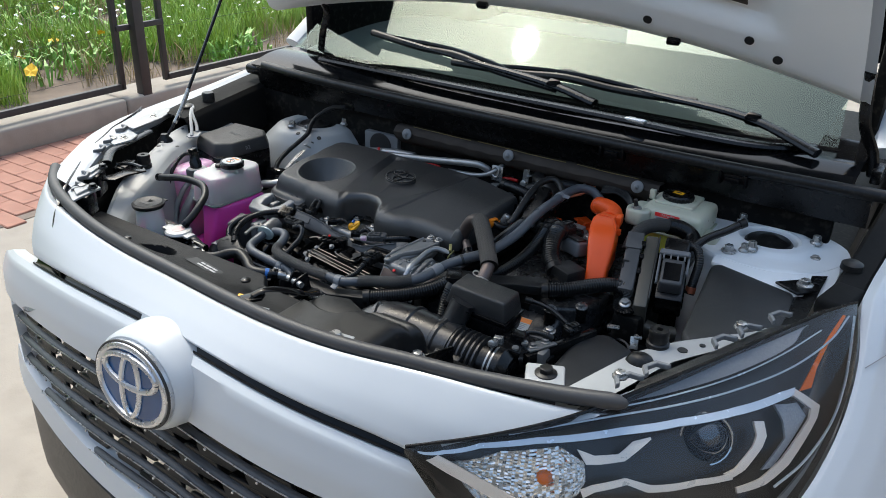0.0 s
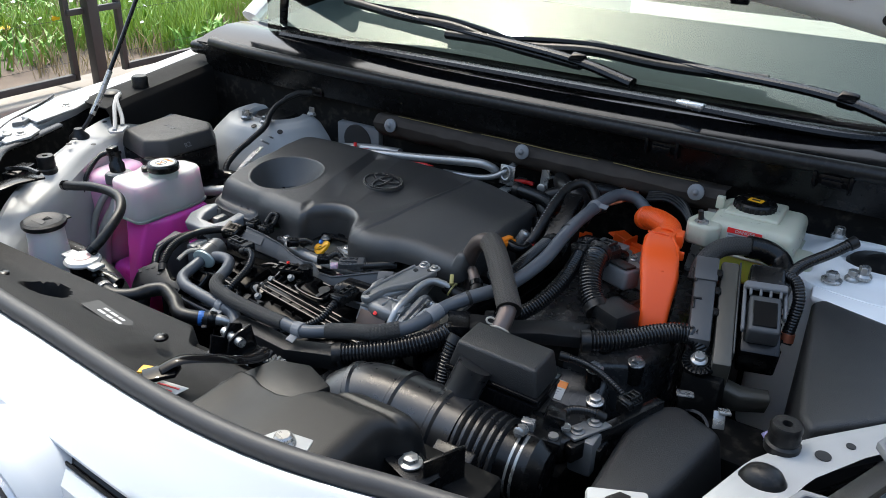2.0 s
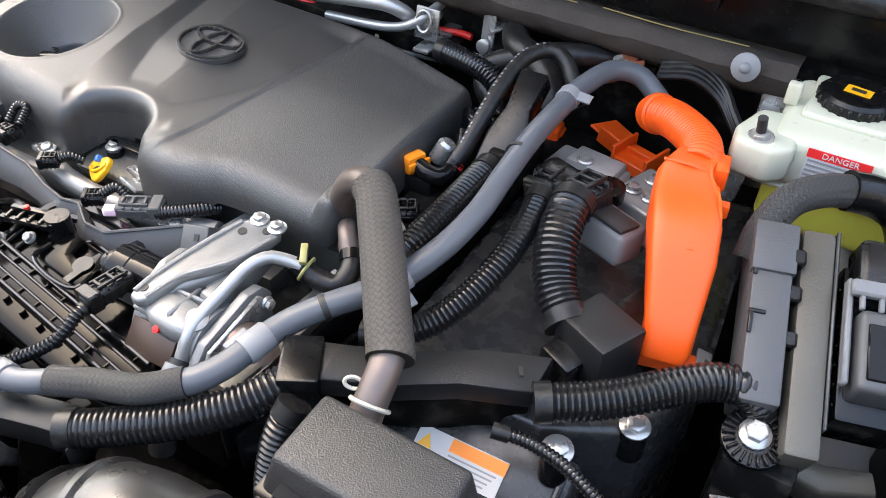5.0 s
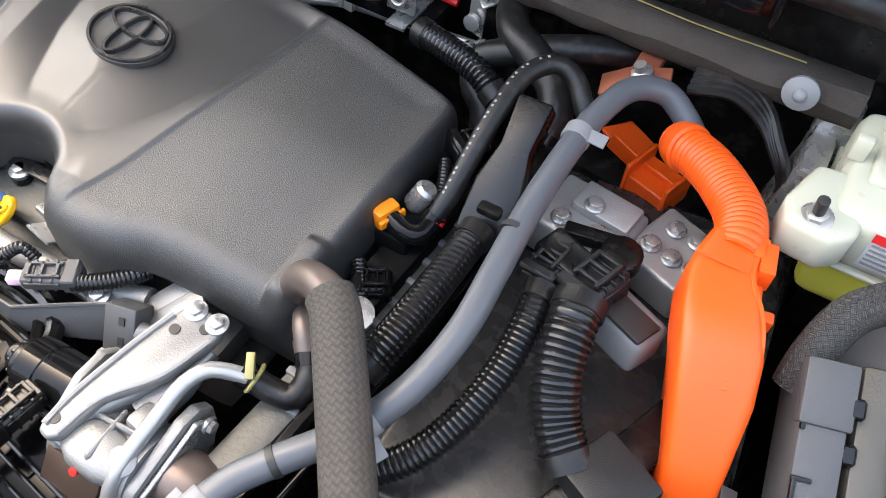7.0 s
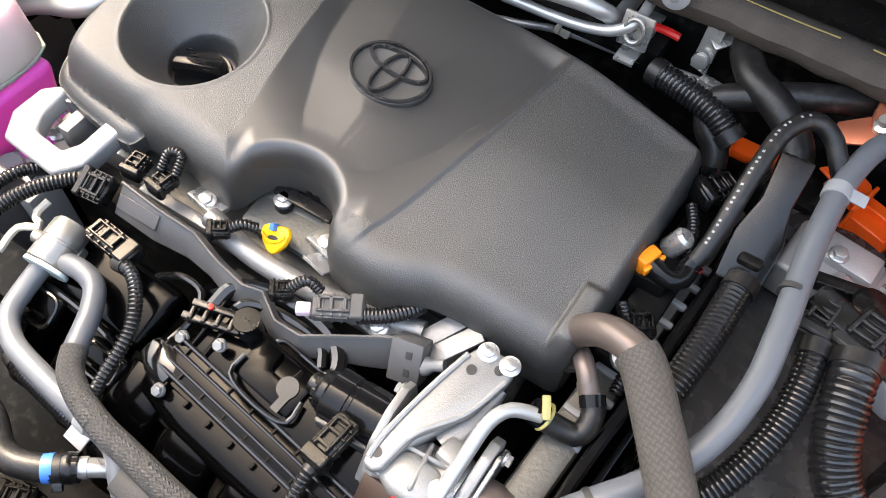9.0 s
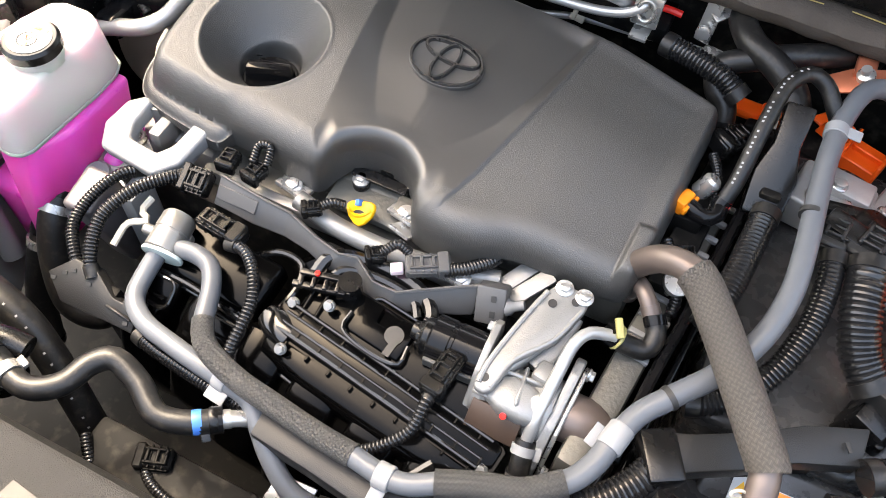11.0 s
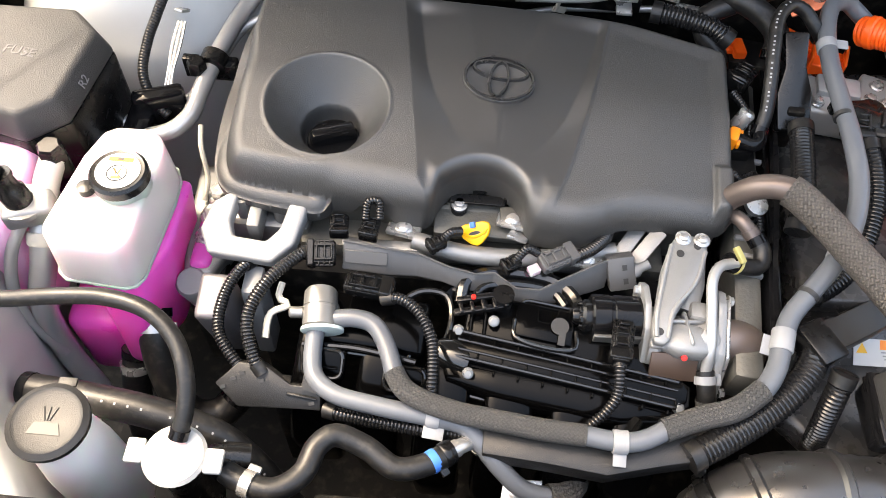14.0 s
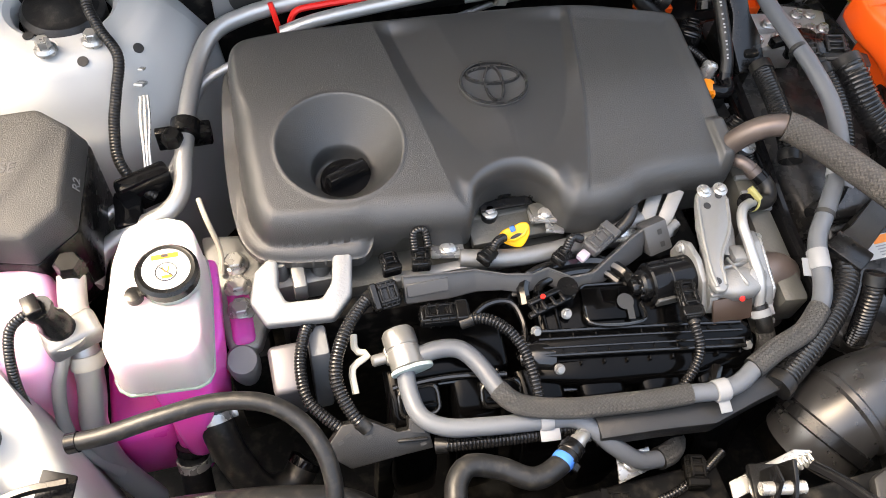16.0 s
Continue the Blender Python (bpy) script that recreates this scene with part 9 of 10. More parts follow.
for s in (1, -1):
    def lens(u, v, s=s, inset=0.0, f0=0.0, f1=1.0):
        v2 = f0 + (f1 - f0) * v
        a, b = (on_line(top_line, u), on_line(bot_line, u)) if s > 0 else (on_line(top_r, u), on_line(bot_r, u))
        p = a.lerp(b, v2)
        out = Vector((0.55 + 0.35 * u, -0.75 + 0.6 * u, 0.35)).normalized()
        p = p + out * ((0.03 if s > 0 else -0.012) * math.sin(math.pi * min(v2 * 0.9 + 0.1, 1)) * math.sin(math.pi * min(max(u, 0.0), 1)) ** 0.6 - inset)
        return (s * p.x * (1 if s > 0 else lin(((0.05, 0.72), (0.21, 0.70), (0.41, 0.88), (0.55, 0.935), (0.7, 0.94)), p.y)), p.y, p.z - (0 if s > 0 else 0.014))
    lamp = part("headlamp", sheet(60, 24, lambda u, v: lens(u, v, inset=0.002 + 0.043 * smooth01(min(u * 2, (1 - u) * 2, v, 1 - v), 0.0, 0.16))), M_HOUSE, car, "clear headlamp with a dark housing and amber marker")
    lo = part("lens", sheet(60, 20, lambda u, v: lens(u, v)), M_LENS, lamp, "clear curved lens")
    lo.visible_shadow = False
    part("rim", tube([lens(u / 20, 0.0) for u in range(21)], 0.0025, 6, 0.01), M_BLACK, lamp)

    def brim(u, v, s=s, lens=lens):
        x, y, z = lens(0.38 + 0.44 * u, 0.0)
        v *= 0.08 + 0.92 * smooth01(min(u, 1 - u), 0.0, 0.16)
        return (x - s * 0.026 * v, y + 0.010 * v, z - 0.003 - 0.010 * v * v)
    if s > 0:
        part("brim", sheet(40, 4, brim, 0.003), M_GRAIN, lamp, "black textured brim above the lens")

    def inlay(name, edge_a, edge_b, inset, material, label="", n=24, rise=0.0, s=s, lens=lens, lamp=lamp):
        """A strip inside the lens between two lines of (u, v)."""
        def f(i, j):
            def at(line, t):
                k = t * (len(line) - 1)
                q = min(int(k), len(line) - 2)
                return mix(line[q], line[q + 1], k - q)
            u, v = mix(at(edge_a, i), at(edge_b, i), j)
            return lens(u, v, inset=inset + rise * math.sin(math.pi * j))
        return part(name, sheet(n, 4, f, 0.0035), material, lamp, label)
    def ribs(i, j, lens=lens):
        a = 0.358 + 0.48 * i
        top, bot = lin(((0.357, 0.001), (0.435, 0.004), (0.564, 0.029), (0.709, 0.062), (0.841, 0.096)), a), lin(((0.355, 0.032), (0.448, 0.071), (0.598, 0.125), (0.729, 0.167), (0.84, 0.177)), a)
        bot = top + (bot - top) * (0.05 + 0.95 * smooth01(1 - i, 0.0, 0.15))
        return lens(a, top + (bot - top) * j, inset=0.010 + 0.003 * (round(i * 240) % 2))
    part("top_ribs", sheet(240, 3, ribs), M_RIBLENS, lamp, "finely ribbed grey strip", sharp=5)
    for pts, ins, r in ((((0.176, 0.04), (0.327, 0.072), (0.473, 0.142), (0.592, 0.207), (0.729, 0.298), (0.86, 0.378), (0.954, 0.405)), 0.010, 0.0015), (((0.325, 0.032), (0.446, 0.083), (0.594, 0.138), (0.725, 0.18), (0.852, 0.213)), 0.009, 0.0012), (((0.592, 0.797), (0.662, 0.868), (0.755, 0.932), (0.831, 0.9), (0.899, 0.71), (0.966, 0.532)), 0.006, 0.0018)):
        part("light_line", tube([Vector(lens(a, b, inset=ins)) for a, b in pts], r, 5, 0.01), M_LINE, lamp)
    inlay("bezel", [(0.02, 0.382), (0.07, 0.2), (0.131, 0.103), (0.224, 0.105), (0.364, 0.157), (0.466, 0.21), (0.577, 0.295), (0.678, 0.391), (0.712, 0.441)], [(0.032, 0.409), (0.075, 0.25), (0.132, 0.152), (0.223, 0.145), (0.362, 0.193), (0.461, 0.243), (0.57, 0.333), (0.669, 0.437), (0.70, 0.473)], 0.016, M_LINE, "long silver line", 64)
    inlay("bezel", [(0.71, 0.445), (0.727, 0.555), (0.753, 0.751), (0.738, 0.80), (0.704, 0.812), (0.643, 0.825), (0.587, 0.78), (0.531, 0.696)], [(0.70, 0.477), (0.71, 0.544), (0.727, 0.677), (0.717, 0.722), (0.686, 0.729), (0.629, 0.743), (0.58, 0.722), (0.531, 0.663)], 0.018, M_BEZEL, "champagne angular frame", 56)
    if s > 0:
        inlay("amber", [(0.943, 0.283), (0.834, 0.359), (0.773, 0.422), (0.717, 0.475)], [(0.950, 0.355), (0.842, 0.402), (0.781, 0.462), (0.745, 0.535)], 0.012, M_AMBER, "amber marker strip", 24)
    jit = random.Random(9)
    cells = [[jit.uniform(-0.0011, 0.0011) + 0.0013 * ((i // 2 + j) % 2) for j in range(37)] for i in range(41)]

    def facets(i, j, lens=lens):
        a = lin(((0.0, 0.082), (0.33, 0.164), (0.75, 0.261), (1.0, 0.299)), i)
        top = lin(((0.082, 0.36), (0.164, 0.195), (0.261, 0.187), (0.299, 0.295)), a)
        bot = lin(((0.082, 0.40), (0.12, 0.62), (0.157, 0.743), (0.218, 0.726), (0.264, 0.595), (0.299, 0.404)), a)
        return lens(a, top + (bot - top) * j, inset=0.022 + 0.016 * math.sin(math.pi * j) * math.sin(math.pi * min(i + 0.15, 1)) + cells[round(i * 40)][round(j * 36)])
    part("reflector", sheet(40, 36, facets), M_FACET, lamp, "faceted chrome reflector", sharp=2)
    inlay("bezel", [(0.062, 0.289), (0.137, 0.436), (0.21, 0.557)], [(0.044, 0.478), (0.112, 0.524), (0.177, 0.606)], 0.014, M_BEZEL, "", 16)
    inlay("drl_hook", [(0.605, 0.431), (0.601, 0.511), (0.587, 0.545), (0.542, 0.581), (0.52, 0.57)], [(0.625, 0.473), (0.619, 0.56), (0.603, 0.594), (0.558, 0.626), (0.528, 0.615)], 0.020, M_BEZEL, "pale hook-shaped light guide", 40)
    inlay("drl_hook", [(0.288, 0.216), (0.314, 0.265), (0.353, 0.282), (0.38, 0.241), (0.409, 0.246)], [(0.30, 0.306), (0.321, 0.316), (0.36, 0.323), (0.384, 0.291), (0.41, 0.257)], 0.020, M_BEZEL, "pale hook-shaped light guide", 40)
    inlay("bezel", [(0.288, 0.438), (0.305, 0.416), (0.357, 0.40), (0.395, 0.461), (0.468, 0.511), (0.528, 0.582)], [(0.292, 0.484), (0.309, 0.454), (0.358, 0.435), (0.387, 0.491), (0.466, 0.539), (0.528, 0.613)], 0.018, M_BEZEL, "", 48)
    inlay("side_ribs", [(0.664, 0.454), (0.668, 0.586), (0.661, 0.698), (0.594, 0.719)], [(0.713, 0.576), (0.724, 0.736), (0.691, 0.749), (0.618, 0.769)], 0.024, M_RIBLENS, "", 32)
    inlay("outer_edge", [(0.93, 0.86), (0.85, 0.94), (0.755, 0.965), (0.60, 0.90)], [(0.93, 0.92), (0.85, 0.975), (0.755, 0.99), (0.60, 0.95)], 0.008, M_GREYPL, "", 24)
    px = Vector(lens(0.523, 0.406, inset=0.042))
    part("projector", lathe([(0.032, -0.01), (0.032, 0.002), (0.026, 0.012), (0.015, 0.02), (0.0, 0.023)], axis(px, (s * 0.45, -0.75, 0.45)), 28), M_PROJ, lamp, "round projector lens")
    part("projector_ring", tube(ellipse_loop(0.034, 0.034, axis(px, (s * 0.45, -0.75, 0.45)), 36, (0, 0, 0.004)), 0.0022, 8, raw=True, caps=False), M_CHROME, lamp, "thin bright ring")
    part("bulb", lathe([(0.009, -0.004), (0.010, 0.004), (0.007, 0.011), (0.0, 0.013)], axis(Vector(lens(0.241, 0.383, inset=0.032)), (s * 0.3, -0.85, 0.4)), 16), M_AMBER, lamp, "small amber bulb")
    for u, bolt in ((0.40, True), (0.46, False), (0.63, False), (0.70, True), (0.79, False)):
        q = Vector(lens(u, 0.0)) + Vector((-s * 0.02, 0.012, -0.002))
        d = Vector(lens(u + 0.02, 0.0)) - Vector(lens(u - 0.02, 0.0))
        part("lamp_tab", prism([(-0.024, -0.006), (-0.012, 0.012), (0.012, 0.012), (0.024, -0.006), (0.017, -0.006), (0.009, 0.006), (-0.009, 0.006), (-0.017, -0.006)], 0.008, axis(q, (0, 0, 1), d * s), 0.001, 1), M_GREYPL, lamp)
        if bolt:
            part("tab_bolt", hexbolt(q + Vector((-s * 0.012, 0.004, 0.002)), 0.008, h=0.009, flange=1.3), M_STEEL, lamp)
    # upper rail with rubber stoppers
    if s < 0:
        continue
    def rail_top(u, v, s=s):
        y = 0.236 + 0.335 * u
        x = lin(((0.236, 0.605), (0.385, 0.65), (0.45, 0.69), (0.563, 0.79)), y)
        prof = [(x + 0.055, 0.961), (x + 0.01, 0.960), (x, 0.957), (x - 0.006, 0.945), (x - 0.008, 0.90)]
        k = v * 4
        i = min(int(k), 3)
        a, z = mix(prof[i], prof[i + 1], k - i)
        return (s * a * narrow(s, y), y, z)
    part("upper_rail", sheet(24, 12, rail_top), M_APRON, car, "white painted front rail")
    st = part("stopper", lathe([(0.017, -0.004), (0.017, 0.004), (0.0145, 0.006), (0.0155, 0.012), (0.0145, 0.016), (0.0155, 0.022), (0.0135, 0.026), (0.005, 0.026), (0.004, 0.018), (0.0, 0.018)], pose(s * 0.672 * narrow(s, 0.42), 0.42, 0.961), 20), M_RUBBER, car, "black rubber stopper")
    part("boot", lathe([(0.024, -0.02), (0.022, 0.004), (0.016, 0.014), (0.008, 0.018), (0.0, 0.018)], pose(s * 0.668 * narrow(s, 0.36), 0.362, 0.955), 20, 0.8), M_RUBBER, car, "black rubber boot")
    for x, y, r in ((0.708, 0.425, 0.0075), (0.728, 0.455, 0.0045), (0.765, 0.50, 0.006)):
        part("rail_hole", lathe([(r, 0), (r, 0.001), (0, 0.001)], pose(s * x * narrow(s, y), y, 0.9612), 16), M_INK, car)
    part("rail_bolt", hexbolt((s * 0.574 * narrow(s, 0.22), 0.25, 0.963), 0.010, h=0.012, flange=1.6), M_RUBBER, car)
    part("corner_plate", box(0.055, 0.05, 0.012, pose(s * 0.573 * narrow(s, 0.235), 0.25, 0.952, 0, 0, s * 25), 0.004), M_APRON, car)
# right-hand front corner: lamp brackets, flanges, stopper and strap
for poly, z in (([(-0.759, 0.571), (-0.801, 0.719), (-0.791, 0.739), (-0.757, 0.711), (-0.734, 0.666), (-0.712, 0.566)], 0.981), ([(-0.666, 0.467), (-0.696, 0.505), (-0.70, 0.55), (-0.666, 0.542), (-0.646, 0.51), (-0.647, 0.463)], 0.981)):
    part("flange", prism(poly, 0.005, pose(0, 0, z), 0.0015), M_APRON, car, "white painted bolt flange")
    cx, cy = sum(q[0] for q in poly) / 6, sum(q[1] for q in poly) / 6
    part("flange_stud", hexbolt((cx, cy, z + 0.005), 0.006, h=0.006), M_STEEL, car)
for poly in ([(-0.491, 0.238), (-0.508, 0.261), (-0.488, 0.296), (-0.459, 0.291), (-0.447, 0.236), (-0.44, 0.214)], [(-0.541, 0.292), (-0.567, 0.326), (-0.584, 0.386), (-0.555, 0.372), (-0.524, 0.315)]):
    cx, cy = sum(q[0] for q in poly) / len(poly), sum(q[1] for q in poly) / len(poly)
    part("lamp_bracket", join(prism(poly, 0.005, pose(0, 0, 0.974), 0.0015), prism([(cx + 0.55 * (x - cx), cy + 0.55 * (y - cy)) for x, y in poly], 0.007, pose(0, 0, 0.977), 0.002)), M_APRON, car, "pale lamp bracket")
    part("bracket_foot", box(0.04, 0.05, 0.05, pose(cx, cy, 0.926, 0, 0, 35), 0.006), M_BLACK, car)
    part("bracket_bolt", hexbolt((cx + 0.012, cy + 0.018, 0.983), 0.007, h=0.009, flange=1.4), M_BLACK, car)
part("gutter_strip", tube([(-0.585, 0.395, 0.975), (-0.632, 0.442, 0.978), (-0.655, 0.50, 0.976), (-0.70, 0.60, 0.972)], 0.011, 10, 0.01, flat=0.5), M_BLACK, car)
part("side_bracket", join(prism([(-0.562, 0.345), (-0.56, 0.41), (-0.545, 0.458), (-0.52, 0.447), (-0.531, 0.405), (-0.526, 0.372)], 0.004, pose(0, 0, 0.952), 0.001), tube([(-0.60, 0.43, 0.958), (-0.56, 0.44, 0.964), (-0.525, 0.44, 0.964)], 0.004, 6), box(0.028, 0.06, 0.024, pose(-0.60, 0.45, 0.93, 0, 0, 25), 0.004)), M_BLACK, car, "black steel bracket on the apron")
part("stopper", lathe([(0.017, -0.004), (0.017, 0.004), (0.0145, 0.006), (0.0155, 0.012), (0.0145, 0.018), (0.0155, 0.024), (0.0135, 0.028), (0.005, 0.028), (0.004, 0.018), (0.0, 0.018)], pose(-0.601, 0.502, 0.933), 20), M_RUBBER, car, "black rubber stopper")
for x, y, r in ((-0.637, 0.575, 0.0055), (-0.655, 0.60, 0.004), (-0.60, 0.60, 0.0045), (-0.70, 0.70, 0.005)):
    part("rail_hole", lathe([(r, 0), (r, 0.001), (0, 0.001)], pose(x, y, 0.9545), 14), M_INK, car)
for x, y in ((-0.45, 0.285), (-0.42, 0.262)):
    part("plate_pin", lathe([(0.011, 0), (0.011, 0.003), (0.008, 0.006), (0.008, 0.012), (0, 0.012)], pose(x, y, 0.884), 16), M_BLACK, car)
part("rail_knob", lathe([(0.017, -0.01), (0.017, 0.012), (0.014, 0.016), (0, 0.016)], pose(-0.748, 0.835, 0.998), 18), M_RUBBER, car)
part("rail_knob", lathe([(0.02, -0.01), (0.018, 0.004), (0.012, 0.008), (0, 0.008)], pose(-0.752, 0.765, 0.988), 18), M_RUBBER, car)
part("stay_strap", join(tube([(-0.727, 0.765, 0.993), (-0.705, 0.74, 0.990), (-0.662, 0.715, 0.966), (-0.646, 0.702, 0.957)], 0.0042, 8), tube([(-0.72, 0.752, 0.992), (-0.69, 0.722, 0.984), (-0.652, 0.69, 0.964), (-0.632, 0.672, 0.956)], 0.0042, 8), prism([(-0.665, 0.70), (-0.64, 0.71), (-0.618, 0.68), (-0.632, 0.662), (-0.648, 0.668)], 0.004, pose(0, 0, 0.952), 0.001)), M_APRON, car, "white painted stay strap")
for p, d in (((-0.51, 0.924, 0.924), (0, -0.35, 1)), ((-0.452, 0.941, 0.918), (0.4, -0.4, 1)), ((-0.564, 0.966, 0.931), (0, 0, 1)), ((-0.445, 0.99, 0.912), (0.6, 0, 1))):
    part("tower_hole", lathe([(0.006, 0), (0.006, 0.0012), (0, 0.0012)], axis(p, d), 14), M_INK, car)
part("tower_stud", hexbolt((-0.497, 0.947, 0.93), 0.008, h=0.014), M_STEEL, car)
part("front_beam", box(1.1, 0.05, 0.06, pose(0, 0.215, 0.79), 0.006), M_DARK, car)
part("apron_studs", join(*[hexbolt((x, y, z), 0.006, h=0.006) for x, y, z in ((0.80, 0.90, 0.95),)]), M_STEEL, car)
rod = thing("prop_rod", "thin black bonnet prop rod with a bare steel foot", "prop rod", at=(-0.673, 0.622, 0.95))
part("rod", tube([(-0.668, 0.66, 0.992), (-0.685, 0.75, 1.10), (-0.714, 0.88, 1.255), (-0.745, 1.01, 1.41)], 0.0042, 8), M_BLACK, rod)
part("stem", tube([(-0.673, 0.622, 0.955), (-0.671, 0.64, 0.97), (-0.670, 0.66, 0.992)], 0.0042, 8), M_BLACK, rod)
part("foot", tube([(-0.670, 0.655, 0.986), (-0.672, 0.682, 1.018), (-0.679, 0.716, 1.058)], 0.0055, 8), M_STEEL, rod)
part("grommet", lathe([(0.02, -0.01), (0.018, 0.0), (0.010, 0.008), (0.008, 0.014), (0, 0.014)], pose(-0.673, 0.622, 0.952), 18), M_RUBBER, rod)
wire = thing("firewall_lead", "black sleeved lead clipped to the firewall", "cable", at=(-0.45, 1.03, 0.96))
part("lead", tube([(-0.41, 1.04, 1.0), (-0.43, 1.02, 0.99), (-0.46, 1.015, 0.985), (-0.485, 1.0, 0.972)], 0.006, 8), M_RUBBER, wire)
part("clip", box(0.03, 0.04, 0.02, pose(-0.41, 1.035, 0.985), 0.004), M_BLACK, wire)
part("pulley_plate", box(0.11, 0.02, 0.07, pose(-0.31, 1.035, 0.868), 0.004), M_GREYPL, car)
part("pulley_hole", lathe([(0.035, 0), (0.035, 0.002), (0.028, 0.003), (0, 0.003)], axis((-0.31, 1.0245, 0.905), (0, -1, 0)), 24), M_INK, car)

# ---- iron fence and the planted bed ----
fence = thing("fence", "dark iron fence panels along the planted bed", "fence", at=(-3.6, 2.7, 0.1))
part("post", box(0.07, 0.07, 1.55, pose(-3.55, 2.70, 0.06), 0.006), M_IRON, fence)
for y in (2.575, 2.92):
    part("panel_post", box(0.035, 0.035, 1.4, pose(-3.6, y, 0.19), 0.004), M_IRON, fence)
for y0, y1 in ((-1.5, 2.575), (2.92, 7.0)):
    part("bottom_rail", box(0.035, y1 - y0, 0.04, pose(-3.6, (y0 + y1) / 2, 0.19), 0.004), M_IRON, fence)
    part("top_rail", box(0.035, y1 - y0, 0.04, pose(-3.6, (y0 + y1) / 2, 1.52), 0.004), M_IRON, fence)
part("cross_bar", box(0.03, 0.36, 0.035, pose(-3.58, 2.747, 0.56), 0.004), M_IRON, fence)
for y in (-1.5, 7.0):
    part("end_post", box(0.07, 0.07, 1.55, pose(-3.6, y, 0.06), 0.006), M_IRON, fence)
mesh_wires = join(*[tube([(-3.6, y0, 0.3 + 0.24 * k), (-3.6, y1, 0.3 + 0.24 * k)], 0.0011, 4, 0.5) for k in range(5) for y0, y1 in ((-1.4, 2.57), (2.93, 6.9))])
part("wire_mesh", mesh_wires, M_IRON, fence, "thin wire mesh")


def tufts(name, count, material, label, seed, hmin, hmax, wid, area, lean=0.5, blades=5, leafy=False):
    rng = random.Random(seed)
    vs, fs = [], []
    for _ in range(count):
        x = KERB - 0.42 - area[0] * rng.random() ** 1.3
        y = area[1] + (area[2] - area[1]) * rng.random()
        if noise.noise((x * 0.9, y * 0.9, seed)) < -0.12 + 0.2 * (x > KERB - 0.9):
            continue
        z = 0.09
        for _ in range(blades):
            a, h = rng.uniform(0, 6.283), rng.uniform(hmin, hmax)
            w, t = wid * rng.uniform(0.6, 1.3), lean * rng.uniform(0.2, 1.0)
            dx, dy = math.cos(a), math.sin(a)
            px, py = x + rng.uniform(-0.05, 0.05), y + rng.uniform(-0.05, 0.05)
            n = len(vs)
            sx, sy = -dy * w, dx * w
            vs += [(px - sx * 0.4, py - sy * 0.4, z), (px + sx * 0.4, py + sy * 0.4, z), (px + dx * h * t * 0.45 + sx, py + dy * h * t * 0.45 + sy, z + h * 0.6), (px + dx * h * t * 0.45 - sx, py + dy * h * t * 0.45 - sy, z + h * 0.6), (px + dx * h * t, py + dy * h * t, z + h * (0.95 if not leafy else 0.75))]
            fs += [(n, n + 1, n + 2, n + 3), (n + 3, n + 2, n + 4)]
    me = bpy.data.meshes.new(name)
    me.from_pydata(vs, [], fs)
    me.materials.append(material)
    return tagged(new(name, me), label, "grass", kind="stuff")


tufts("grass", 24000, M_GRASS, "long uneven green grass in the planted bed", 3, 0.08, 0.34, 0.0045, (7.5, -2, 10))
tufts("weeds", 4200, M_HERB, "broad-leaved green weeds in the planted bed", 5, 0.06, 0.26, 0.014, (7.5, -2, 10), 0.9, 6, True)
tufts("dry_grass", 2500, mat("straw", (0.34, 0.27, 0.14), 0.7, var=0.3, scale=3), "dry straw-coloured stalks among the grass", 8, 0.08, 0.3, 0.004, (7.5, -2, 10), 0.7, 5)


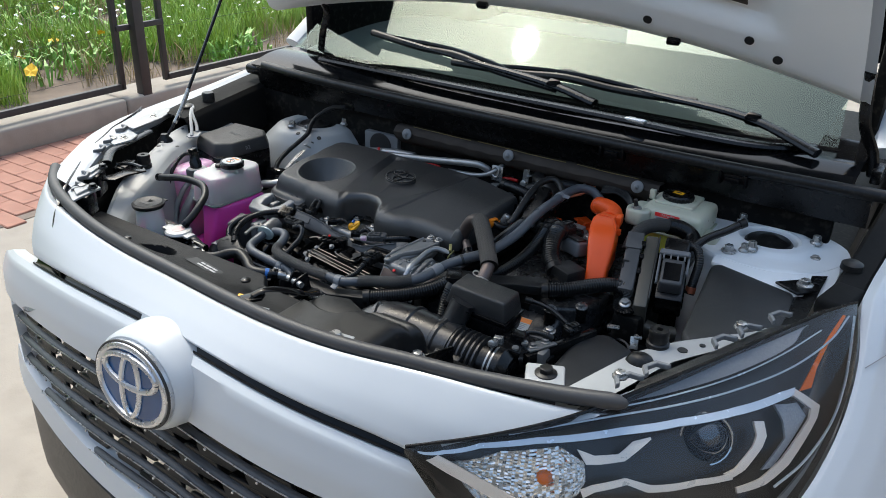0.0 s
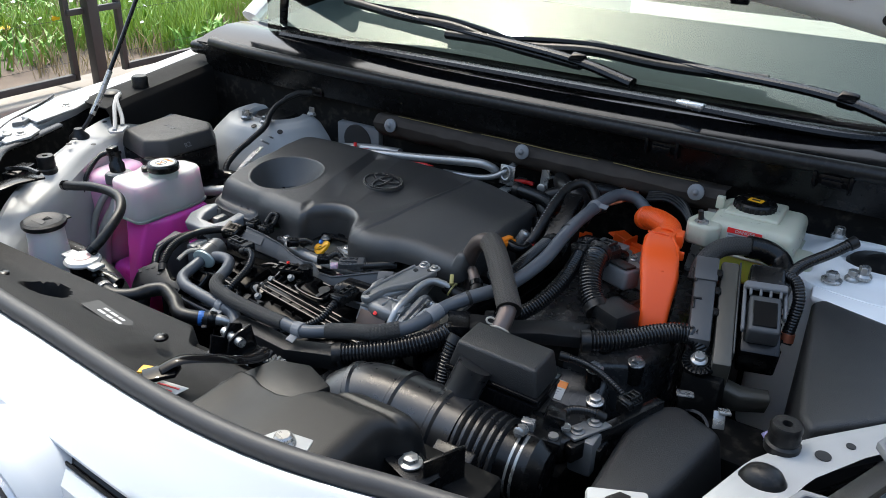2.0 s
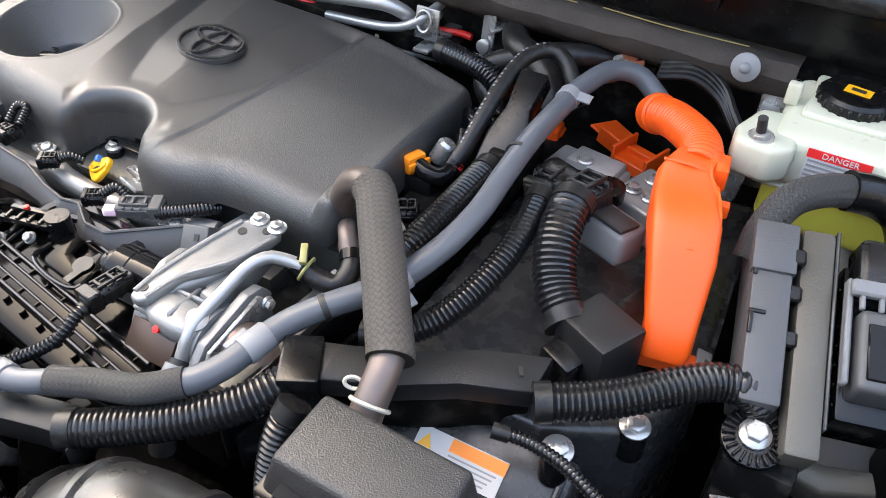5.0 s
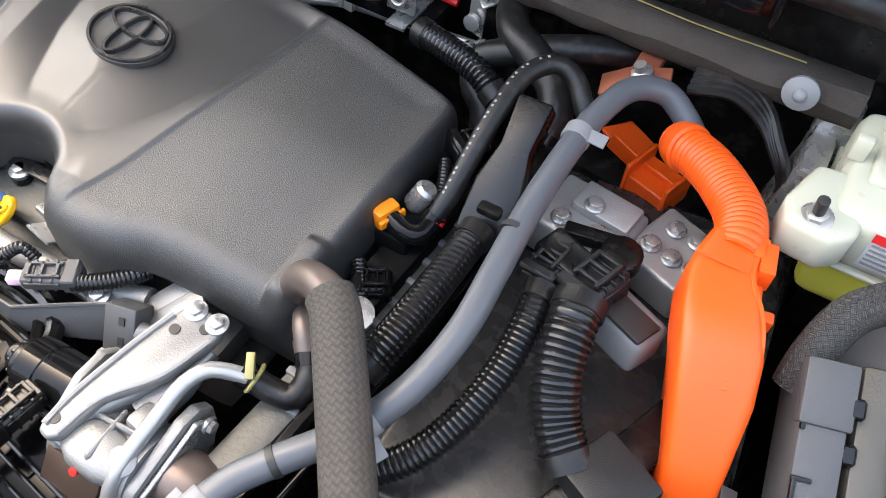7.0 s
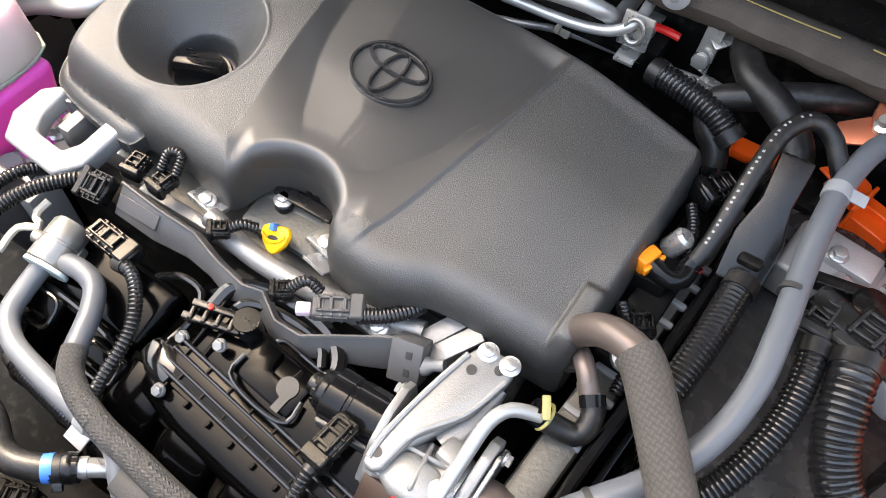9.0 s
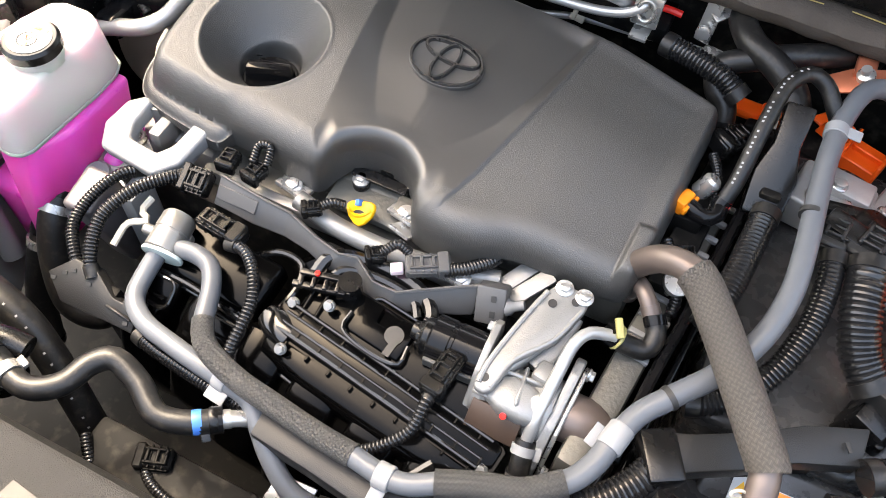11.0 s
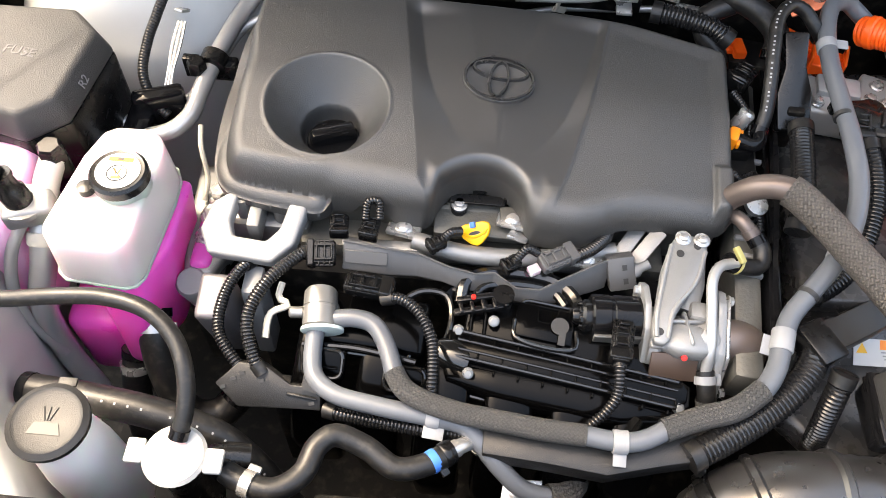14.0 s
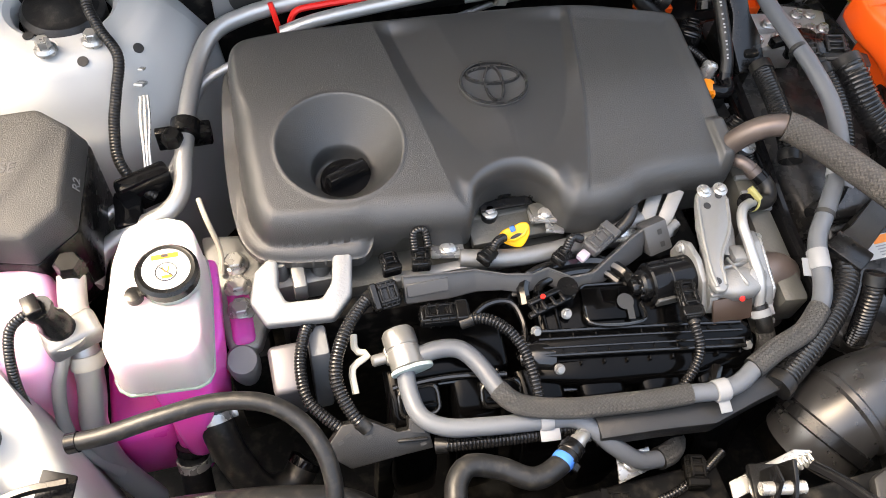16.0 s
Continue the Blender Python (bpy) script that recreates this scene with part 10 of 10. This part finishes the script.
def blossoms(name, count, material, label, seed, size, hmin, hmax):
    rng = random.Random(seed)
    vs, fs = [], []
    for _ in range(count):
        x, y = KERB - 0.6 - 7.0 * rng.random(), -2 + 12 * rng.random()
        if noise.noise((x * 0.5, y * 0.5, 4 + seed)) < -0.1:
            continue
        z, r = 0.1 + rng.uniform(hmin, hmax), size * rng.uniform(0.6, 1.3)
        n = len(vs)
        tx, ty = rng.uniform(-0.6, 0.6), rng.uniform(-0.6, 0.6)
        vs += [(x + r * math.cos(a), y + r * math.sin(a), z + r * (tx * math.cos(a) + ty * math.sin(a)) + 0.3 * r * (k % 2)) for k, a in enumerate([i * math.pi / 4 for i in range(8)])] + [(x, y, z)]
        fs += [(n + i, n + (i + 1) % 8, n + 8) for i in range(8)]
    me = bpy.data.meshes.new(name)
    me.from_pydata(vs, [], fs)
    me.materials.append(material)
    return tagged(new(name, me), label, "flowers", kind="stuff")


blossoms("white_flowers", 2600, M_FLOWERW, "tiny white flowers over the grass", 2, 0.014, 0.18, 0.42)
blossoms("yellow_flowers", 110, M_FLOWERY, "scattered yellow and orange flowers", 6, 0.035, 0.1, 0.32)
# unseen walls, added to keep the low sky out of reflections
wall_a = solo("unseen_wall_front", box(40, 0.3, 4.6, pose(0, -7.5, -0.005), 0.01), M_PLASTER, "plain grey unseen wall added in front to darken reflections", "wall", kind="structure")
wall_b = solo("unseen_wall_side", box(0.3, 40, 4.2, pose(7.0, 4, -0.005), 0.01), M_PLASTER, "plain grey unseen wall added at the side to darken reflections", "wall", kind="structure")
far = solo("far_hedge", sheet(60, 8, lambda u, v: (-13 + 1.2 * noise.noise((u * 20, v * 3, 1)), -14 + 34 * u, 0.05 + v * (1.6 + 0.5 * noise.noise((u * 25, 0, 2))))), M_HERB, "distant green hedge beyond the bed", "hedge", kind="structure")

# red pavers along the kerb
paver_mesh = bpy.data.meshes.new("paver")
pb = box(0.196, 0.096, 0.05, pose(0, 0, -0.05), 0.004, 1)
pb.to_mesh(paver_mesh)
pb.free()
paver_mesh.materials.append(M_BRICK)
pav = solo("pavement", box(1.06, 5.0, 0.05, pose(-3.15, 1.9, -0.052), 0), M_JOINT, "strip of red clay pavers beside the kerb", "pavement", kind="structure")
rng = random.Random(4)
for i in range(30):
    for j in range(5):
        ob = new("paver", paver_mesh)
        ob.matrix_world = pose(-3.58 + 0.2 * j + (0.1 if i % 2 else 0) + rng.uniform(-0.002, 0.002), 0.5 + 0.1 * i, 0.004 + rng.uniform(-0.001, 0.002), rng.uniform(-0.6, 0.6), rng.uniform(-0.6, 0.6), rng.uniform(-0.8, 0.8))
        ob.parent = pav
